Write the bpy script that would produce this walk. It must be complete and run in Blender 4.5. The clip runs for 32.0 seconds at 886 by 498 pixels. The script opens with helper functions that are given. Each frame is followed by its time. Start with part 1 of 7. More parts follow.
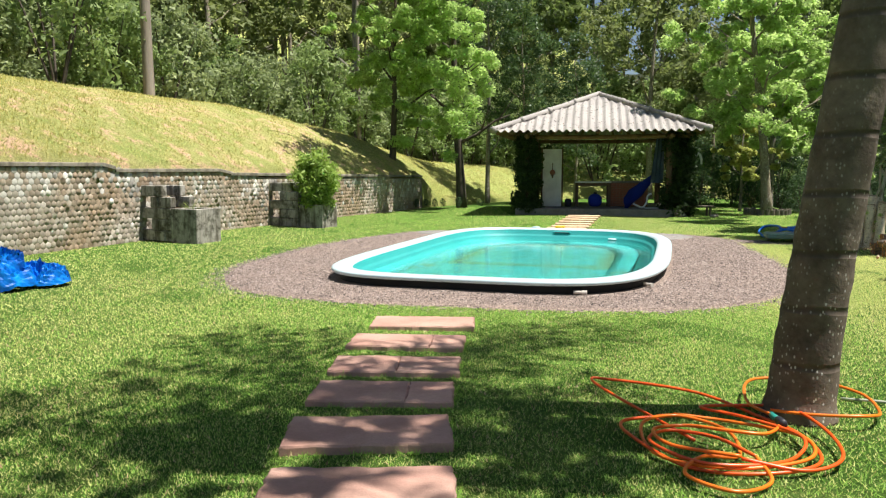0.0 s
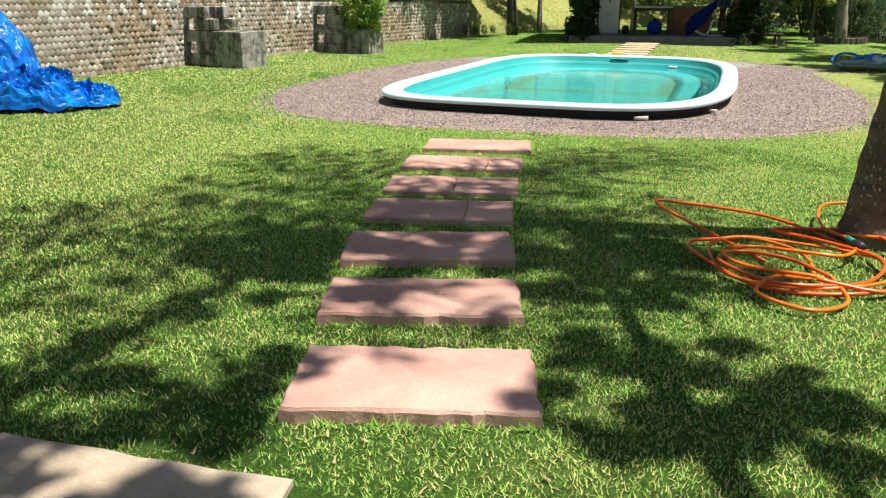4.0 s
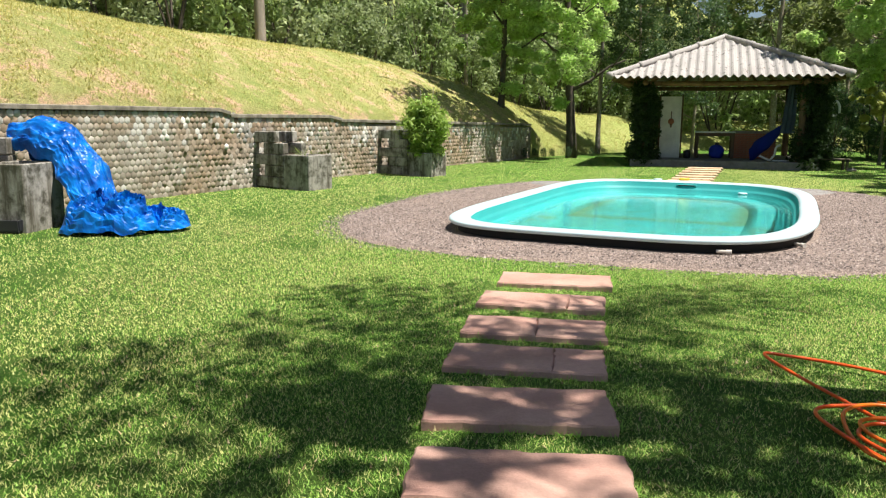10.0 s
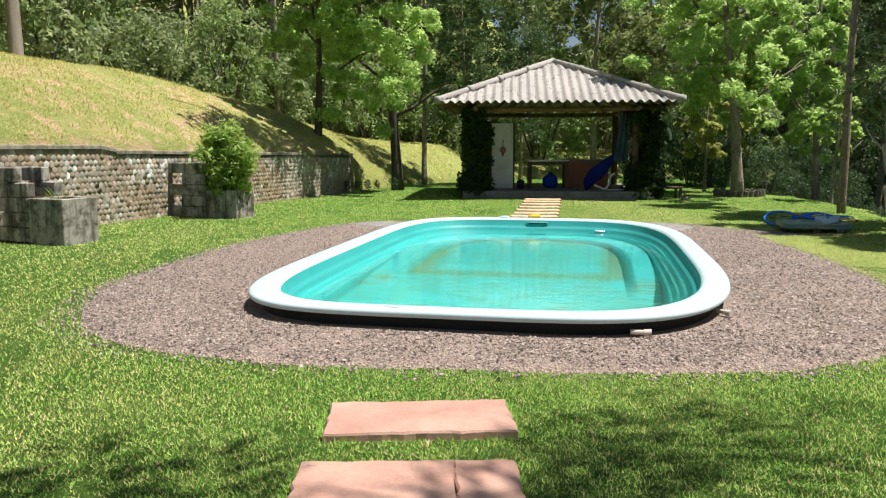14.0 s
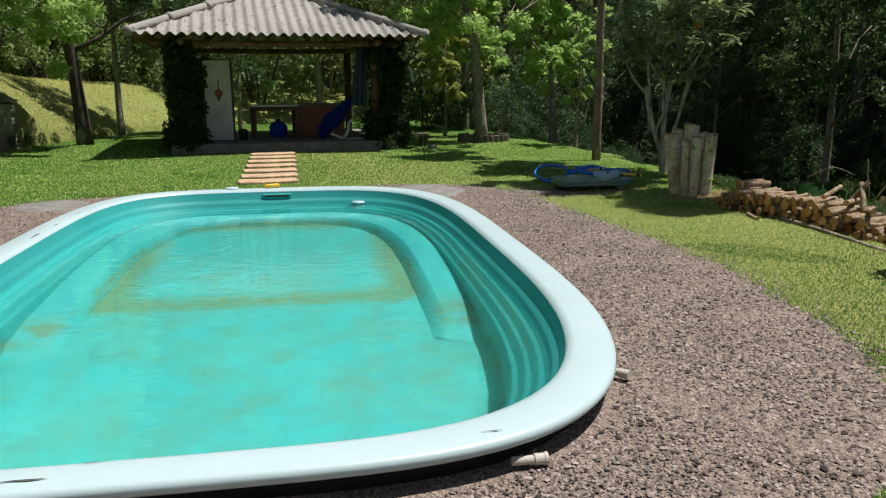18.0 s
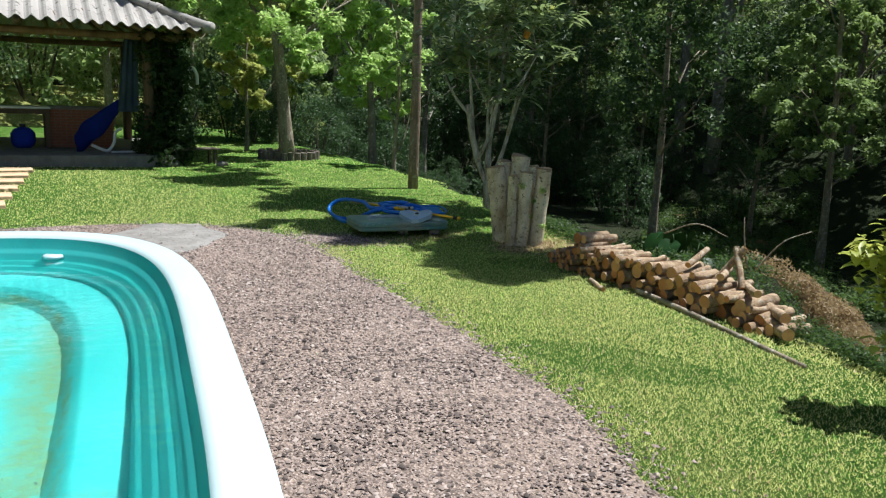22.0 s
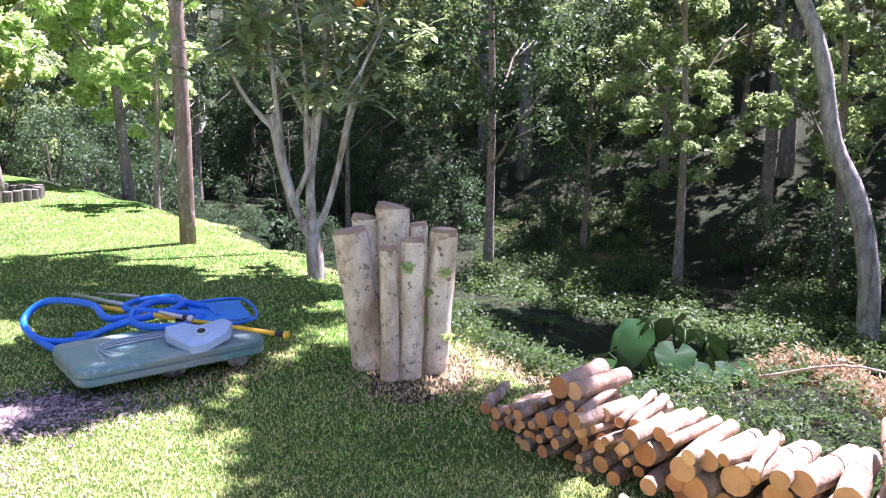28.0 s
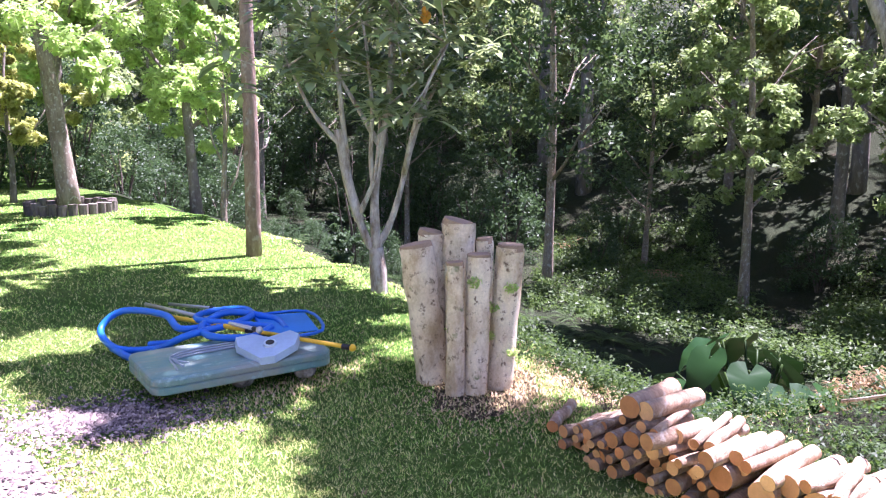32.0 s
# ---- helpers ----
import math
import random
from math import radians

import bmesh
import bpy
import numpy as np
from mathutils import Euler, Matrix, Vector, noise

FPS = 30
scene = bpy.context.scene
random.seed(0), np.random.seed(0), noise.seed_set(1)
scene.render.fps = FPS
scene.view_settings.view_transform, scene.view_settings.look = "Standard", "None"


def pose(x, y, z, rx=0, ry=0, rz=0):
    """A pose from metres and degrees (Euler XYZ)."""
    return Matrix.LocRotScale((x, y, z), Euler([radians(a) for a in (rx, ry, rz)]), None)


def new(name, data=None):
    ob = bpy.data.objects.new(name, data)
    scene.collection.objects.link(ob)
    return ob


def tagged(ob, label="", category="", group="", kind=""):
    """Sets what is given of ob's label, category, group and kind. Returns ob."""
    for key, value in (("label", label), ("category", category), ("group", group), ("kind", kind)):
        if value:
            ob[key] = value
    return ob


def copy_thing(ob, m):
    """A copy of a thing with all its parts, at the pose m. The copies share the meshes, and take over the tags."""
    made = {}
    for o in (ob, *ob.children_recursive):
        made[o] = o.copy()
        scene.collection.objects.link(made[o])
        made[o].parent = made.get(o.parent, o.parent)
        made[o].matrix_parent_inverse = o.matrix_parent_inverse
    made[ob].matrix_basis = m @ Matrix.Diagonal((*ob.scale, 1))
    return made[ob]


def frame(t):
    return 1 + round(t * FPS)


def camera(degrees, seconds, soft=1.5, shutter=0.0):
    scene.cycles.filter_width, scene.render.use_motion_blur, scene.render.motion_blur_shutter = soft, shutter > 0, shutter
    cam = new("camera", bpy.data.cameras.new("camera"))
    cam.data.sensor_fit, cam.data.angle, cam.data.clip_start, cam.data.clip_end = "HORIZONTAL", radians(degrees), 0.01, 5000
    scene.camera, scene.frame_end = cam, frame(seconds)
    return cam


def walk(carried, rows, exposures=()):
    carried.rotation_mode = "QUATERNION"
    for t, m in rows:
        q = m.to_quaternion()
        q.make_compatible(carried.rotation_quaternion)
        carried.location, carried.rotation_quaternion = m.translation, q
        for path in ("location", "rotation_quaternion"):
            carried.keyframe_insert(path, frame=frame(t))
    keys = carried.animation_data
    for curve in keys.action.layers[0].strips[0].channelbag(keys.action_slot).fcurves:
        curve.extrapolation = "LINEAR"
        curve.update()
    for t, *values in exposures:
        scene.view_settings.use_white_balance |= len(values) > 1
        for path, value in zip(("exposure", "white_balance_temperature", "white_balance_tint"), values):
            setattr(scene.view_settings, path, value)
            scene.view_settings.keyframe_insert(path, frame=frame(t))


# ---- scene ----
cam = camera(60.1, 32.0, soft=1.2)
METRES, EYE, TILT, LEAN, TURN = 15.0, 1.56, -6.0, 0.0, 0.0
ROWS = [
    (0.0, 0.0, 0.0, 0.0, 0.0, 0.0, -0.0),
    (0.5, -0.0009, -0.0003, 0.0002, 0.58, -0.24, -0.28),
    (1.0, -0.0016, -0.001, -0.0003, 1.0, -0.47, -0.47),
    (1.5, -0.0024, 0.0006, -0.003, 1.71, -3.51, -1.25),
    (2.0, -0.0046, 0.0044, -0.0098, 3.33, -10.48, -2.32),
    (2.5, -0.0056, 0.0071, -0.0151, 4.87, -16.22, -2.63),
    (4.5, -0.0088, 0.0117, -0.0059, 2.69, -9.8, 0.12),
    (5.0, -0.0147, 0.0128, -0.0025, 0.99, -7.22, -1.08),
    (5.5, -0.0166, 0.0131, -0.0011, 0.59, -5.09, -0.87),
    (6.0, -0.0167, 0.0135, -0.0009, 0.18, -3.87, -0.29),
    (6.5, -0.0165, 0.0133, -0.0008, 0.38, -3.45, 0.17),
    (7.0, -0.0161, 0.0134, -0.0003, 0.31, -2.94, 0.04),
    (7.5, -0.0164, 0.0135, -0.0001, 0.01, -2.57, -0.74),
    (8.0, -0.0162, 0.0126, 0.0002, -0.33, -2.42, -1.34),
    (8.5, -0.0148, 0.0129, -0.0003, -0.44, -2.37, -0.61),
    (9.0, -0.0178, 0.0146, 0.0011, 1.28, -2.07, 0.2),
    (9.5, -0.0211, 0.0208, 0.0002, 4.07, -2.47, -0.46),
    (10.0, -0.0228, 0.0363, 0.0001, 7.32, -3.78, -1.08),
    (10.5, -0.0249, 0.0493, 0.001, 9.21, -4.53, -0.46),
    (11.0, -0.0306, 0.0679, 0.0031, 8.56, -4.74, 0.44),
    (11.5, -0.0326, 0.0897, 0.0049, 6.6, -4.73, 0.25),
    (12.0, -0.037, 0.1138, 0.007, 4.38, -4.23, -0.06),
    (12.5, -0.0409, 0.1401, 0.0101, 0.91, -3.19, 0.8),
    (13.0, -0.0402, 0.1685, 0.0103, -0.75, -1.9, 0.58),
    (13.5, -0.0375, 0.1986, 0.0144, -4.61, -1.44, 0.77),
    (15.5, -0.0198, 0.3369, 0.0423, -6.95, -3.36, 0.55),
    (16.0, -0.0177, 0.3667, 0.044, -7.69, -4.06, 0.48),
    (16.5, -0.0124, 0.3931, 0.0475, -11.22, -5.05, 0.78),
    (17.0, -0.0082, 0.4193, 0.0502, -13.02, -5.8, 1.05),
    (17.5, -0.0056, 0.4317, 0.0515, -17.28, -6.66, 2.17),
    (18.0, -0.0022, 0.4388, 0.0531, -26.61, -6.92, 3.02),
    (18.5, -0.0005, 0.4435, 0.0535, -31.71, -6.91, 2.64),
    (19.0, 0.0061, 0.4493, 0.0525, -35.89, -7.94, 1.94),
    (19.5, 0.0215, 0.4654, 0.0547, -39.56, -8.78, 2.04),
    (20.0, 0.0347, 0.4844, 0.0576, -42.06, -8.62, 2.83),
    (20.5, 0.0569, 0.5092, 0.0632, -45.64, -8.38, 3.88),
    (21.0, 0.0856, 0.5339, 0.0646, -44.87, -7.8, 3.21),
    (21.5, 0.1126, 0.557, 0.0683, -43.04, -7.16, 1.31),
    (22.0, 0.1397, 0.5805, 0.0701, -38.58, -6.69, 1.43),
    (22.5, 0.1646, 0.6068, 0.0709, -34.22, -6.28, 1.31),
    (23.0, 0.1884, 0.6355, 0.0753, -32.36, -5.93, 1.79),
    (23.5, 0.2118, 0.6643, 0.0778, -30.82, -6.28, 1.72),
    (24.0, 0.2338, 0.6935, 0.081, -34.28, -6.62, 2.35),
    (24.5, 0.2604, 0.715, 0.0802, -43.11, -8.23, 3.8),
    (26.5, 0.306, 0.7882, 0.0899, -50.28, -8.6, 6.16),
    (27.0, 0.3117, 0.807, 0.0926, -51.17, -7.28, 5.46),
    (27.5, 0.3154, 0.8132, 0.0928, -54.25, -7.17, 4.94),
    (28.0, 0.3158, 0.815, 0.0925, -54.9, -7.11, 4.13),
    (28.5, 0.3143, 0.8161, 0.0927, -54.36, -6.84, 3.63),
    (29.0, 0.3135, 0.8186, 0.0927, -52.98, -6.47, 3.48),
    (29.5, 0.3131, 0.8197, 0.0927, -51.58, -6.35, 3.67),
    (30.0, 0.3127, 0.8203, 0.093, -50.25, -6.09, 3.49),
    (30.5, 0.3089, 0.8226, 0.0933, -47.6, -5.77, 3.38),
    (31.0, 0.3106, 0.8214, 0.0932, -47.11, -5.58, 3.73),
    (31.5, 0.3128, 0.8195, 0.0929, -49.13, -5.66, 3.97),
    (32.0, 0.3136, 0.8185, 0.0929, -50.64, -5.71, 4.03),
]
walk(cam, [(t, pose(0, 0, EYE, TILT, LEAN, TURN) @ pose(METRES * x, METRES * y, METRES * z, 90 + pitch, roll, yaw)) for t, x, y, z, yaw, pitch, roll in ROWS],
     exposures=[(0.0, 0.83, 6500, 10), (10.0, 0.84, 6500, 10), (13.5, 0.70, 6500, 10), (16.0, 0.25, 6400, 10), (17.0, 0.0, 6400, 10), (19.0, 0.2, 6300, 8), (22.0, 0.66, 5950, 8), (24.5, 1.0, 5800, 8), (28.0, 2.53, 5600, 50), (32.0, 2.58, 5600, 52)])

# ---- sky and sun: high, from the right and a little behind the first view ----
SUN = Vector((0.38, -0.10, 1.0)).normalized()
world = bpy.data.worlds.new("sky")
scene.world = world
world.use_nodes = True
wn = world.node_tree.nodes
sky = wn.new("ShaderNodeTexSky")
sky.sky_type, sky.sun_disc = "NISHITA", False
sky.sun_elevation = math.asin(SUN.z)
sky.sun_rotation = math.atan2(SUN.x, SUN.y)
wn["Background"].inputs[1].default_value = 0.05
world.node_tree.links.new(sky.outputs[0], wn["Background"].inputs[0])
sun = new("sun", bpy.data.lights.new("sun", "SUN"))
sun.data.energy, sun.data.angle, sun.data.color = 5.0, radians(0.53), (1.0, 0.96, 0.89)
sun.matrix_world = SUN.to_track_quat("Z", "Y").to_matrix().to_4x4()

# ---- small tools ----
def part(name, bm, material, parent=None, label="", smooth=False):
    """Link a bmesh as one mesh object, under a thing or a part."""
    me = bpy.data.meshes.new(name)
    bm.to_mesh(me)
    bm.free()
    return link(name, me, material, parent, label, smooth)


def link(name, me, material, parent=None, label="", smooth=False):
    if material is not None and not me.materials:
        me.materials.append(material)
    if smooth:
        me.polygons.foreach_set("use_smooth", [True] * len(me.polygons))
    ob = new(name, me)
    if parent is not None:
        ob.parent = parent
    if label:
        ob["label"] = label
    return ob


def thing(name, label, category, at=(0, 0, 0), rz=0.0, group="", kind=""):
    ob = new(name)
    ob.empty_display_size = 0.2
    ob.matrix_basis = pose(*at, 0, 0, rz)
    return tagged(ob, label, category, group, kind)


def fast(name, verts, faces):
    """A mesh from numpy arrays: verts (n, 3), faces (m, k)."""
    verts, faces = np.asarray(verts, np.float32), np.asarray(faces, np.int32)
    me = bpy.data.meshes.new(name)
    k = faces.shape[1]
    me.vertices.add(len(verts))
    me.vertices.foreach_set("co", verts.ravel())
    me.loops.add(faces.size)
    me.loops.foreach_set("vertex_index", faces.ravel())
    me.polygons.add(len(faces))
    me.polygons.foreach_set("loop_start", np.arange(0, faces.size, k, dtype=np.int32))
    me.update(calc_edges=True)
    me.validate()
    return me


def box(bm, size, m=None, bevel=0.0, seg=1):
    """A box of that size, centred on the pose m."""
    m = m or Matrix()
    made = bmesh.ops.create_cube(bm, size=1.0, matrix=m @ Matrix.Diagonal((*size, 1)))
    if bevel:
        edges = list({e for v in made["verts"] for e in v.link_edges})
        bmesh.ops.bevel(bm, geom=edges, offset=bevel, segments=seg, affect="EDGES", profile=0.5)


def tube(bm, points, radii, seg=8, caps=True, wob=0.0):
    """A round tube along points."""
    points = [Vector(p) for p in points]
    rings = []
    prev = None
    for i, p in enumerate(points):
        d = (points[min(i + 1, len(points) - 1)] - points[max(i - 1, 0)]).normalized()
        if prev is None:
            a = d.orthogonal().normalized()
        else:
            a = (prev - d * prev.dot(d)).normalized()
        prev = a
        b = d.cross(a)
        r = radii[i] if hasattr(radii, "__len__") else radii
        ring = []
        for k in range(seg):
            w = 2 * math.pi * k / seg
            rr = r * (1 + wob * noise.noise((p + a * math.cos(w) * 0.3 + b * math.sin(w) * 0.3) * 6))
            ring.append(bm.verts.new(p + (a * math.cos(w) + b * math.sin(w)) * rr))
        rings.append(ring)
    for r0, r1 in zip(rings, rings[1:]):
        for k in range(seg):
            bm.faces.new((r0[k], r0[(k + 1) % seg], r1[(k + 1) % seg], r1[k]))
    if caps:
        bm.faces.new(rings[0][::-1])
        bm.faces.new(rings[-1])
    return rings


def smoothline(points, n):
    """A smooth curve through points (Catmull-Rom), n steps between each two."""
    p = [Vector(q) for q in points]
    p = [p[0] * 2 - p[1]] + p + [p[-1] * 2 - p[-2]]
    out = []
    for a, b, c, d in zip(p, p[1:], p[2:], p[3:]):
        for i in range(n):
            t = i / n
            out.append(0.5 * (2 * b + (c - a) * t + (2 * a - 5 * b + 4 * c - d) * t * t + (3 * b - a - 3 * c + d) * t ** 3))
    out.append(p[-2])
    return out


def step01(a, b, x):
    t = np.clip((x - a) / (b - a), 0, 1)
    return t * t * (3 - 2 * t)


# ---- materials ----
class Mat:
    """A node material put together step by step."""

    def __init__(self, name, rough=0.8, metal=0.0, spec=0.4):
        self.m = bpy.data.materials.new(name)
        self.m.use_nodes = True
        self.n, self.l = self.m.node_tree.nodes, self.m.node_tree.links
        self.b = self.n["Principled BSDF"]
        self.out = self.n["Material Output"]
        self.b.inputs["Roughness"].default_value = rough
        self.b.inputs["Metallic"].default_value = metal
        self.b.inputs["Specular IOR Level"].default_value = spec
        self.co = self.n.new("ShaderNodeTexCoord").outputs["Object"]

    def world(self):
        self.co = self.n.new("ShaderNodeNewGeometry").outputs["Position"]
        return self

    def put(self, a, b):
        self.l.new(a, b)

    def noise(self, scale, detail=4, rough=0.6, stretch=None, co=None):
        t = self.n.new("ShaderNodeTexNoise")
        t.inputs["Scale"].default_value, t.inputs["Detail"].default_value, t.inputs["Roughness"].default_value = scale, detail, rough
        co = co or self.co
        if stretch:
            mp = self.n.new("ShaderNodeMapping")
            mp.inputs["Scale"].default_value = stretch
            self.put(co, mp.inputs[0])
            co = mp.outputs[0]
        self.put(co, t.inputs["Vector"])
        return t.outputs["Fac"]

    def voronoi(self, scale, out="Distance", feature="F1", stretch=None):
        t = self.n.new("ShaderNodeTexVoronoi")
        t.feature = feature
        t.inputs["Scale"].default_value = scale
        co = self.co
        if stretch:
            mp = self.n.new("ShaderNodeMapping")
            mp.inputs["Scale"].default_value = stretch
            self.put(co, mp.inputs[0])
            co = mp.outputs[0]
        self.put(co, t.inputs["Vector"])
        return t.outputs[out]

    def ramp(self, fac, stops):
        r = self.n.new("ShaderNodeValToRGB")
        e = r.color_ramp.elements
        while len(e) < len(stops):
            e.new(0.5)
        for el, (p, c) in zip(e, stops):
            el.position = p
            el.color = (*c, 1) if len(c) == 3 else c
        self.put(fac, r.inputs[0])
        return r.outputs[0]

    def range(self, fac, a, b, c=0.0, d=1.0):
        r = self.n.new("ShaderNodeMapRange")
        for i, v in zip((1, 2, 3, 4), (a, b, c, d)):
            r.inputs[i].default_value = v
        self.put(fac, r.inputs[0])
        return r.outputs[0]

    def mix(self, fac, a, b, mode="MIX"):
        x = self.n.new("ShaderNodeMix")
        x.data_type, x.blend_type = "RGBA", mode
        for sock, v in ((x.inputs[0], fac), (x.inputs[6], a), (x.inputs[7], b)):
            if isinstance(v, (int, float)):
                sock.default_value = v
            elif isinstance(v, tuple):
                sock.default_value = (*v, 1)
            else:
                self.put(v, sock)
        return x.outputs[2]

    def math(self, op, a, b=0.0):
        x = self.n.new("ShaderNodeMath")
        x.operation = op
        for sock, v in ((x.inputs[0], a), (x.inputs[1], b)):
            if isinstance(v, (int, float)):
                sock.default_value = v
            else:
                self.put(v, sock)
        return x.outputs[0]

    def rand(self, island=False):
        if island:
            return self.n.new("ShaderNodeNewGeometry").outputs["Random Per Island"]
        return self.n.new("ShaderNodeObjectInfo").outputs["Random"]

    def axis(self, k):
        s = self.n.new("ShaderNodeSeparateXYZ")
        self.put(self.co, s.inputs[0])
        return s.outputs[k]

    def vary(self, colour, fac, amount=0.3):
        """Lighter and darker by a factor between 0 and 1."""
        h = self.n.new("ShaderNodeHueSaturation")
        self.put(self.range(fac, 0, 1, 1 - amount, 1 + amount), h.inputs["Value"])
        if isinstance(colour, tuple):
            h.inputs["Color"].default_value = (*colour, 1)
        else:
            self.put(colour, h.inputs["Color"])
        return h.outputs[0]

    def colour(self, c):
        if isinstance(c, tuple):
            self.b.inputs["Base Color"].default_value = (*c, 1)
        else:
            self.put(c, self.b.inputs["Base Color"])
        return self

    def bump(self, height, strength=0.4, dist=0.01):
        bp = self.n.new("ShaderNodeBump")
        bp.inputs["Strength"].default_value, bp.inputs["Distance"].default_value = strength, dist
        self.put(height, bp.inputs["Height"])
        self.put(bp.outputs[0], self.b.inputs["Normal"])
        return self

    def rough(self, sock):
        self.put(sock, self.b.inputs["Roughness"])
        return self


def leaf_material(name, dark, light, island=True, glow=0.45, rough=0.5, tint=(0.35, 0.55, 0.05)):
    """Leaves: a little gloss, and light that comes through them."""
    a = Mat(name, rough, 0, 0.28)
    c = a.mix(a.rand(island), dark, light)
    c = a.mix(a.range(a.rand(False), 0, 1, 0.0, 0.35), c, tuple(0.6 * (p + q) for p, q in zip(dark, tint)))
    a.colour(c)
    tr = a.n.new("ShaderNodeBsdfTranslucent")
    a.put(a.mix(0.55, c, tint, "MIX"), tr.inputs["Color"])
    mx = a.n.new("ShaderNodeMixShader")
    mx.inputs[0].default_value = glow
    a.put(a.b.outputs[0], mx.inputs[1])
    a.put(tr.outputs[0], mx.inputs[2])
    a.put(mx.outputs[0], a.out.inputs[0])
    return a.m


def plain(name, c, rough=0.6, metal=0.0, amount=0.18, scale=9.0, bump=0.15, dist=0.004, spec=0.4):
    """A painted or plain surface with faint stains and grain."""
    a = Mat(name, rough, metal, spec)
    big, small = a.noise(scale * 0.25, 5), a.noise(scale * 8, 3)
    col = a.vary(a.vary(c, a.range(big, 0.3, 0.7), amount), small, amount * 0.6)
    a.colour(col).bump(small, bump, dist)
    return a.m


def bark(name, c1, c2, ring=0.0, scale=6.0, patches=0.0):
    a = Mat(name, 0.9, 0, 0.2)
    n1 = a.noise(scale, 6, 0.7, (1, 1, 0.35))
    n2 = a.noise(scale * 6, 4, 0.7, (1, 1, 0.3))
    col = a.mix(a.range(n1, 0.35, 0.65), c1, c2)
    col = a.vary(col, n2, 0.45)
    if patches:
        pale = a.range(a.noise(scale * 2.2, 3, 0.5, (1, 1, 0.7)), 0.58, 0.64)
        col = a.mix(a.math("MULTIPLY", pale, patches), col, (0.55, 0.55, 0.48))
    a.colour(col).bump(a.math("ADD", n1, n2), 0.7, 0.02)
    return a.m


def ground_material(name, lush, dry, soil, drier, soil_at, lush_from=None):
    a = Mat(name, 0.95, 0, 0.15).world()
    big, mid, fine = a.noise(0.35, 5, 0.65), a.noise(2.2, 5, 0.7), a.noise(34, 6, 0.85)
    c = a.mix(a.range(a.math("ADD", a.math("MULTIPLY", big, 0.6), a.math("MULTIPLY", mid, 0.4)), drier - 0.08, drier + 0.12), lush, dry)
    c = a.mix(a.range(a.math("ADD", a.math("MULTIPLY", mid, 0.7), a.math("MULTIPLY", big, 0.3)), soil_at, soil_at + 0.07), c, soil)
    if lush_from:
        c = a.mix(a.math("MULTIPLY", a.range(a.axis(1), lush_from, lush_from + 5), 0.8), c, lush)
    c = a.vary(c, a.range(fine, 0.3, 0.7), 0.75)
    a.colour(c).bump(a.math("ADD", fine, mid), 1.0, 0.06)
    return a.m


M_LAWN = ground_material("lawn_grass", (0.075, 0.17, 0.022), (0.17, 0.24, 0.055), (0.27, 0.22, 0.12), 0.53, 0.64)
M_HILL = ground_material("dry_grass", (0.29, 0.335, 0.095), (0.51, 0.44, 0.19), (0.62, 0.42, 0.27), 0.48, 0.52, 27.0)
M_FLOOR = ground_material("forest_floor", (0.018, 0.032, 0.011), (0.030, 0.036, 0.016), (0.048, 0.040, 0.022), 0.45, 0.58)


def gravel_material():
    a = Mat("gravel_bed", 0.9, 0, 0.2).world()
    cell = a.voronoi(55, "Color")
    d = a.voronoi(55, "Distance")
    c = a.ramp(a.noise(120, 1), [(0.2, (0.09, 0.07, 0.06)), (0.5, (0.28, 0.215, 0.18)), (0.8, (0.46, 0.36, 0.31))])
    c = a.vary(c, cell, 0.55)
    c = a.mix(a.math("MULTIPLY", a.range(a.noise(0.7, 4), 0.45, 0.7), 0.5), c, a.vary((0.33, 0.245, 0.195), a.noise(70, 2), 0.6))
    a.colour(c).bump(d, 0.9, 0.02)
    return a.m


def pebble_material():
    a = Mat("pebbles", 0.85, 0, 0.25)
    r = a.rand(True)
    c = a.ramp(r, [(0.0, (0.035, 0.028, 0.026)), (0.4, (0.165, 0.128, 0.112)), (0.8, (0.285, 0.225, 0.196)), (1.0, (0.43, 0.36, 0.32))])
    a.colour(a.vary(c, a.noise(60, 3), 0.3))
    return a.m


M_GRAVEL, M_PEBBLE = gravel_material(), pebble_material()


def concrete_material(name, c, moss=0.4, rand=True, island=False):
    a = Mat(name, 0.92, 0, 0.2)
    if not rand:
        a.world()
    n1, n2, n3 = a.noise(2.2, 6, 0.7), a.noise(4.5, 6, 0.7), a.noise(90, 3)
    col = a.vary(c, n1, 0.35)
    col = a.mix(a.math("MULTIPLY", a.range(a.noise(3.0, 5, 0.65, (2.2, 2.2, 0.3)), 0.48, 0.66), moss), col, (0.10, 0.085, 0.06))
    if rand or island:
        col = a.vary(col, a.rand(island), 0.45)
    col = a.mix(a.math("MULTIPLY", a.range(n2, 0.45, 0.62), moss), col, (0.07, 0.065, 0.045))
    col = a.vary(col, n3, 0.2)
    a.colour(col).bump(a.math("ADD", n2, n3), 0.5, 0.008)
    return a.m


M_CONC = concrete_material("weathered_concrete", (0.38, 0.355, 0.31), 0.95, rand=False)
M_COPING = concrete_material("dark_concrete_coping", (0.31, 0.275, 0.22), 0.6, rand=False)


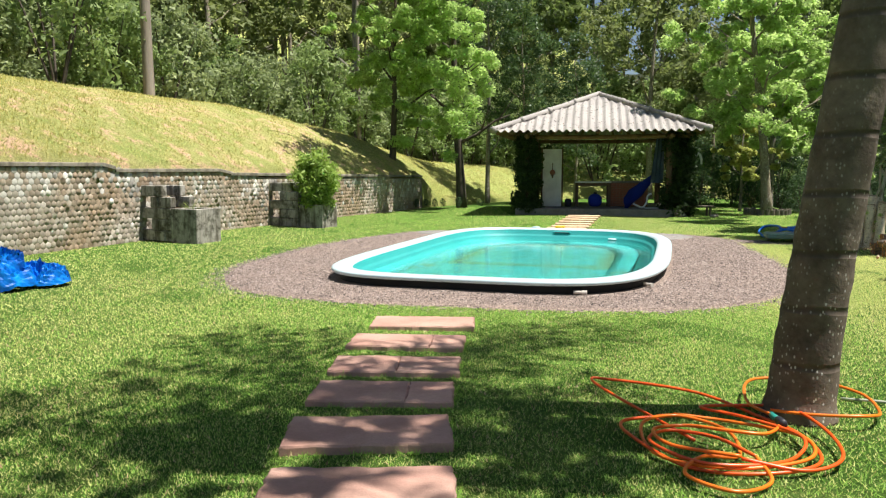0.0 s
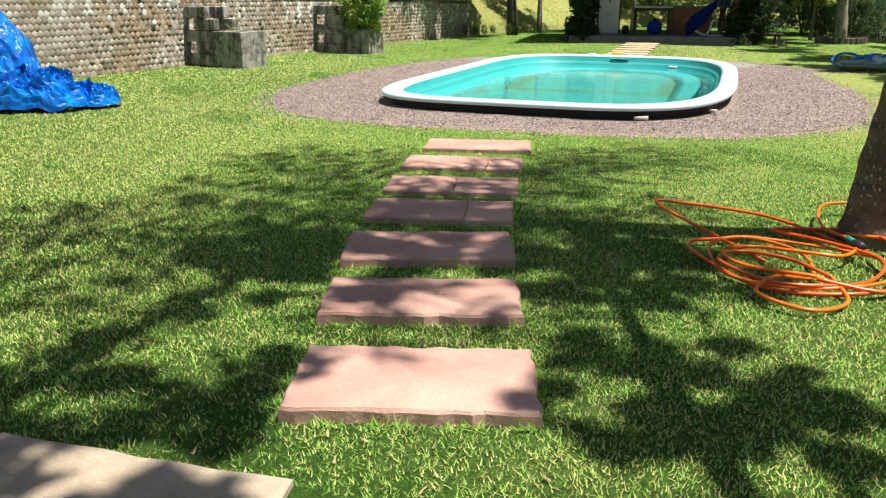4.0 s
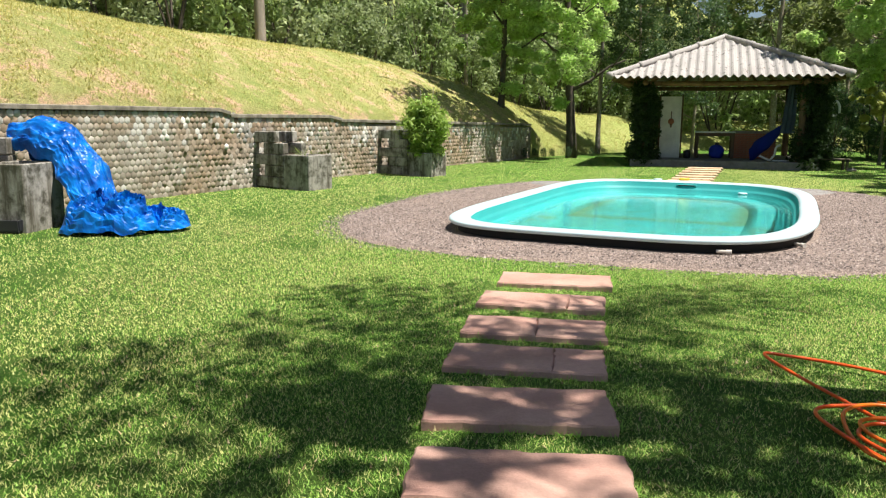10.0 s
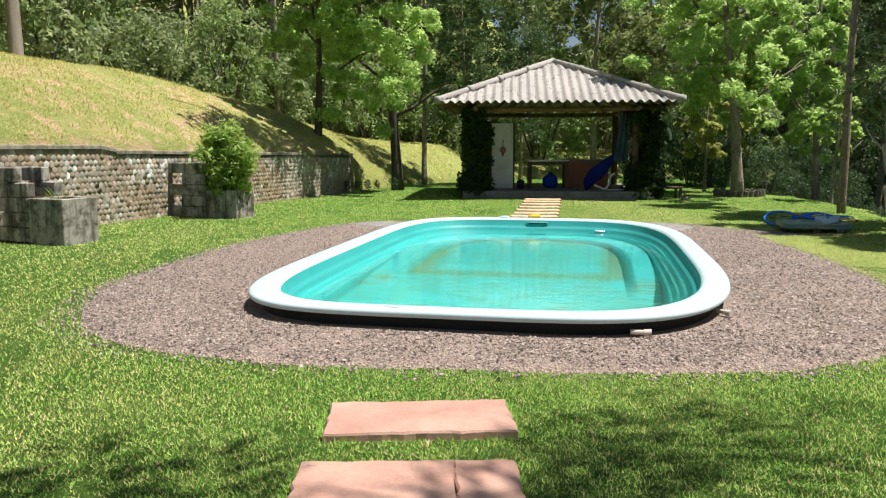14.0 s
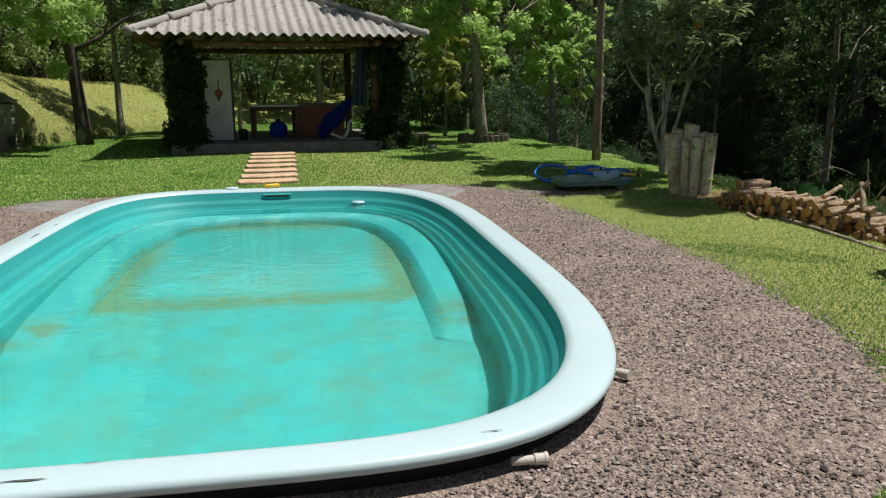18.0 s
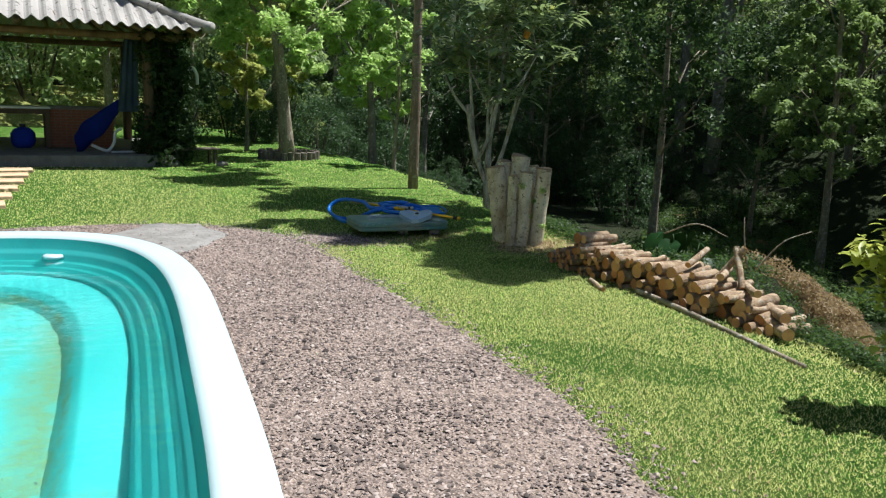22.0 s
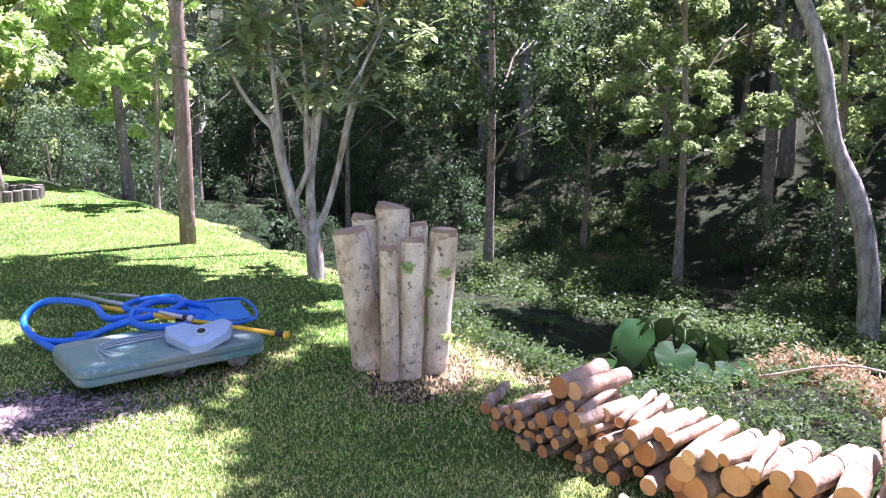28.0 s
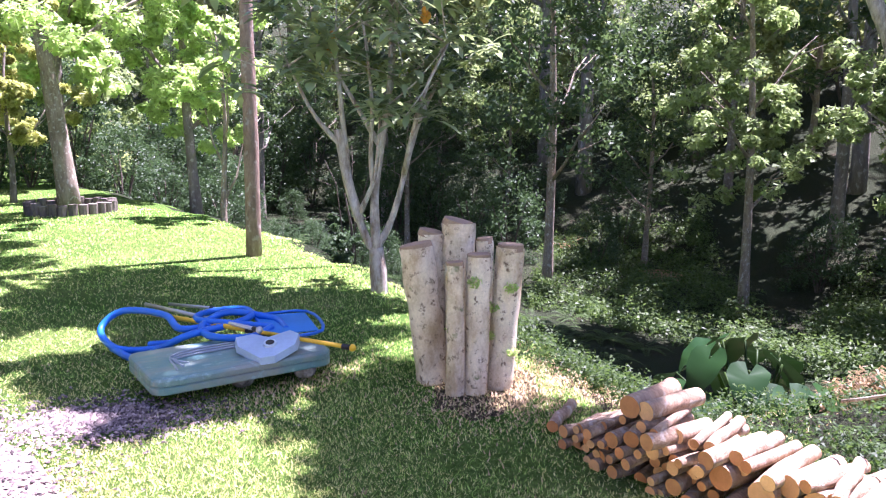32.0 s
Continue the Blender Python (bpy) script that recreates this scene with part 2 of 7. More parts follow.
def cobble_material(name, island):
    a = Mat(name, 0.9, 0, 0.2)
    r = a.rand(island)
    col = a.ramp(r, [(0.0, (0.24, 0.205, 0.16)), (0.5, (0.36, 0.315, 0.255)), (0.85, (0.43, 0.385, 0.32)), (1.0, (0.50, 0.46, 0.40))])
    pos = a.n.new("ShaderNodeNewGeometry").outputs["Position"]
    stain = a.noise(0.55, 5, 0.65, co=pos)
    fine = a.noise(22, 5, 0.7, co=pos)
    col = a.mix(a.math("MULTIPLY", a.range(stain, 0.40, 0.60), 0.7), col, (0.29, 0.20, 0.12))
    col = a.vary(col, fine, 0.5)
    a.colour(col).bump(fine, 0.5, 0.008)
    return a.m


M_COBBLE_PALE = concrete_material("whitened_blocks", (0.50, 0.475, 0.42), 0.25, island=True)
M_COBBLE, M_COBBLE_I = cobble_material("hexagon_blocks", False), cobble_material("hexagon_blocks_rest", True)
M_MORTAR = concrete_material("dark_mortar", (0.32, 0.27, 0.21), 0.3, rand=False)


def sandstone():
    a = Mat("red_sandstone", 0.85, 0, 0.25)
    n1, n2, n3 = a.noise(1.8, 5), a.noise(9, 6, 0.7), a.noise(70, 4)
    col = a.mix(a.range(n1, 0.35, 0.65), (0.445, 0.25, 0.195), (0.555, 0.345, 0.27))
    col = a.vary(a.vary(col, a.rand(), 0.14), n2, 0.22)
    a.colour(a.vary(col, n3, 0.16)).bump(a.math("ADD", n2, n3), 0.5, 0.008)
    return a.m


M_STONE = sandstone()
M_PAVING = concrete_material("beige_paving_stone", (0.44, 0.35, 0.25), 0.25, rand=False)
M_RIM = plain("white_gelcoat", (0.51, 0.63, 0.66), 0.35, 0, 0.05, 4, 0.08, 0.002, 0.5)
M_SKIRT = plain("black_pool_skirt", (0.012, 0.012, 0.012), 0.7)


def shell_material():
    a = Mat("turquoise_gelcoat", 0.55, 0, 0.3)
    n1, n2, n3 = a.noise(0.9, 5, 0.6), a.noise(3.2, 5, 0.65), a.noise(14, 4, 0.7)
    c = a.mix(a.range(n1, 0.35, 0.65), (0.03, 0.315, 0.31), (0.048, 0.355, 0.345))
    # algae film that has settled on the floor, thickest in a band at the foot of the bench
    x, y, z = a.axis(0), a.axis(1), a.axis(2)
    low = a.range(z, -0.80, -0.70, 1.0, 0.0)
    u = a.math("DIVIDE", a.math("ABSOLUTE", x), 1.40)
    v = a.math("DIVIDE", a.math("ABSOLUTE", a.math("SUBTRACT", y, 1.45)), 1.75)
    m = a.math("ADD", a.math("MAXIMUM", u, v), a.math("MULTIPLY", a.math("SUBTRACT", n2, 0.5), 0.35))
    band = a.math("MULTIPLY", a.range(m, 0.72, 0.92), a.range(m, 0.98, 1.08, 1.0, 0.0))
    haze = a.math("MULTIPLY", a.range(n2, 0.38, 0.66), 0.45)
    film = a.math("MULTIPLY", low, a.math("MAXIMUM", haze, a.math("MULTIPLY", band, a.range(n3, 0.2, 0.6, 0.5, 0.95))))
    c = a.mix(film, c, (0.10, 0.19, 0.09))
    foot = a.math("MULTIPLY", a.math("MULTIPLY", a.range(z, -0.76, -0.72), a.range(z, -0.66, -0.60, 1.0, 0.0)), a.range(n2, 0.40, 0.60, 0.0, 0.75))
    c = a.mix(foot, c, (0.11, 0.17, 0.07))
    specks = a.math("MULTIPLY", low, a.range(a.noise(26, 2, 0.5), 0.70, 0.74))
    c = a.mix(a.math("MULTIPLY", specks, 0.7), c, (0.03, 0.06, 0.04))
    a.colour(a.vary(c, a.noise(40, 2), 0.06))
    return a.m


M_SHELL = shell_material()


def water_material():
    a = Mat("pool_water", 0.0)
    a.b.inputs["Transmission Weight"].default_value = 1.0
    a.b.inputs["IOR"].default_value = 1.33
    a.b.inputs["Base Color"].default_value = (0.80, 0.97, 0.95, 1)
    a.bump(a.noise(4.5, 3, 0.5, (1, 2.0, 1)), 0.20, 0.02)
    return a.m


M_WATER = water_material()
M_BARK = bark("grey_bark", (0.16, 0.14, 0.11), (0.30, 0.27, 0.22), patches=0.5)
M_BARK_DARK = bark("dark_bark", (0.06, 0.05, 0.04), (0.14, 0.115, 0.09))
M_BARK_PALE = bark("pale_lichen_bark", (0.19, 0.155, 0.11), (0.36, 0.305, 0.225), patches=0.6, scale=9)
M_BARK_RED = bark("red_brown_bark", (0.17, 0.12, 0.085), (0.36, 0.27, 0.20), patches=0.35)
# low dark tones put the shade inside the forest into the leaf colours
M_LEAF = [leaf_material("forest_leaves", (0.03, 0.055, 0.018), (0.25, 0.31, 0.11), tint=(0.30, 0.42, 0.10), glow=0.42, rough=0.6),
          leaf_material("olive_forest_leaves", (0.04, 0.062, 0.022), (0.31, 0.35, 0.15), tint=(0.36, 0.43, 0.12), glow=0.42, rough=0.6)]
M_LEAF_BRIGHT = leaf_material("bright_green_leaves", (0.10, 0.20, 0.04), (0.54, 0.68, 0.25), tint=(0.72, 0.92, 0.32), glow=0.58)
M_LEAF_YELLOW = leaf_material("yellow_green_leaves", (0.16, 0.22, 0.05), (0.54, 0.57, 0.20), tint=(0.66, 0.66, 0.18), glow=0.5)
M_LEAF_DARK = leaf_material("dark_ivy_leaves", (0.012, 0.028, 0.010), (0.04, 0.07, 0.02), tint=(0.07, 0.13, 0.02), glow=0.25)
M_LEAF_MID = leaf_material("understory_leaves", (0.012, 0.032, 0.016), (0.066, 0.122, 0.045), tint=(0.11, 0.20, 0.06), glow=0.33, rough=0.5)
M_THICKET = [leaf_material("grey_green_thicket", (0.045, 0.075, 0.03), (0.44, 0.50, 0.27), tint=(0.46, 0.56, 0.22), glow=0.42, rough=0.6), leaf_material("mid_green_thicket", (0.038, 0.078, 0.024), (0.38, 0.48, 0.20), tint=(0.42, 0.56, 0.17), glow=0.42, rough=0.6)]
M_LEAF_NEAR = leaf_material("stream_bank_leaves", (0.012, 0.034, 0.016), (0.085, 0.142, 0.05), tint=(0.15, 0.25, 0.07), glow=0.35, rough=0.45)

# ---- plan ----
WALL = [(-9.4, 2.0), (-8.8, 7.0), (-8.4, 10.5), (-7.65, 13.4), (-6.8, 16.0), (-5.4, 19.6), (-3.3, 24.3), (-0.8, 30.0)]
BEYOND = [(0.9, 33.0), (3.6, 36.5), (8.0, 39.5), (14.0, 41.5), (22.0, 43.0)]
BANK = [(5.5, -60), (5.6, 0.0), (5.8, 6.5), (6.3, 9.0), (7.0, 10.2), (7.6, 11.5), (8.7, 14.2), (9.6, 16.4), (10.6, 18.8), (11.4, 20.9), (12.0, 23.4), (12.6, 26.0), (13.5, 32.0), (15.0, 45.0), (18, 100)]
POOL = (1.53, 13.46, -17.0)          # centre and turn of the pool
POOL_W, POOL_L = 2.41, 4.22          # its half width and half length


def bank_far(x, y):
    """Metres beyond the edge of the bank, to the stream's side."""
    ys, xs = [p[1] for p in BANK], [p[0] for p in BANK]
    return (x - np.interp(y, ys, xs)) * 0.84 + 0.10 * np.sin(y * 2.3) + 0.06 * np.sin(y * 5.9 + 1)


def land(x, y):
    """The height of the ground."""
    d = bank_far(x, y)
    e = d - 1.2 * np.exp(-(((y - 12.9) / 0.7) ** 2)) * step01(0.1, 0.6, d)
    z = -0.75 * step01(-0.05, 1.7, e) - 0.95 * step01(1.5, 3.0, e) - 0.6 * step01(3.0, 8.0, d) + 0.45 * np.clip(d - 12, 0, 60)
    z = z + 0.02 * np.sin(x * 0.9 + 1.3) * np.sin(y * 0.7)
    z = z + 0.25 * np.clip(y - 46, 0, 80)
    return z


def land_z(x, y):
    return float(land(np.float64(x), np.float64(y)))


def corner(c, s):
    """How square the pool's corner is on that side: softest beside the walk."""
    return np.where(c > 0, 3.6, np.where(s < 0, 5.0, 4.6))


def in_pool(x, y, grow=0.0):
    a = radians(POOL[2])
    u = (x - POOL[0]) * math.cos(a) + (y - POOL[1]) * math.sin(a)
    v = -(x - POOL[0]) * math.sin(a) + (y - POOL[1]) * math.cos(a)
    e = corner(u, v)
    return np.abs(u / (POOL_W + grow)) ** e + np.abs(v / (POOL_L + grow)) ** e < 1


GRAVEL = [(-0.5, 18.9), (-1.1, 18.35), (-1.75, 17.2), (-2.45, 15.6), (-2.85, 14.4), (-3.2, 13.0), (-3.4, 12.0), (-3.05, 10.4), (-2.4, 9.5), (-1.6, 9.0), (-0.8, 8.7), (0.4, 8.5),
          (1.4, 8.3), (2.5, 8.25), (3.3, 8.5), (4.05, 9.1), (4.55, 9.75), (4.9, 10.5), (5.35, 11.6), (5.65, 13.0), (5.95, 14.7), (6.25, 16.2), (6.0, 17.4), (4.9, 18.2), (3.0, 18.6), (1.0, 18.85)]


def inside(poly, x, y):
    x, y = np.asarray(x), np.asarray(y)
    hit = np.zeros(x.shape, bool)
    n = len(poly)
    for i in range(n):
        (x0, y0), (x1, y1) = poly[i], poly[(i + 1) % n]
        with np.errstate(divide="ignore", invalid="ignore"):
            c = ((y0 > y) != (y1 > y)) & (x < (x1 - x0) * (y - y0) / (y1 - y0 + 1e-12) + x0)
        hit ^= c
    return hit


# ---- ground: one sheet to the horizon, with the stream's bed ----
def axis_steps(lo, hi, fine, far):
    a = list(np.arange(lo, hi + 1e-6, fine))
    step, p, left, right = fine, 0, [], []
    x = hi
    while x < far:
        step *= 1.5
        x += step
        right.append(x)
    step, x = fine, lo
    while x > -far:
        step *= 1.5
        x -= step
        left.append(x)
    return np.array(left[::-1] + a + right)


gx, gy = axis_steps(-12, 30, 0.4, 1500), axis_steps(-6, 50, 0.4, 1500)
GX, GY = np.meshgrid(gx, gy)
GZ = land(GX, GY)
GZ = np.where(in_pool(GX, GY, -0.2), -1.6, GZ)
GZ = np.where(GZ > 40, 40, GZ)
nx, ny = len(gx), len(gy)
idx = np.arange(nx * ny).reshape(ny, nx)
quads = np.stack([idx[:-1, :-1], idx[:-1, 1:], idx[1:, 1:], idx[1:, :-1]], -1).reshape(-1, 4)
gm = fast("ground", np.stack([GX, GY, GZ], -1).reshape(-1, 3), quads)
gm.materials.append(M_LAWN)
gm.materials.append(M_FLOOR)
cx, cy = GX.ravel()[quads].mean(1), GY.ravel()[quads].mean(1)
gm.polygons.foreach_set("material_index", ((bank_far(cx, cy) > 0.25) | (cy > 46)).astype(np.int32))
gm.polygons.foreach_set("use_smooth", [True] * len(gm.polygons))
tagged(new("ground", gm), "mown green lawn falling to a stream bank and forest floor", "ground", kind="structure")

# ---- retaining wall line, its top, and the grass slope behind it ----
LINE = [Vector((x, y, 0)) for x, y in WALL + BEYOND]
LINE = smoothline(LINE, 10)
WALL_N = (len(WALL) - 1) * 10


def wall_top(y):
    """Stepped top of the retaining wall."""
    if y < 16.15:
        return 1.68
    if y < 19.75:
        return 1.56
    return 1.46 - 0.16 * (y - 19.75) / 10.25


def slope(i, d):
    """Height of the grass slope d metres behind the line at step i."""
    p = LINE[i]
    k = i / (len(LINE) - 1)
    base = wall_top(p.y) - 0.06 if i <= WALL_N else 1.24 * max(0.0, 1 - (i - WALL_N) / 5)
    crest = float(np.interp(p.y, [2, 12, 18, 25, 30, 36, 43], [4.7, 4.3, 4.0, 3.8, 3.1, 1.9, 1.2]))
    width = float(np.interp(p.y, [2, 20, 30, 43], [7.5, 6.5, 5.0, 6.0]))
    t = min(1.0, d / width)
    z = base + (crest - base) * (1 - (1 - t) ** 1.9)
    if d > width:
        z += -0.03 * min(d - width, 8) + 0.45 * max(0.0, d - width - 9)
    return z + 0.07 * noise.noise((p.x * 0.5 + d * 0.3, p.y * 0.5 - d * 0.4, 0)) * min(1, d)


def line_normal(i):
    d = (LINE[min(i + 1, len(LINE) - 1)] - LINE[max(i - 1, 0)]).normalized()
    return Vector((-d.y, d.x, 0))


def on_slope(i, d):
    p = LINE[i] + line_normal(i) * d
    return Vector((p.x, p.y, slope(i, d)))


DS = [0.14, 0.16, 0.5, 1, 1.5, 2, 2.6, 3.2, 4, 4.8, 5.6, 6.4, 7.2, 8, 10, 12, 15, 18, 23, 30, 40, 55, 80]
sv, sf = [], []
for i in range(len(LINE)):
    for d in DS:
        q = on_slope(i, d)
        sv.append(Vector((q.x, q.y, -0.4)) if d == 0.14 else q)
m_ = len(DS)
for i in range(len(LINE) - 1):
    for j in range(m_ - 1):
        sf.append((i * m_ + j, (i + 1) * m_ + j, (i + 1) * m_ + j + 1, i * m_ + j + 1))
hm = fast("hillside", [tuple(v) for v in sv], sf)
hm.polygons.foreach_set("use_smooth", [True] * len(hm.polygons))
tagged(link("hillside", hm, M_HILL), "sun-dried grassy slope with bare earth patches above the wall", "hillside", kind="structure")

# ---- gravel bed round the pool ----
bm = bmesh.new()
outline = smoothline([(x, y, 0) for x, y in GRAVEL] + [(GRAVEL[0][0], GRAVEL[0][1], 0)], 6)[:-1]
a_ = radians(POOL[2])
hole = []
for k in range(len(outline)):
    w = math.atan2(outline[k].y - POOL[1], outline[k].x - POOL[0]) - a_
    c, s = math.cos(w), math.sin(w)
    e = float(corner(c, s))
    r = 1 / ((abs(c) / (POOL_W - 0.12)) ** e + (abs(s) / (POOL_L - 0.12)) ** e) ** (1 / e)
    hole.append(Vector((POOL[0] + r * math.cos(w + a_), POOL[1] + r * math.sin(w + a_), 0)))
rings = []
for f in (0.0, 0.25, 0.5, 0.75, 0.93, 1.0):
    ring = []
    for h, o in zip(hole, outline):
        o2 = o + (o - h).normalized() * 0.05 * noise.noise(o * 2.3)
        p = h.lerp(o2, f)
        z = land_z(p.x, p.y) + (0.028 if f < 0.99 else -0.02) + 0.012 * noise.noise(p * 2.0)
        ring.append(bm.verts.new((p.x, p.y, z)))
    rings.append(ring)
for r0, r1 in zip(rings, rings[1:]):
    for k in range(len(r0)):
        q = (k + 1) % len(r0)
        bm.faces.new((r0[k], r1[k], r1[q], r0[q]))
bmesh.ops.recalc_face_normals(bm, faces=bm.faces)
gravel = tagged(part("gravel_bed", bm, M_GRAVEL, smooth=True), "loose reddish grey gravel round the pool", "gravel", kind="structure")


# ---- swimming pool ----
def ring_at(bm, w, l, z, n=128):
    out = []
    for k in range(n):
        t = 2 * math.pi * k / n
        c, s = math.cos(t), math.sin(t)
        e = float(corner(c, s))
        out.append(bm.verts.new((w * math.copysign(abs(c) ** (2 / e), c), l * math.copysign(abs(s) ** (2 / e), s), z)))
    return out


def loft(bm, profile, n=128, close=False):
    rings = [ring_at(bm, *p, n) for p in profile]
    for r0, r1 in zip(rings, rings[1:]):
        for k in range(n):
            q = (k + 1) % n
            bm.faces.new((r0[k], r0[q], r1[q], r1[k]))
    if close:
        bm.faces.new(rings[-1])
    return rings


pool = thing("swimming_pool", "oval-cornered turquoise fibreglass swimming pool with a white rim, part-filled", "swimming pool", (POOL[0], POOL[1], 0), POOL[2])
W, L, RIM = POOL_W, POOL_L, 0.20
bm = bmesh.new()
loft(bm, [(W - 0.10, L - 0.10, RIM - 0.065), (W - 0.015, L - 0.015, RIM - 0.06), (W, L, RIM - 0.038), (W - 0.006, L - 0.006, RIM - 0.010), (W - 0.03, L - 0.03, RIM), (W - 0.215, L - 0.19, RIM + 0.004),
          (W - 0.25, L - 0.225, RIM - 0.006), (W - 0.265, L - 0.24, RIM - 0.03)])
part("rim", bm, M_RIM, pool, "white gelcoat rim with small chips", True)
bm = bmesh.new()
loft(bm, [(W - 0.10, L - 0.10, RIM - 0.065), (W - 0.13, L - 0.13, -0.25), (W - 0.16, L - 0.16, -0.5)])
part("skirt", bm, M_SKIRT, pool, "black unlined outside of the shell", True)
prof = []
w, l = W - 0.265, L - 0.24
z = RIM - 0.03
prof.append((w, l, z))
for k in range(4):                     # ribs that run round the wall
    prof += [(w - 0.030, l - 0.028, z - 0.088), (w - 0.042, l - 0.038, z - 0.106), (w - 0.064, l - 0.058, z - 0.124), (w - 0.075, l - 0.070, z - 0.145)]
    w, l, z = w - 0.075, l - 0.070, z - 0.145
prof += [(w - 0.03, l - 0.03, -0.62), (w - 0.05, l - 0.06, -0.72), (w - 0.09, l - 0.12, -0.78), (w - 0.20, l - 0.30, -0.80), (w - 0.9, l - 1.2, -0.805)]
bm = bmesh.new()
loft(bm, prof, close=True)
bmesh.ops.recalc_face_normals(bm, faces=bm.faces)
shell = part("shell", bm, M_SHELL, pool, "ribbed turquoise inside", True)
# bench round the far half
bm = bmesh.new()
rows = []
for k in range(61):
    t = radians(-14) + radians(208) * k / 60
    c, s = math.cos(t), math.sin(t)
    f = lambda a, b, zz: bm.verts.new((a * math.copysign(abs(c) ** 0.588, c), b * math.copysign(abs(s) ** 0.588, s), zz))
    taper = float(step01(0, 6, min(k, 60 - k)))
    top = -0.79 + 0.30 * taper
    rows.append([f(1.96, 3.82, top), f(1.56, 3.36, top), f(1.52, 3.31, top - 0.02 * taper), f(1.42, 3.18, -0.79 + 0.03 * taper), f(1.38, 3.12, -0.82)])
for r0, r1 in zip(rows, rows[1:]):
    for j in range(4):
        bm.faces.new((r0[j], r0[j + 1], r1[j + 1], r1[j]))
bmesh.ops.recalc_face_normals(bm, faces=bm.faces)
part("bench", bm, M_SHELL, pool, "moulded turquoise bench under water", True)
bm = bmesh.new()
v = ring_at(bm, W - 0.335, L - 0.35, -0.005)
bm.faces.new(v)
water = part("water", bm, M_WATER, pool, "clear greenish shallow water")
water.visible_shadow = False
# skimmer slot and return fittings in the far wall
bm = bmesh.new()
box(bm, (0.40, 0.04, 0.06), pose(0.0, L - 0.262, 0.115), 0.012)
sk = part("skimmer_mouth", bm, M_SHELL, pool, "grey-green skimmer frame")
bm = bmesh.new()
box(bm, (0.33, 0.03, 0.024), pose(0.0, L - 0.274, 0.115), 0.006)
part("slot", bm, M_SKIRT, sk)
for u, vv in ((-0.62, L - 0.10), (1.13, L - 0.46)):
    bm = bmesh.new()
    bmesh.ops.create_cone(bm, cap_ends=True, segments=20, radius1=0.10, radius2=0.085, depth=0.03, matrix=pose(u, vv, 0.215 if vv > L - 0.2 else 0.02))
    part("lid", bm, M_RIM, pool, "round white plastic lid", True)
# plastic pipe ends under the near rim
M_PIPE = plain("dirty_white_pipe", (0.55, 0.50, 0.44), 0.6, 0, 0.3)
for u, vv, rot in ((1.40, -POOL_L + 0.17, 90), (2.16, -3.16, 40)):
    ob = thing("pipe_end", "dirty white plastic pipe end lying on the gravel", "pipe", tuple(pool.matrix_basis @ Vector((u, vv, 0.065))), POOL[2] + rot - 90)
    bm = bmesh.new()
    tube(bm, [(-0.10, 0, 0), (0.0, 0, 0), (0.0, 0, 0), (0.05, 0, 0)], [0.02, 0.02, 0.026, 0.026], 14)
    part("pipe", bm, M_PIPE, ob, smooth=False)
    bm = bmesh.new()
    tube(bm, [(0.045, 0, 0), (0.06, 0, 0)], 0.029, 14)
    part("cap", bm, M_PIPE, ob)
# chips in the rim
M_CHIP = plain("grey_chipped_laminate", (0.10, 0.105, 0.10), 0.8)
for u, vv, s, along_x in ((-0.62, -L + 0.10, 0.10, 1), (-0.40, -L + 0.20, 0.05, 1), (1.22, -L + 0.19, 0.05, 1), (0.6, -L + 0.22, 0.03, 1), (-2.22, 1.0, 0.16, 0), (-2.20, 1.6, 0.09, 0), (-2.19, 2.4, 0.07, 0)):
    bm = bmesh.new()
    vs = []
    for a in np.arange(0, 6.28, 0.35):
        p, q = s * math.cos(a) * random.uniform(0.6, 1.1), s * math.sin(a) * random.uniform(0.2, 1.1) * 0.09
        vs.append(bm.verts.new((u + (p if along_x else q), vv + (q if along_x else p), RIM + 0.0065)))
    bm.faces.new(vs)
    part("chip", bm, M_CHIP, pool, "thin dark chip in the gelcoat")


# ---- retaining wall of hexagonal concrete blocks ----
def wall_mesh():
    bm = bmesh.new()
    prev = None
    for i in range(WALL_N + 1):
        p, n = LINE[i], line_normal(i)
        row = [bm.verts.new(p + n * o + Vector((0, 0, zz))) for o, zz in ((0.028, -0.3), (0.028, wall_top(p.y) - 0.12), (0.30, wall_top(p.y) - 0.12), (0.30, -0.3))]
        if prev:
            for k in range(4):
                bm.faces.new((prev[k], row[k], row[(k + 1) % 4], prev[(k + 1) % 4]))
        else:
            bm.faces.new(row)
        prev = row
    bm.faces.new(prev[::-1])
    bmesh.ops.recalc_face_normals(bm, faces=bm.faces)
    return bm


wall = tagged(part("retaining_wall", wall_mesh(), M_MORTAR), "weathered retaining wall of small hexagonal concrete blocks", "retaining wall", kind="structure")

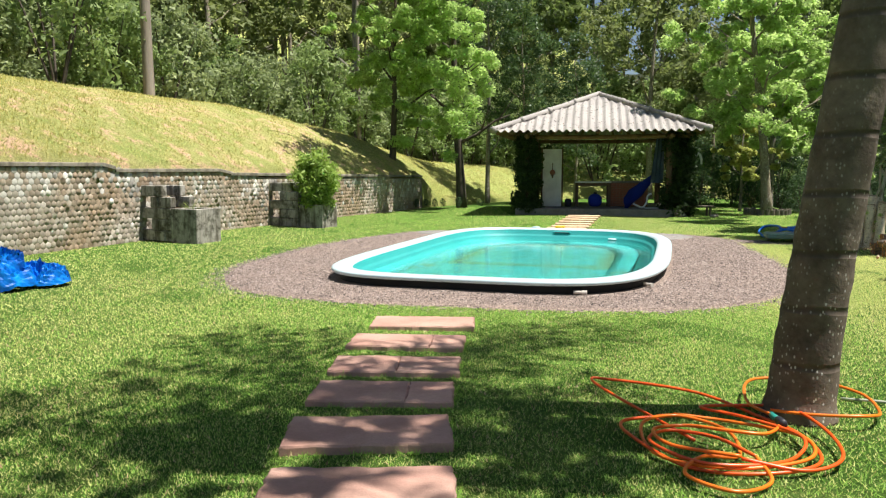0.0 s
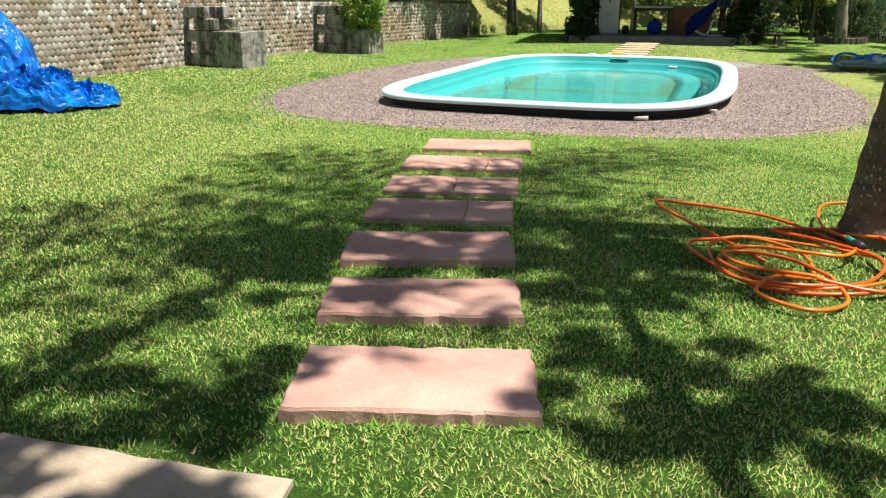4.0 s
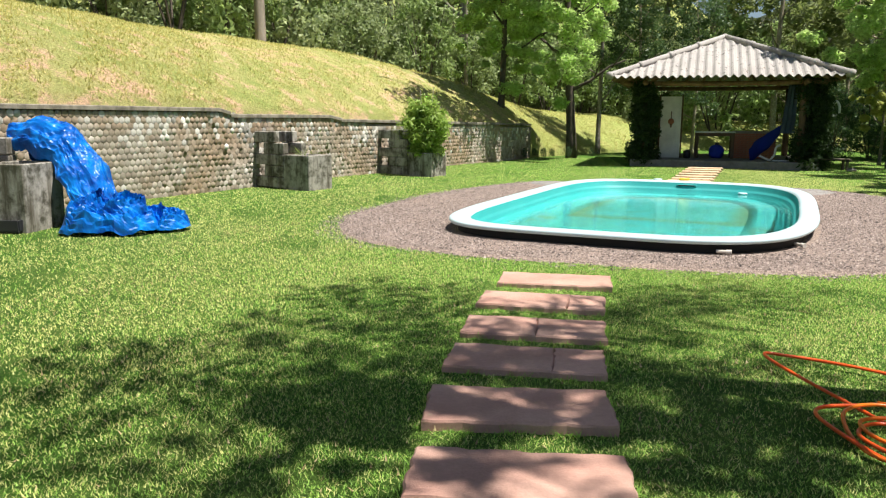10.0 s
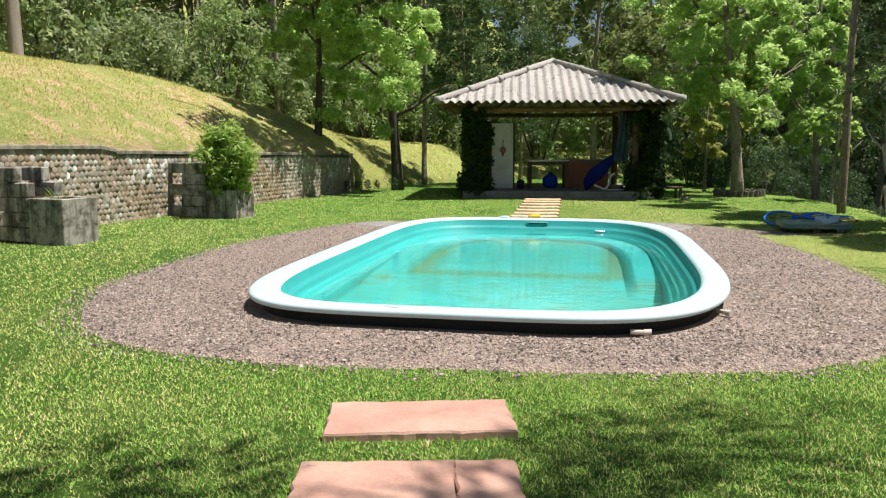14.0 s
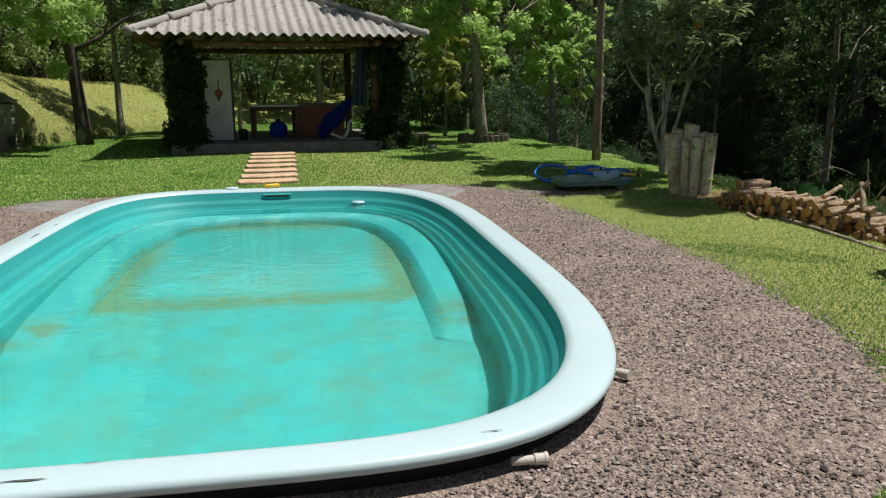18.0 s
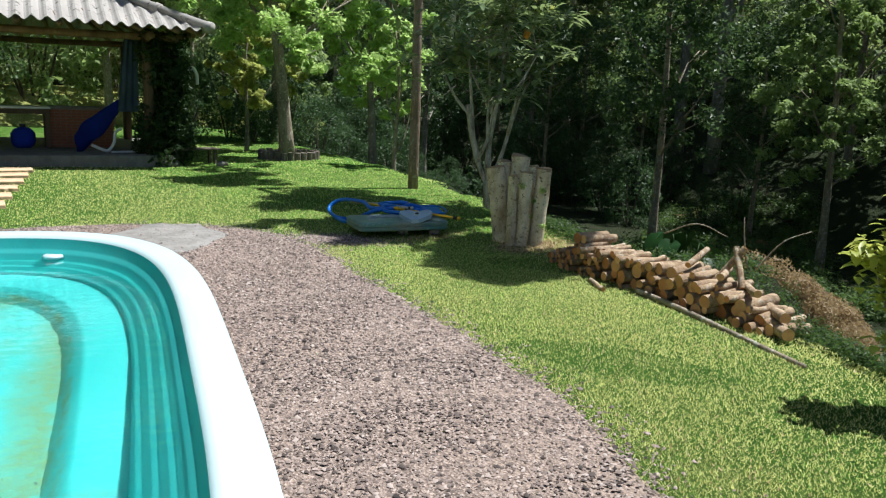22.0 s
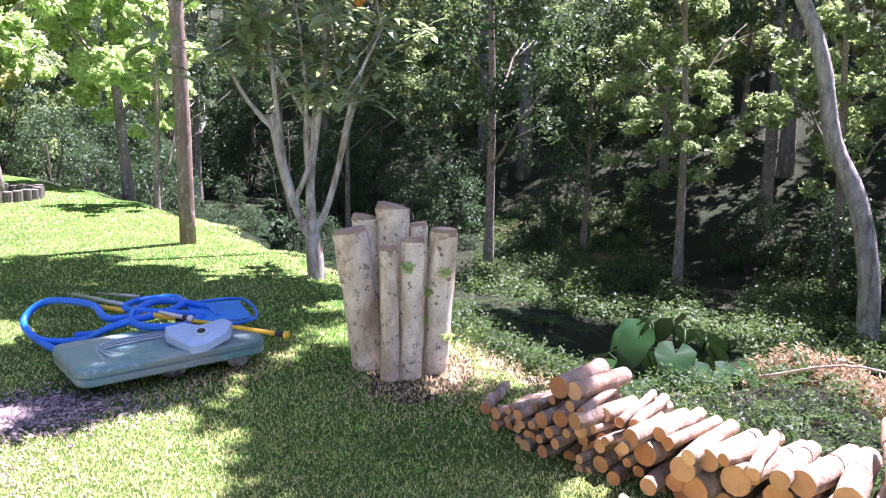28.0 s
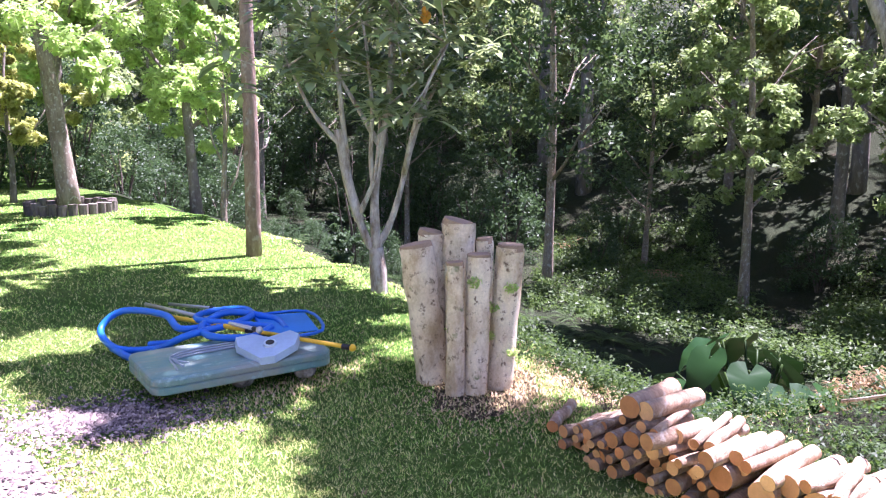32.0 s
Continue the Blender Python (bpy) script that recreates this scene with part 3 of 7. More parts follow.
# coping in three stepped lengths, with a round shoulder at each step
for y0, y1 in ((2.0, 16.15), (16.15, 19.75), (19.75, 30.0)):
    pts = [i for i in range(WALL_N + 1) if y0 - 0.3 <= LINE[i].y <= y1 + 0.15]
    bm = bmesh.new()
    prev = None
    for j, i in enumerate(pts):
        p, n = LINE[i], line_normal(i)
        t = wall_top((max(y0 + 0.01, min(y1 - 0.01, p.y))))
        last = j == len(pts) - 1 and y1 < 29
        drop = 0.07 if last else 0.0
        row = [bm.verts.new(p + n * o + Vector((0, 0, t + zz - drop))) for o, zz in ((-0.012, -0.075), (-0.012, -0.015), (0.0, 0.0), (0.27, 0.0), (0.30, -0.015), (0.30, -0.075))]
        if prev:
            for k in range(6):
                bm.faces.new((prev[k], row[k], row[(k + 1) % 6], prev[(k + 1) % 6]))
        else:
            bm.faces.new(row)
        prev = row
    bm.faces.new(prev[::-1])
    bmesh.ops.recalc_face_normals(bm, faces=bm.faces)
    part("coping", bm, M_COPING, wall, "stained concrete coping")


def planter(x, y, rz, depth, width, h_box, h_back, steps):
    """A stepped concrete planter that leans on the wall: its front box at -y, its back at the wall (+y)."""
    ob = thing("stepped_planter", "weathered grey concrete planter stepping down from the wall", "planter", (x, y, land_z(x, y)), rz, "wall planters")
    t = 0.09
    box_d = depth * 0.46
    for name, sx, sy, cx, cy in (("front_panel", width, t, 0, t / 2), ("back_panel", width, t, 0, box_d), ("side_panel", t, box_d - t - 0.004, -width / 2 + t / 2, box_d / 2 + t / 4), ("side_panel", t, box_d - t - 0.004, width / 2 - t / 2, box_d / 2 + t / 4)):
        bm = bmesh.new()
        box(bm, (sx, sy, h_box + 0.1), pose(cx, cy, h_box / 2 - 0.05), 0.012)
        part(name, bm, M_CONC, ob)
    bm = bmesh.new()
    box(bm, (width - 2 * t, box_d - t, h_box - 0.12), pose(0, box_d / 2 + 0.02, h_box / 2 - 0.06))
    part("soil", bm, M_SOIL, ob, "dark planting soil")
    # dark fill added between the side blocks, so the gaps by the wall read as shade
    bm = bmesh.new()
    box(bm, (width - 0.31, depth - box_d - 0.14, h_box + 0.1), pose(0, (depth + box_d) / 2, h_box / 2 - 0.05))
    part("soil", bm, M_SOIL, ob)
    n = len(steps)
    span = (depth - box_d - 0.06) / n
    for side in (-1, 1):
        z, course = 0.0, 0
        while z < steps[-1][0] - 0.05:
            ys = [box_d + 0.05 + k * span for k, (hh, both) in enumerate(steps) if hh > z + 0.1]
            y0, y1 = ys[0], depth + (-0.17 if course % 2 else 0.26)
            cuts = [y0] + ([y0 + (0.40 if course % 2 else 0.22)] if y1 - y0 > 0.5 else []) + [y1]
            for ya, yb in zip(cuts, cuts[1:]):
                bm = bmesh.new()
                box(bm, (0.15, yb - ya - 0.006, 0.232), pose(side * (width / 2 - 0.08) + 0.008 * random.uniform(-1, 1), (ya + yb) / 2, z + 0.12, random.uniform(-0.6, 0.6), 0, random.uniform(-0.8, 0.8)), 0.015)
                part("block", bm, M_CONC, ob)
            z += 0.24
            course += 1
    return ob


M_SOIL = ground_material("dark_soil", (0.05, 0.035, 0.022), (0.08, 0.055, 0.035), (0.10, 0.07, 0.04), 0.5, 0.6)
planter(-4.93, 16.1, 59, 1.6, 0.66, 0.72, 1.6, [(0.96, True), (1.2, True), (1.2, True)])
planter(-3.04, 20.55, 62, 1.6, 0.66, 0.62, 1.5, [(0.96, True), (1.2, True), (1.2, True)])
planter(-6.87, 9.9, 88, 1.35, 0.78, 0.88, 1.6, [(1.14, True), (1.40, True)])


# ---- garden pavilion ----
def corrugated_material():
    a = Mat("grey_corrugated_sheet", 0.9, 0, 0.2)
    n1, n2, n3 = a.noise(0.8, 5), a.noise(7, 6, 0.75), a.noise(60, 3)
    c = a.vary((0.35, 0.325, 0.305), n1, 0.4)
    c = a.mix(a.range(n2, 0.57, 0.66), c, (0.06, 0.055, 0.05))
    c = a.vary(c, n3, 0.2)
    a.colour(c).bump(n3, 0.4, 0.006)
    return a.m


def wood(name, c1, c2, scale=5.0, rough=0.75):
    a = Mat(name, rough, 0, 0.3)
    g = a.noise(scale, 6, 0.7, (1, 1, 0.12))
    f = a.noise(scale * 9, 4, 0.7, (1, 1, 0.05))
    c = a.mix(a.range(g, 0.35, 0.65), c1, c2)
    c = a.vary(a.vary(c, f, 0.35), a.rand(), 0.12)
    a.colour(c).bump(f, 0.4, 0.004)
    return a.m


M_SHEET = corrugated_material()
M_BEAM = wood("brown_roof_timber", (0.11, 0.065, 0.04), (0.22, 0.135, 0.08))
M_POST = wood("dark_post_wood", (0.07, 0.045, 0.03), (0.14, 0.09, 0.055))
M_DECK = concrete_material("grey_floor_slab", (0.25, 0.235, 0.215), 0.3, rand=False)
M_WHITE = plain("white_painted_panel", (0.72, 0.72, 0.70), 0.5)
M_BRICK = plain("red_brick", (0.34, 0.14, 0.085), 0.9, 0, 0.35, 14, 0.4, 0.006)
M_BLUE = plain("dark_blue_cloth", (0.01, 0.035, 0.36), 0.8, 0, 0.2, 10)
M_BLUECURT = plain("grey_blue_cloth", (0.10, 0.14, 0.20), 0.85, 0, 0.25, 8)
M_DARK = plain("dark_plastic", (0.02, 0.02, 0.025), 0.5)

PAV = Matrix.Translation((5.60, 28.0, land_z(5.60, 28.0)))
pav = thing("garden_pavilion", "open garden pavilion with a hipped grey corrugated roof on ivy-clad posts", "pavilion", tuple(PAV.translation), -11.0)
HW, HD, EZ, AZ = 3.38, 3.35, 2.76, 4.18      # half width and depth at the eaves, eaves and apex heights
bm = bmesh.new()
box(bm, (5.4, 5.3, 0.45), pose(0, 0, -0.005), 0.02)
part("floor_slab", bm, M_DECK, pav, "low grey concrete floor slab")


def roof_face(length, half, rise, steps_v=8):
    """One hip of corrugated sheet, as a triangle with its eave along x at y=0, apex at y=length."""
    bm = bmesh.new()
    pitch = 0.25
    nx = int(2 * half / pitch * 6)
    rows = []
    for j in range(steps_v + 1):
        v = j / steps_v
        lap = 0.012 if j % 3 == 0 else 0.0
        row = []
        for i in range(nx + 1):
            x = -half + 2 * half * i / nx
            lim = half * (1 - v) + 0.001
            xx = max(-lim, min(lim, x))
            h = 0.042 * math.cos(2 * math.pi * xx / pitch) + lap
            row.append(bm.verts.new((xx, v * length, rise * v + h)))
        rows.append(row)
    for r0, r1 in zip(rows, rows[1:]):
        for i in range(nx):
            bm.faces.new((r0[i], r0[i + 1], r1[i + 1], r1[i]))
    bmesh.ops.remove_doubles(bm, verts=bm.verts, dist=0.0005)
    # thickness of the sheet
    geo = bmesh.ops.solidify(bm, geom=bm.faces, thickness=0.012)
    return bm


for rz, half, run in ((0, HW, HD), (90, HD, HW), (180, HW, HD), (270, HD, HW)):
    ob = part("roof_sheet", roof_face(run, half, AZ - EZ), M_SHEET, pav, smooth=False)
    ob.matrix_basis = pose(0, 0, 0, 0, 0, rz) @ pose(0, -run, EZ)
for sx, sy in ((-1, -1), (1, -1), (1, 1), (-1, 1)):
    a, b = Vector((sx * (HW + 0.02), sy * (HD + 0.02), EZ + 0.05)), Vector((0, 0, AZ + 0.05))
    for k in range(4):
        bm = bmesh.new()
        p, q = a.lerp(b, k / 4 - 0.005), a.lerp(b, (k + 1) / 4 + 0.01)
        tube(bm, [p, p.lerp(q, 0.08), p.lerp(q, 0.085), q], [0.115, 0.115, 0.10, 0.085], 12)
        part("ridge_cap", bm, M_SHEET, pav, smooth=True)
# timber under the roof
PX, PY = 2.32, 2.25
for x0, y0, x1, y1 in ((-PX - 0.7, -PY, PX + 0.7, -PY), (-PX - 0.7, PY, PX + 0.7, PY), (-PX, -PY - 0.7, -PX, PY + 0.7), (PX, -PY - 0.7, PX, PY + 0.7)):
    bm = bmesh.new()
    tube(bm, smoothline([(x0, y0, 2.62), ((x0 + x1) / 2, (y0 + y1) / 2, 2.60), (x1, y1, 2.63)], 6), 0.075, 9, wob=0.15)
    part("ring_beam", bm, M_BEAM, pav, smooth=True)
for k in range(9):
    x = -2.8 + k * 0.70
    for sy in (-1, 1):
        bm = bmesh.new()
        tube(bm, [(x, sy * (HD - 0.06), EZ - 0.06), (x * 0.55, sy * HD * 0.5, EZ - 0.07 + 0.5 * (AZ - EZ) * 0.98)], 0.05, 7)
        part("rafter", bm, M_BEAM, pav, smooth=True)
        bm = bmesh.new()
        tube(bm, [(sy * (HW - 0.06), x, EZ - 0.06), (sy * HW * 0.5, x * 0.55, EZ - 0.07 + 0.5 * (AZ - EZ) * 0.98)], 0.05, 7)
        part("rafter", bm, M_BEAM, pav, smooth=True)
for sx in (-1, 1):
    for sy in (-1, 1):
        bm = bmesh.new()
        tube(bm, [(sx * (HW - 0.15), sy * (HD - 0.15), EZ - 0.02), (0, 0, AZ - 0.10)], 0.055, 8)
        part("hip_rafter", bm, M_BEAM, pav, smooth=True)
        bm = bmesh.new()
        tube(bm, smoothline([(sx * PX, sy * PY, 0.2), (sx * PX * 1.005, sy * PY, 1.4), (sx * PX, sy * PY, 2.6)], 4), 0.11, 10, wob=0.1)
        part("post", bm, M_POST, pav, smooth=True)


# ---- trees ----
def leaf_cloud(name, seed, centres, radii, n, size, flat=0.5, long=1.7, droop=0.0):
    """Many small pointed leaves in clumps round the centres: one mesh, a triangle a leaf."""
    r = np.random.default_rng(seed)
    n = int(1.95 * n)
    c = np.asarray(centres, float)
    k = r.integers(0, len(c), n)
    d = r.normal(size=(n, 3))
    d /= np.linalg.norm(d, axis=1)[:, None]
    rad = np.asarray(radii, float)[k] * r.uniform(0.2, 1.05, n) ** 0.6
    pos = c[k] + d * rad[:, None] * np.array([1, 1, 0.75])
    nor = r.normal(size=(n, 3)) + d * 0.8 + np.array([0, 0, flat * 2])
    nor /= np.linalg.norm(nor, axis=1)[:, None]
    al = r.normal(size=(n, 3)) + np.array([0, 0, -droop])
    al -= nor * (al * nor).sum(1)[:, None]
    al /= np.linalg.norm(al, axis=1)[:, None]
    si = np.cross(nor, al)
    s = 0.8 * size * r.uniform(0.5, 1.4, n)[:, None]
    v = np.stack([pos - al * s * long * 0.4 - si * s * 0.45, pos - al * s * long * 0.25 + si * s * 0.5, pos + al * s * long * 0.6], 1)
    return fast(name, v.reshape(-1, 3), np.arange(n * 3).reshape(n, 3))


def crown_points(seed, n, rx, ry, rz, z, hollow=0.55, low=-0.7):
    r = np.random.default_rng(seed)
    out = []
    while len(out) < n:
        d = r.normal(size=3)
        d /= np.linalg.norm(d)
        if d[2] < low:
            continue
        f = hollow + (1 - hollow) * r.uniform() ** 0.7
        lump = 0.8 + 0.35 * math.sin(3.1 * d[0] + seed) * math.cos(2.7 * d[1] + seed * 2)
        out.append((d[0] * rx * f * lump, d[1] * ry * f * lump, z + d[2] * rz * f * (0.85 + 0.3 * lump)))
    return out


def limbed_trunk(height, r0, lean=(0, 0), limbs=6, start=0.4, spread=1.5, up=1.5, seed=0, seg=9, bend=0.15):
    """A tapered trunk with limbs, as one mesh."""
    r = random.Random(seed)
    bm = bmesh.new()
    pts, rad = [], []
    for k in range(9):
        f = k / 8
        pts.append((lean[0] * f + bend * math.sin(f * 5 + seed) * f, lean[1] * f + bend * math.cos(f * 4 + seed) * f, height * f - 0.15 * (k == 0)))
        rad.append(r0 * (1.25 if k == 0 else 1.0) * (1 - 0.75 * f))
    line = smoothline(pts, 2)
    tube(bm, line, list(np.interp(np.linspace(0, 8, len(line)), range(9), rad)), seg, wob=0.12)
    for k in range(limbs):
        f = start + (0.95 - start) * k / max(1, limbs - 1)
        i = min(len(line) - 2, int(f * (len(line) - 1)))
        p = line[i]
        w = k * 2.4 + r.uniform(-0.5, 0.5)
        s = spread * r.uniform(0.7, 1.1) * (1.15 - 0.6 * f)
        d = Vector((math.cos(w) * s, math.sin(w) * s, up * r.uniform(0.6, 1.1)))
        q = [p, p + d * 0.35 + Vector((0, 0, -0.05)), p + d * 0.7 + Vector((r.uniform(-0.1, 0.1), r.uniform(-0.1, 0.1), 0.1)), p + d]
        rr = r0 * (1 - 0.75 * f) * 0.55
        tube(bm, q, [rr, rr * 0.75, rr * 0.5, rr * 0.25], 6)
        for t in (0.45, 0.75):
            b = p + d * t
            e = Vector((math.cos(w + r.uniform(-1.2, 1.2)), math.sin(w + r.uniform(-1.2, 1.2)), r.uniform(0.3, 1.0))) * s * 0.45
            tube(bm, [b, b + e * 0.5, b + e], [rr * 0.4, rr * 0.28, rr * 0.1], 5)
    return bm


def tree(name, label, at, rz, trunk_bm, trunk_mat, crown_me, crown_mat, category="tree", group=""):
    ob = thing(name, label, category, at, rz, group)
    part("trunk", trunk_bm, trunk_mat, ob, smooth=True)
    if crown_me is not None:
        link("crown", crown_me, crown_mat, ob)
    return ob


# kinds of forest tree, built once: near ones with small leaves, far ones with coarse clumps, thicket bushes down to the ground
KINDS = []
for k, (h, rx, rz_, tr, leaves, size) in enumerate(((11, 2.7, 5.4, 0.13, 4900, 0.112), (13, 3.0, 6.2, 0.16, 5300, 0.12), (9, 2.4, 4.2, 0.10, 4500, 0.105),
                                                    (11, 3.0, 4.6, 0.15, 2600, 0.205), (13, 3.3, 5.4, 0.17, 2800, 0.21), (9, 2.8, 3.8, 0.12, 2300, 0.20))):
    pts = crown_points(k + 11, 120, rx, rx, rz_, h - rz_ * 0.85, hollow=0.4)
    me = leaf_cloud("crown", k + 5, pts, [0.30 + 0.30 * ((i * 7) % 5) / 4 for i in range(120)], leaves, size, flat=0.45)
    KINDS.append((h, tr, me, limbed_trunk(h * 0.92, tr, limbs=8, start=0.3, spread=rx * 0.7, up=1.6, seed=k)))
FOREST = []
for k, (h, tr, me, tb) in enumerate(KINDS):
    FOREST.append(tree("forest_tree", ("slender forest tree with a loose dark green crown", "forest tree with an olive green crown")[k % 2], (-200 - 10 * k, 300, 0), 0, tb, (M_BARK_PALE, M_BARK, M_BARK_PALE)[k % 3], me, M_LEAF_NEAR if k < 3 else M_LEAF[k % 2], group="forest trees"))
for k, (rx, rz_, leaves, size) in enumerate(((1.5, 1.6, 2400, 0.08), (1.9, 2.4, 2900, 0.09), (2.2, 1.7, 1850, 0.135), (2.6, 2.6, 2000, 0.145))):
    pts = crown_points(k + 41, 80, rx, rx, rz_, rz_ * 0.75, hollow=0.6, low=-0.75)
    me = leaf_cloud("foliage", k + 71, pts, [0.26 + 0.24 * ((i * 7) % 5) / 4 for i in range(80)], leaves, size, flat=0.4)
    bm = bmesh.new()
    for w in range(5):
        d = Vector((math.cos(w * 1.3 + k) * rx * 0.5, math.sin(w * 1.3 + k) * rx * 0.5, rz_ * 1.3))
        tube(bm, [(0.05 * w, 0, -0.2), d * 0.5 + Vector((0, 0, 0.1)), d], [0.04, 0.03, 0.012], 5)
    ob = thing("thicket_bush", ("dense dark green forest bush", "tall leafy olive green bush")[k % 2], "bush", (-200 - 10 * k, 320, 0), 0, "thicket bushes")
    part("woody_base", bm, M_BARK_DARK, ob)
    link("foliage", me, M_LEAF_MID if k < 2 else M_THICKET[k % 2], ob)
    FOREST.append(ob)
USED = set()
GLADE = ((18.4, 16.4), (21.6, 15.3), (22.3, 17.8), (18.2, 18.0), (19.0, 20.2), (22.3, 19.9), (28.1, 19.8), (30.0, 8.2), (26.3, 20.0), (24.2, 18.4))  # left open on the far bank of the stream


def plant(k, x, y, z, s, rz):
    m = pose(x, y, z - 0.1, 0, 0, rz) @ Matrix.Diagonal((s, s, s * random.uniform(0.9, 1.15), 1))
    if any((px - x) ** 2 + (py - y) ** 2 < 0.2 for px, py in GLADE):
        return
    if k not in USED:
        USED.add(k)
        FOREST[k].matrix_basis = m
        return
    copy_thing(FOREST[k], m)


rnd = random.Random(5)
spots = []


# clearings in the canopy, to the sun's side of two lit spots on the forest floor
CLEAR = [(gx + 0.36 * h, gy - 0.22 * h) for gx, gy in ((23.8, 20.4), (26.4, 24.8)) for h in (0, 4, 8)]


def try_plant(x, y, z, gap, kinds, s0=0.85, s1=1.2):
    if any((px - x) ** 2 + (py - y) ** 2 < 1.4 for px, py in CLEAR):
        return
    for px, py, g in spots:
        if (px - x) ** 2 + (py - y) ** 2 < min(gap, g) ** 2:
            return
    spots.append((x, y, gap))
    plant(rnd.choice(kinds), x, y, z, rnd.uniform(s0, s1), rnd.uniform(0, 360))


# thicket along the crest of the slope and behind the pavilion, then trees up the hill
for _ in range(420):
    i = rnd.randrange(6, len(LINE))
    w = float(np.interp(LINE[i].y, [2, 20, 30, 43], [7.5, 6.5, 5.0, 3.0]))
    d = w + rnd.uniform(1.4, 5.0)
    p = on_slope(i, d)
    if p.y > 12 and p.x < 14:
        try_plant(p.x, p.y, p.z, 1.55, (8, 9), 0.7, 1.15)
for _ in range(420):
    i = rnd.randrange(6, len(LINE))
    d = rnd.uniform(10.0, 32)
    p = on_slope(i, d)
    if p.y > 12 and p.x < 16:
        try_plant(p.x, p.y, p.z, 3.2, (3, 4, 5), 0.8, 1.25)


def bank_x(y):
    return float(np.interp(y, [q[1] for q in BANK], [q[0] for q in BANK]))


# across the stream: trees first, then bushes between them
for _ in range(700):
    y = rnd.uniform(-2, 46)
    d = rnd.uniform(6.5, 14)
    x = bank_x(y) + d / 0.84
    if 11.5 < y < 15.5 and x < 21:
        continue
    try_plant(x, y, land_z(x, y), 4.4, (0, 1, 2), 0.8, 1.15)
for _ in range(320):
    y = rnd.uniform(1, 44)
    d = rnd.uniform(4.2, 14.0)
    x = bank_x(y) + d / 0.84
    if 9.0 < y < 28 and d < 6.2 or 16 < y < 34 and d < 8.5 or 10.5 < y < 21.5 and d < 10.5:
        continue
    if x < 20 and (abs(y - 12.3 - 0.083 * (x - 4.74)) < 1.3 or abs(y - 8.0 - 0.307 * (x - 1.28)) < 1.3):
        continue
    try_plant(x, y, land_z(x, y), 1.6, (6, 7), 0.6, 1.1 + 0.06 * d)
for _ in range(420):
    y = rnd.uniform(0, 50)
    d = rnd.uniform(14, 30)
    x = bank_x(y) + d / 0.84
    try_plant(x, y, land_z(x, y), 2.9, (3, 4, 5, 9, 9), 0.9, 1.35)
for _ in range(260):
    x, y = rnd.uniform(3, 26), rnd.uniform(40, 56)
    try_plant(x, y, land_z(x, y), 2.8, (3, 4, 4, 5, 9, 8), 0.9, 1.35)
# low growth at the end of the wall and under the maples
for _ in range(26):
    x, y = rnd.uniform(-2.2, 1.9), rnd.uniform(28.9, 30.4)
    if y > 29.0 + 0.25 * (x + 2):
        try_plant(x, y, 0.2, 0.5, (6,), 0.10, 0.2)
# small dark bushes added up the ditch, beyond the loquat, to cover lit floor
for k in range(16):
    x, y = 13.0 + 0.42 * (k % 6) + rnd.uniform(-0.15, 0.15), 20.9 + 1.25 * (k // 6) + rnd.uniform(-0.3, 0.3)
    plant(6, x, y, land_z(x, y), rnd.uniform(0.28, 0.42), rnd.uniform(0, 360))
# behind the ring-edged tree, and far up the valley
for _ in range(90):
    x, y = rnd.uniform(9.8, 18), rnd.uniform(30.4, 35)
    try_plant(x, y, land_z(x, y), 1.5, (6, 7), 0.7, 1.15)
for _ in range(160):
    x, y = rnd.uniform(15, 42), rnd.uniform(34, 62)
    try_plant(x, y, land_z(x, y), 2.9, (3, 4, 5, 9), 0.9, 1.4)


# ---- stepping stones of red sandstone ----
def slab(name, x, y, w, d, rz, z=0.05, crack=None, seed=0, label="", group="", mat=None):
    """A hewn slab with uneven edges; cracked ones are two pieces."""
    r = random.Random(seed)
    ob = thing(name, label, "stepping stone", (x, y, land_z(x, y)), rz, group)
    cuts = [(-w / 2, w / 2)] if crack is None else [(-w / 2, crack - 0.001), (crack + 0.001, w / 2)]
    for x0, x1 in cuts:
        bm = bmesh.new()
        edge = []
        for (ax, ay), (bx, by) in (((x0, -d / 2), (x1, -d / 2)), ((x1, -d / 2), (x1, d / 2)), ((x1, d / 2), (x0, d / 2)), ((x0, d / 2), (x0, -d / 2))):
            n = max(2, int(math.hypot(bx - ax, by - ay) / 0.06))
            for k in range(n):
                f = k / n
                j = 0.004 if k == 0 else 0.011
                edge.append((ax + (bx - ax) * f + r.uniform(-j, j), ay + (by - ay) * f + r.uniform(-j, j)))
        top, mid, low = [], [], []
        cx, cy = (x0 + x1) / 2, 0
        for ex, ey in edge:
            g = Vector((cx - ex, cy - ey, 0)).normalized() * 0.010
            top.append(bm.verts.new((ex + g.x, ey + g.y, z + 0.004 * noise.noise((ex * 5, ey * 5, seed)))))
            mid.append(bm.verts.new((ex, ey, z - 0.012)))
            low.append(bm.verts.new((ex - g.x * r.uniform(-0.6, 0.8), ey - g.y * r.uniform(-0.6, 0.8), -0.06)))
        n = len(edge)
        for a, b in ((low, mid), (mid, top)):
            for k in range(n):
                bm.faces.new((a[k], a[(k + 1) % n], b[(k + 1) % n], b[k]))
        bm.faces.new(top)
        part("slab_piece", bm, mat or M_STONE, ob)
    return ob


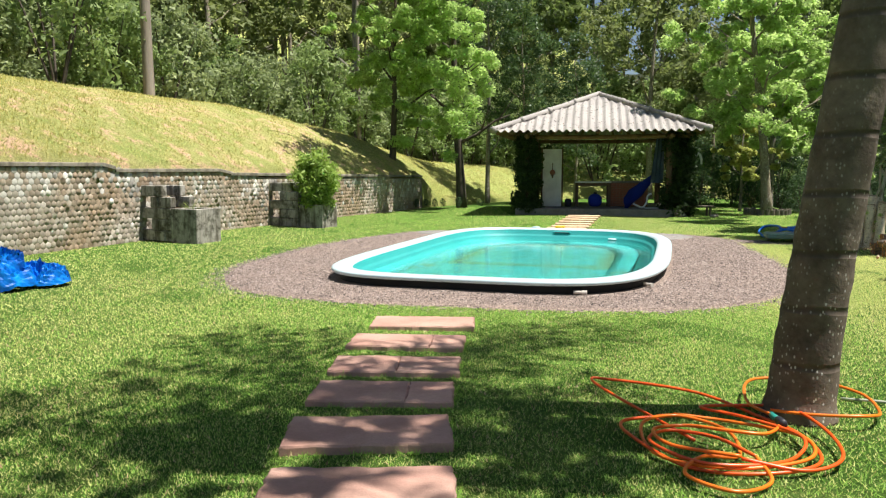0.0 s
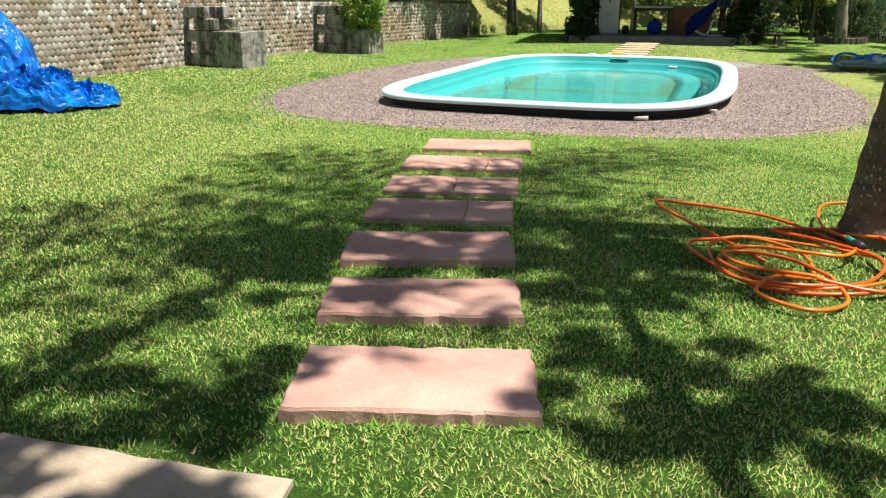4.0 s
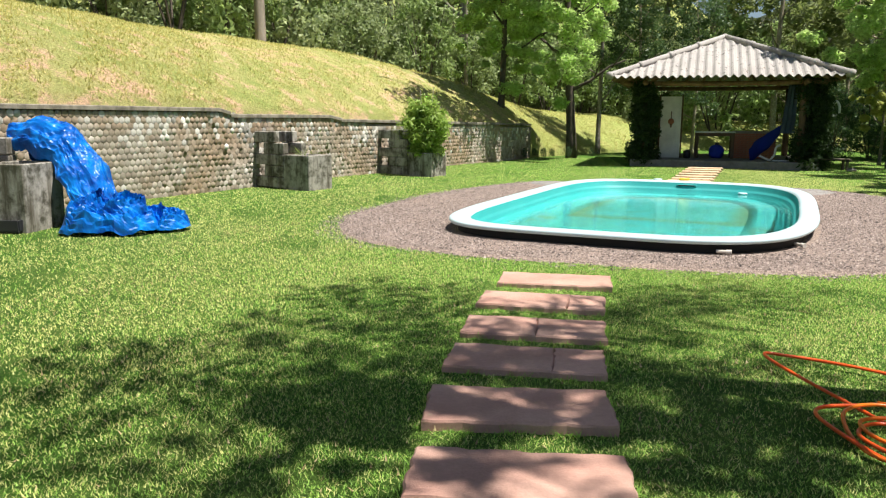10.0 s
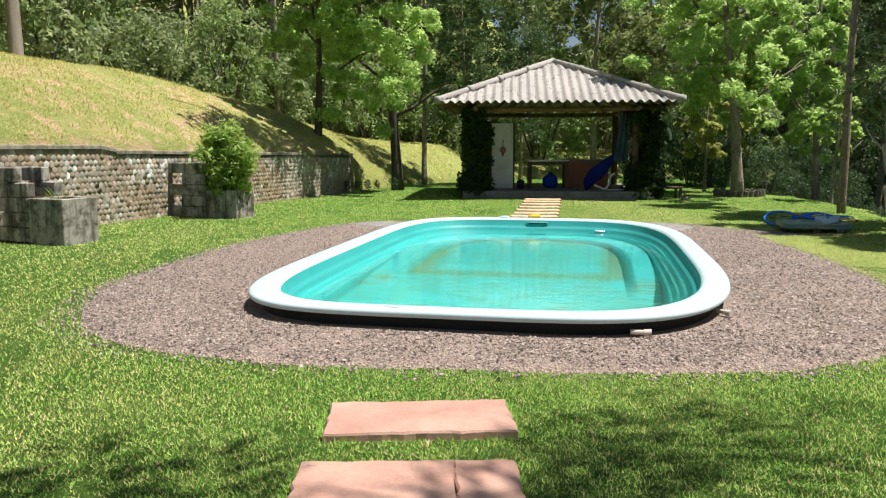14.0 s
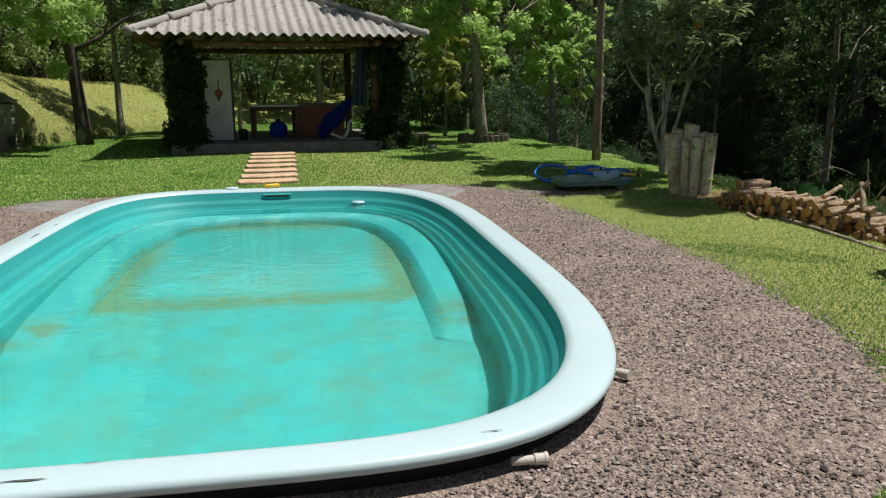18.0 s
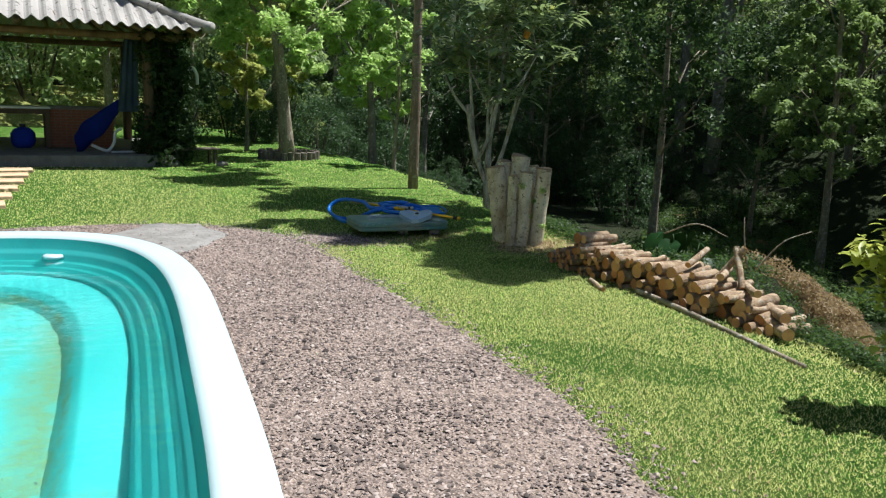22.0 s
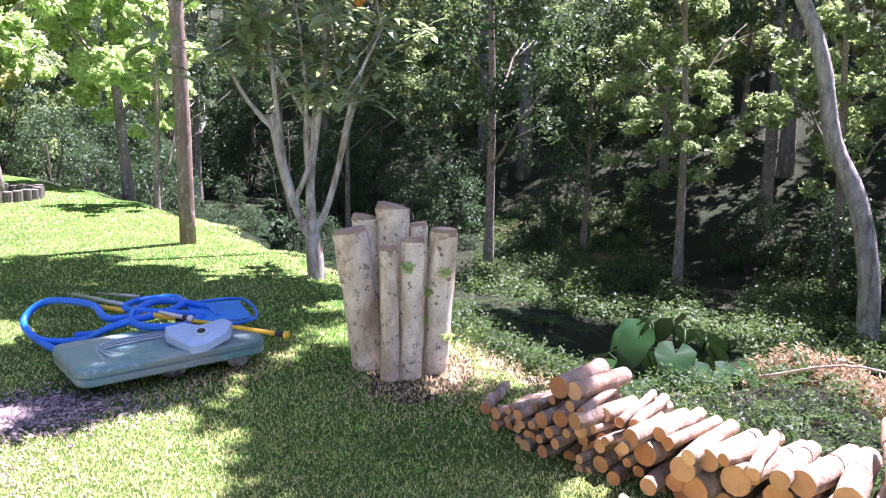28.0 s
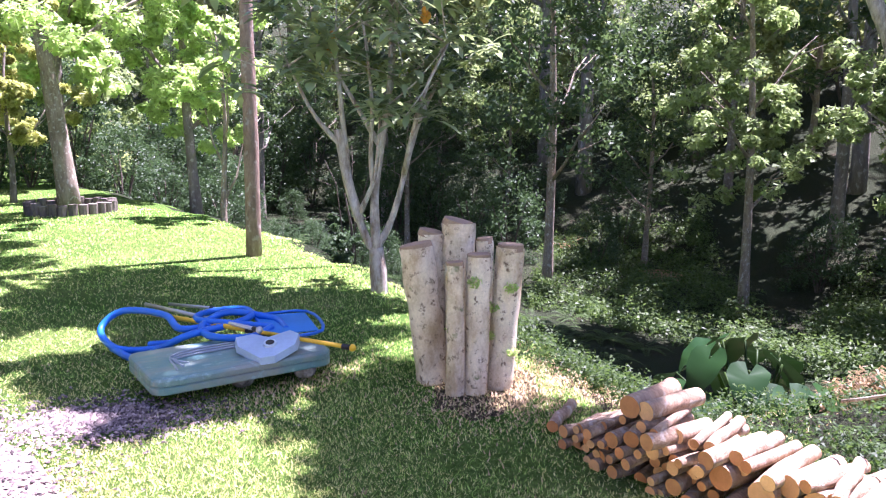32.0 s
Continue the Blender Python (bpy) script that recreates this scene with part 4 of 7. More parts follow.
M_STONE_TAN = plain("pale_orange_sandstone", (0.56, 0.38, 0.24), 0.85, 0, 0.3, 9, 0.4, 0.006)
STEPS = [(-0.20, 7.58, 1.03, 0.50, -3, None), (-0.32, 6.74, 1.02, 0.48, -5, 0.22), (-0.37, 5.90, 1.01, 0.48, -2, 0.02), (-0.415, 5.14, 0.97, 0.48, -2, 0.17), (-0.43, 4.30, 0.95, 0.50, 3, None), (-0.40, 3.49, 0.92, 0.46, 2, None), (-0.36, 2.67, 0.90, 0.50, 1, None)]
for k, (x, y, w, d, rz, c) in enumerate(STEPS):
    slab("stepping_stone", x, y, w, d, rz, 0.05 + 0.008 * (k > 3), c, k, "cracked reddish sandstone slab set in the lawn" if c else "reddish sandstone slab set in the lawn", "path to the pool")
for k in range(7):
    f = k / 6
    slab("stepping_stone", 3.2 + f * 1.32, 19.75 + f * 4.75, 1.0, 0.46, -9, 0.05, None, 30 + k, "pale orange sandstone slab set in the lawn before the pavilion", "path to the pavilion", M_STONE_TAN)


# ---- trees that stand by themselves ----
def stem(points, r0, r1, mat, parent, seg=10, name="trunk", wob=0.12, n=4):
    bm = bmesh.new()
    line = smoothline(points, n)
    tube(bm, line, list(np.linspace(r0, r1, len(line))), seg, wob=wob)
    return part(name, bm, mat, parent, smooth=True)


def broad_tree(name, label, x, y, z, h, r0, rx, rz_, low, leaves, size, leaf_mat, bark_mat, seed, lean=(0, 0), limbs=9, clumps=70, start=0.3, off=(0, 0)):
    clumps = int(1.9 * clumps)
    pts = crown_points(seed, clumps, rx, rx, rz_, low + rz_, hollow=0.3, low=-0.95)
    me = leaf_cloud("crown", seed + 100, [(a + lean[0] * 0.7 + off[0], b + lean[1] * 0.7 + off[1], c) for a, b, c in pts], [rx * (0.07 + 0.08 * ((i * 5) % 7) / 6) for i in range(clumps)], leaves, size, flat=0.55)
    return tree(name, label, (x, y, z), 0, limbed_trunk(h, r0, lean, limbs, start, rx * 0.75, 1.4, seed), bark_mat, me, leaf_mat)


MT = broad_tree("maple_tree", "bright green broad-leaved tree on the bank behind the wall's end", 0.75, 30.5, 0.15, 9.5, 0.19, 3.1, 4.2, 1.6, 18000, 0.105, M_LEAF_BRIGHT, M_BARK_DARK, 3, (-0.5, -0.5), off=(-0.7, -1.0))
broad_tree("maple_tree", "slender bright green tree at the end of the retaining wall", -2.0, 30.2, 1.6, 8.6, 0.13, 2.4, 3.6, 1.6, 13000, 0.10, M_LEAF_BRIGHT, M_BARK_DARK, 8, (0.4, -0.6), off=(0.0, -1.0))
broad_tree("shade_tree", "bright green tree with a leaning pale trunk in a log-edged bed", 11.1, 26.2, 0.0, 8.4, 0.17, 2.6, 3.4, 2.1, 17000, 0.10, M_LEAF_BRIGHT, M_BARK_PALE, 14, (-0.9, 0.0), start=0.32, off=(-0.3, -0.2))
broad_tree("ornamental_shrub", "yellow-green small tree at the edge of the forest", 11.0, 28.4, 0.0, 3.4, 0.06, 1.35, 1.6, 0.95, 6500, 0.085, M_LEAF_YELLOW, M_BARK, 21, (0.1, 0), limbs=6, clumps=34)
broad_tree("young_tree", "small forked green tree on the stream bank", 12.3, 23.3, -0.15, 3.2, 0.055, 0.9, 1.2, 1.2, 2200, 0.11, M_LEAF_BRIGHT, M_BARK_PALE, 25, (0.1, 0.1), limbs=6, clumps=24, start=0.18)
broad_tree("shade_tree", "leafy tree beyond the pavilion", 13.4, 31.5, -0.3, 8.5, 0.15, 2.3, 3.4, 2.0, 6500, 0.17, M_LEAF_BRIGHT, M_BARK, 31)

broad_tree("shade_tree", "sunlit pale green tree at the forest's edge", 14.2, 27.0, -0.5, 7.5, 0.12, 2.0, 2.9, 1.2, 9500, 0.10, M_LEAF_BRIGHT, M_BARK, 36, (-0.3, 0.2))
broad_tree("understory_bush", "sunlit speckled bush under the loquat across the ditch", 12.6, 20.6, -0.9, 1.5, 0.04, 0.6, 0.6, 0.1, 2200, 0.05, M_LEAF_MID, M_BARK_DARK, 38, limbs=5, clumps=22, start=0.1)

# a long high limb added to the first maple, out of view, to shade the slope
bm = bmesh.new()
tube(bm, smoothline([(-0.4, -0.4, 8.2), (-0.5, -2.2, 8.9), (-1.2, -4.2, 9.0), (-3.8, -6.6, 9.3)], 4), list(np.linspace(0.09, 0.03, 13)), 7)
part("limb", bm, M_BARK_DARK, MT, smooth=True)
rl = random.Random(9)
spray = [(-0.2 - 2.6 * f + rl.uniform(-0.9, 0.9), -3.4 - 3.3 * f + rl.uniform(-0.7, 0.7), 8.6 + 0.8 * f + rl.uniform(-0.3, 0.5)) for f in np.linspace(0, 1, 26)]
link("limb_foliage", leaf_cloud("limb_foliage", 33, spray, [0.6] * 26, 1500, 0.15, 0.55), M_LEAF_BRIGHT, MT)

# bed edging of short upright logs round the tree
M_EDGE = bark("grey_edging_log", (0.12, 0.10, 0.08), (0.22, 0.19, 0.16))
bed = thing("log_edging", "ring of short upright grey logs round the tree's foot", "bed edging", (10.95, 25.85, 0.0))
for k in range(26):
    w = 2 * math.pi * k / 26
    bm = bmesh.new()
    h = 0.20 + 0.03 * math.sin(k * 3.3)
    tube(bm, [(0.68 * math.cos(w), 0.60 * math.sin(w), -0.1), (0.69 * math.cos(w), 0.61 * math.sin(w), h)], 0.078, 9)
    part("log", bm, M_EDGE, bed, smooth=False)

# tall straight trunk that leaves the view at the top
pt = thing("tall_tree", "tall straight tree with a slim grey-brown trunk on the lawn", "tree", (10.5, 20.1, 0))
stem([(0, 0, -0.15), (0.0, 0, 1.7), (-0.01, 0.01, 3.1), (0.02, 0.0, 5.2), (0.05, 0.0, 7.6)], 0.098, 0.06, M_BARK_RED, pt)
# crowns out of view, set off the trunk so their shade lands on the lawn
link("crown", leaf_cloud("crown", 77, [(a + 0.55, b - 1.75, c) for a, b, c in crown_points(60, 46, 1.1, 1.3, 1.2, 7.2)], [0.4] * 46, 4600, 0.12, 0.5), M_LEAF_BRIGHT, pt)

link("crown", leaf_cloud("crown", 79, [(a + 0.2, b + 1.4, c) for a, b, c in crown_points(62, 24, 1.3, 1.2, 1.0, 7.2)], [0.4] * 24, 2600, 0.12, 0.5), M_LEAF_BRIGHT, pt)

# leaning tree across the stream
bt = thing("leaning_tree", "lichen-spotted tree leaning over the stream", "tree", (19.2, 13.5, land_z(19.2, 13.5)))
stem([(0, 0, -0.3), (-0.03, 0.13, 1.3), (-0.08, 0.42, 2.55), (-0.17, 0.86, 3.5), (-0.25, 1.15, 4.85), (-0.33, 1.65, 6.1), (-0.8, 2.7, 8.5)], 0.19, 0.10, bark("lichen_white_bark", (0.20, 0.175, 0.13), (0.56, 0.53, 0.45), patches=0.5, scale=9), bt)
link("crown", leaf_cloud("crown", 78, [(a - 0.8, b + 2.7, c) for a, b, c in crown_points(61, 50, 2.8, 2.8, 2.0, 9.0)], [0.6] * 50, 5200, 0.2, 0.5), M_LEAF[1], bt)

M_BARK_LOQ = bark("lichened_brown_bark", (0.24, 0.18, 0.12), (0.70, 0.66, 0.56), scale=11, patches=0.3)
# loquat with long leaves at the branch ends, and a few fruits
loq = thing("loquat_tree", "loquat tree with pale forked stems, long leaves and orange fruit", "tree", (10.05, 17.5, -0.05))
limbs = [[(0, 0, -0.15), (-0.02, 0.02, 0.25), (-0.04, 0.04, 0.48)], [(-0.04, 0.04, 0.46), (-0.12, 0.12, 0.55), (-0.27, 0.26, 1.0), (-0.35, 0.33, 1.66), (-0.5, 0.3, 2.3)],
         [(-0.04, 0.04, 0.46), (-0.05, 0.05, 1.0), (0.01, -0.01, 1.45), (0.09, -0.1, 2.1), (0.1, -0.1, 2.9)], [(-0.04, 0.04, 0.46), (0.12, -0.13, 0.8), (0.31, -0.38, 1.64), (0.5, -0.6, 2.1)],
         [(-0.05, 0.05, 1.0), (-0.12, 0.05, 1.35), (-0.15, 0.0, 1.9), (-0.2, 0.1, 2.6)], [(0.01, -0.01, 1.45), (-0.25, 0.25, 1.9), (-0.6, 0.5, 2.4)], [(0.09, -0.1, 2.0), (0.4, 0.1, 2.5), (0.6, 0.2, 3.0)],
         [(-0.2, 0.2, 0.8), (-0.2, -0.1, 1.2), (-0.3, -0.3, 1.8)], [(0.2, -0.25, 1.2), (0.15, -0.6, 1.9), (0.3, -0.9, 2.4)], [(-0.3, 0.3, 1.4), (-0.65, 0.55, 1.75), (-0.9, 0.75, 2.2)]]
limbs = [[(x * 0.72, y * 0.72, z) for x, y, z in q] for q in limbs]
limbs.append([(-0.14, 0.14, 0.75), (-0.22, 0.22, 1.15), (-0.29, 0.27, 1.62)])
radii = [(0.09, 0.07), (0.046, 0.018), (0.05, 0.017), (0.040, 0.014)] + [(0.03, 0.01)] * 6 + [(0.05, 0.042)]
for q, (ra, rb) in zip(limbs, radii):
    stem(q, ra, rb, M_BARK_LOQ, loq, 8, "trunk" if ra > 0.1 else "branch")
M_LOQ = leaf_material("loquat_leaves", (0.05, 0.09, 0.05), (0.44, 0.50, 0.27), tint=(0.38, 0.50, 0.16), glow=0.36, rough=0.3)


def rosette_leaves(tips, n, length, width, seed, up=0.5):
    """Long leaves that spread from the branch tips: each of four quads, folded and curved."""
    r = np.random.default_rng(seed)
    vs, fs = [], []
    for tip in tips:
        for k in range(n):
            w = 2 * math.pi * (k / n) * 2.6 + r.uniform(-0.4, 0.4)
            e = up + r.uniform(-0.6, 0.5)
            d = Vector((math.cos(w) * math.cos(e), math.sin(w) * math.cos(e), math.sin(e)))
            s = d.cross(Vector((0, 0, 1))).normalized()
            ln, wd = length * r.uniform(0.6, 1.15), width * r.uniform(0.75, 1.2)
            p = Vector(tip) + Vector(r.normal(size=3) * 0.04)
            base = len(vs)
            for f, g in ((0.05, 0.15), (0.4, 0.8), (0.72, 1.0), (1.0, 0.05)):
                c = p + d * ln * f + Vector((0, 0, -0.35 * ln * f * f))
                vs += [c - s * wd * g / 2 + Vector((0, 0, 0.15 * wd * g)), c, c + s * wd * g / 2 + Vector((0, 0, 0.15 * wd * g))]
            for j in range(3):
                a = base + 3 * j
                fs += [(a, a + 1, a + 4, a + 3), (a + 1, a + 2, a + 5, a + 4)]
    return fast("leaves", [tuple(v) for v in vs], fs)


r_ = random.Random(4)
tips = [q[-1] for q in limbs[1:-1]]
for q in limbs[1:-1]:
    for _ in range(5):
        a, b = Vector(q[-2]), Vector(q[-1])
        p = a.lerp(b, r_.uniform(0.2, 1.5)) + Vector((r_.uniform(-0.45, 0.45), r_.uniform(-0.45, 0.45), r_.uniform(0.0, 0.5)))
        tips.append((p.x, p.y, max(1.75, p.z)))
for _ in range(30):
    tips.append((r_.uniform(-1.1, 1.0), r_.uniform(-1.1, 1.1), r_.uniform(2.1, 3.9)))
for tip in tips:
    a = Vector(limbs[1 + r_.randrange(9)][-1])
    q = Vector(tip)
    if (q - a).length < 1.0:
        stem([a, a.lerp(q, 0.5) + Vector((0, 0, -0.06)), q], 0.011, 0.005, M_BARK_LOQ, loq, 5, "twig", n=2)
link("foliage", rosette_leaves(tips, 17, 0.33, 0.08, 3, 0.45), M_LOQ, loq)
link("young_foliage", rosette_leaves([tips[k] for k in range(2, len(tips), 7)], 7, 0.22, 0.05, 6, 1.0), M_LEAF_YELLOW, loq)
M_FRUIT = plain("orange_fruit", (0.70, 0.30, 0.03), 0.5, 0, 0.15)
for x, y, z in ((-0.42, 0.28, 2.40), (-0.40, 0.25, 2.33), (-0.37, 0.24, 2.48), (0.27, -0.3, 2.66), (0.31, -0.33, 2.68), (0.25, -0.34, 2.72), (0.33, -0.28, 2.64)):
    bm = bmesh.new()
    bmesh.ops.create_icosphere(bm, subdivisions=2, radius=0.032, matrix=Matrix.Translation((x, y, z)) @ Matrix.Diagonal((1, 1, 1.25, 1)))
    part("fruit", bm, M_FRUIT, loq, smooth=True)

# sapling on the lawn's edge
sap = thing("sapling", "young citrus-like sapling with bright yellow-green leaves", "sapling", (6.78, 10.33, 0))
sap.matrix_basis = sap.matrix_basis @ Matrix.Diagonal((0.82, 0.82, 0.98, 1))
stems = [[(0, 0, -0.08), (-0.02, 0.02, 0.22), (-0.06, 0.08, 0.6), (-0.04, 0.10, 1.0), (-0.03, 0.06, 1.42)], [(0.01, 0, -0.05), (0.03, -0.02, 0.25), (0.0, -0.02, 0.7), (0.0, 0.0, 1.2)],
         [(0.02, -0.02, -0.05), (0.04, -0.1, 0.3), (0.07, -0.2, 0.7), (0.08, -0.24, 1.05)], [(-0.03, 0.04, 0.4), (-0.12, 0.2, 0.75), (-0.15, 0.26, 1.0)], [(0.05, -0.1, 0.4), (0.12, -0.1, 0.7), (0.14, -0.05, 0.95)]]
for q in stems:
    stem(q, 0.013, 0.005, M_BARK_PALE, sap, 6, "stem", n=3)
tips = []
for q in stems:
    for j in range(13):
        f = 0.42 + 0.6 * j / 13
        line = smoothline(q, 6)
        c = line[min(len(line) - 1, int(f * (len(line) - 1)))]
        tips.append((c.x + r_.uniform(-0.13, 0.13), c.y + r_.uniform(-0.13, 0.13), c.z + r_.uniform(-0.03, 0.10)))
M_SAP = leaf_material("sapling_leaves", (0.22, 0.27, 0.05), (0.52, 0.52, 0.14), tint=(0.66, 0.68, 0.14), glow=0.45, rough=0.4)
link("foliage", rosette_leaves(tips, 10, 0.14, 0.06, 9, 0.35), M_SAP, sap)

# bush and grass in the wall planters
pb = thing("potted_shrub", "bushy bright green shrub growing in the concrete planter", "shrub", (-3.42, 20.76, 0.5))
for k in range(7):
    w = k * 0.9
    stem([(0.05 * math.cos(w), 0.05 * math.sin(w), -0.05), (0.15 * math.cos(w), 0.15 * math.sin(w), 0.6), (0.4 * math.cos(w), 0.4 * math.sin(w), 1.3 + 0.08 * k)], 0.014, 0.005, M_BARK, pb, 5, "stem", n=2)
link("foliage", leaf_cloud("foliage", 14, crown_points(80, 60, 0.72, 0.72, 0.76, 0.80, 0.3, -0.95), [0.27] * 60, 4300, 0.065, 0.3, 3.2, 0.6), leaf_material("shrub_leaves", (0.09, 0.18, 0.03), (0.38, 0.48, 0.12), tint=(0.48, 0.64, 0.13), glow=0.42), pb)
for k, tip in enumerate(((0.05, 0, 1.35), (0.1, 0.1, 1.55), (0.0, 0.05, 1.75), (-0.2, 0.1, 1.3), (0.3, -0.1, 1.2))):
    link("shoot_tuft", rosette_leaves([tip], 8, 0.2, 0.035, 5 + k, 0.8), M_LEAF_YELLOW, pb)


def blades(n, seed, spread, h, w, bend=0.5):
    """A tuft of arching grass blades."""
    r = np.random.default_rng(seed)
    vs, fs = [], []
    for _ in range(n):
        a, q = r.uniform(0, 6.28), spread * r.uniform() ** 0.5
        p = Vector((q * math.cos(a), q * math.sin(a), 0))
        d = Vector((math.cos(a + r.uniform(-1, 1)), math.sin(a + r.uniform(-1, 1)), 0))
        s = Vector((-d.y, d.x, 0)) * w
        hh = h * r.uniform(0.55, 1.1)
        b = len(vs)
        for f in (0, 0.4, 0.75, 1.0):
            c = p + d * bend * hh * f * f + Vector((0, 0, hh * f * (1 - 0.25 * f * bend)))
            g = (1 - f) ** 0.6 + 0.03
            vs += [c - s * g, c + s * g]
        fs += [(b + 2 * j, b + 2 * j + 1, b + 2 * j + 3, b + 2 * j + 2) for j in range(3)]
    return fast("blades", [tuple(v) for v in vs], fs)


M_BLADE = leaf_material("tall_grass_blades", (0.10, 0.15, 0.03), (0.24, 0.27, 0.08), tint=(0.3, 0.4, 0.06), glow=0.4)
tagged(link("ornamental_grass", blades(90, 3, 0.16, 0.95, 0.007), M_BLADE), "tall arching grass beside the shrub in the planter", "grass", kind="").matrix_basis = pose(-3.95, 20.95, 0.55)
tagged(link("ornamental_grass", blades(26, 4, 0.12, 0.42, 0.007, 0.8), M_BLADE), "sparse grass tuft growing in the concrete planter", "grass").matrix_basis = pose(-5.35, 16.35, 0.57)

# palm with a ringed trunk
def palm_material():
    a = Mat("ringed_palm_trunk", 0.9, 0, 0.2)
    z = a.axis(2)
    n1, n2, sp = a.noise(2.5, 6, 0.7), a.noise(18, 5, 0.7), a.voronoi(38, "Distance", stretch=(1, 1, 0.6))
    wav = a.math("ADD", a.math("MULTIPLY", z, 1.0), a.math("MULTIPLY", n1, 0.12))
    ring = a.n.new("ShaderNodeTexWave")
    ring.inputs["Scale"].default_value = 0.9
    ring.inputs["Distortion"].default_value = 1.2
    ring.inputs["Detail"].default_value = 3
    ring.bands_direction = "Z"
    a.put(a.co, ring.inputs[0])
    line = a.range(ring.outputs["Fac"], 0.0, 0.05, 1, 0)
    c = a.mix(a.range(n1, 0.35, 0.65), (0.085, 0.066, 0.05), (0.215, 0.17, 0.13))
    c = a.vary(c, n2, 0.4)
    c = a.mix(a.math("MULTIPLY", a.math("MULTIPLY", line, a.range(n1, 0.3, 0.6, 0.25, 1.0)), 0.75), c, (0.05, 0.04, 0.032))
    spot = a.math("MULTIPLY", a.math("MULTIPLY", a.range(sp, 0.16, 0.26, 1, 0), a.range(a.noise(5, 3), 0.42, 0.56)), a.range(z, 0.2, 2.2, 1.0, 0.1))
    c = a.mix(a.math("MULTIPLY", spot, 0.9), c, (0.62, 0.59, 0.53))
    a.colour(c).bump(a.math("ADD", n2, a.math("MULTIPLY", line, -1.2)), 0.6, 0.012)
    return a.m


palm = thing("palm_tree", "palm tree with a thick ringed grey-brown trunk on the lawn", "palm tree", (2.26, 4.74, 0))
bm = bmesh.new()
zs = np.linspace(-0.1, 9.4, 190)
lx = np.interp(zs, [-0.1, 0.5, 1.2, 2.6, 9.4], [0.0, 0.03, 0.09, 0.23, 0.62])
rr = np.interp(zs, [-0.1, 0.0, 0.12, 0.4, 1.2, 2.5, 9.4], [0.27, 0.235, 0.208, 0.195, 0.178, 0.165, 0.115])
rr = rr * (1 + 0.010 * np.sin(zs * 2 * math.pi / 0.23 + 1.5 * np.sin(zs * 1.7)))
tube(bm, [(a, -0.9 * a, b) for a, b in zip(lx, zs)], list(rr), 24, wob=0.05)
part("trunk", bm, palm_material(), palm, smooth=True)
M_FROND = leaf_material("palm_fronds", (0.03, 0.07, 0.012), (0.09, 0.15, 0.03), tint=(0.2, 0.34, 0.03))
HEART = Vector((0.64, -0.57, 9.3))
for k, (w, reach) in enumerate(((20, 1.8), (42, 3.1), (47, 3.7), (53, 3.2), (58, 3.5), (65, 2.8), (112, 2.5), (124, 3.0), (135, 2.8), (160, 2.4), (183, 3.2), (193, 3.3), (204, 3.2), (216, 2.9), (232, 2.5), (262, 2.2), (290, 2.3), (312, 2.0), (328, 2.0), (343, 2.0), (358, 2.1))):
    w = radians(w)
    vs, fs = [], []
    d = Vector((math.cos(w), math.sin(w), 0))
    s = Vector((-d.y, d.x, 0))
    rise = 1.1 + 0.5 * (k % 3)
    mid = [HEART + d * reach * f + Vector((0, 0, rise * f - (rise + 0.9) * f * f)) for f in (j / 20 for j in range(21))]
    for j in range(1, 21):
        for q in range(3):
            c = mid[j - 1].lerp(mid[j], q / 3)
            ln = 0.68 * math.sin(math.pi * (0.12 + 0.78 * j / 21)) + 0.10
            for sg in (-1, 1):
                b = len(vs)
                t = (s * sg * r_.uniform(0.4, 1.0) + d * r_.uniform(-0.1, 0.8) + Vector((0, 0, r_.uniform(-0.8, 0.3)))) * ln * r_.uniform(0.7, 1.1)
                e = d * 0.020 + s * r_.uniform(-0.02, 0.02)
                vs += [c, c + t * 0.5 + e, c + t, c + t * 0.5 - e]
                fs.append((b, b + 1, b + 2, b + 3))
    link("frond", fast("frond", [tuple(v) for v in vs], fs), M_FROND, palm)

# unseen trees added behind the first view, only to shade the near lawn
# each crown stands to the sun's side of the shade it casts
for lab, x, y, sx, sy, rx, leaves, clumps, seed, z in (("unseen leafy tree added to shade the near lawn", 1.4, -2.6, 0.45, 4.15, 0.95, 1900, 26, 52, 6.4), ("unseen slim leafy tree added to shade the lawn right of the path", 2.2, -2.9, 0.75, 2.65, 0.7, 900, 22, 59, 6.6), ("unseen leafy tree added to shade the lawn left of the path", -3.5, -1.5, -1.15, 4.15, 0.95, 850, 30, 57, 7.0), ("unseen leafy tree added to shade the paving", -2.2, -2.2, -1.7, 2.3, 1.2, 800, 30, 66, 6.9)):
    h = z + 1.2
    lean = (sx + 0.38 * h - x, sy - 0.10 * h - y)
    broad_tree("garden_tree", lab, x, y, 0, h, 0.14, rx, 1.2, z, leaves, 0.12, M_LEAF[1], M_BARK, seed, lean, limbs=6, clumps=clumps, start=0.6, off=(0.3 * lean[0], 0.3 * lean[1]))

# poles on the slope
M_POLE = wood("weathered_grey_pole", (0.22, 0.18, 0.14), (0.36, 0.31, 0.26))


def slope_at(x, y):
    best = min(range(len(LINE)), key=lambda i: abs((Vector((x, y, 0)) - LINE[i]).dot(Vector((line_normal(i).y, -line_normal(i).x, 0)))))
    d = (Vector((x, y, 0)) - LINE[best]).dot(line_normal(best))
    return slope(best, d)


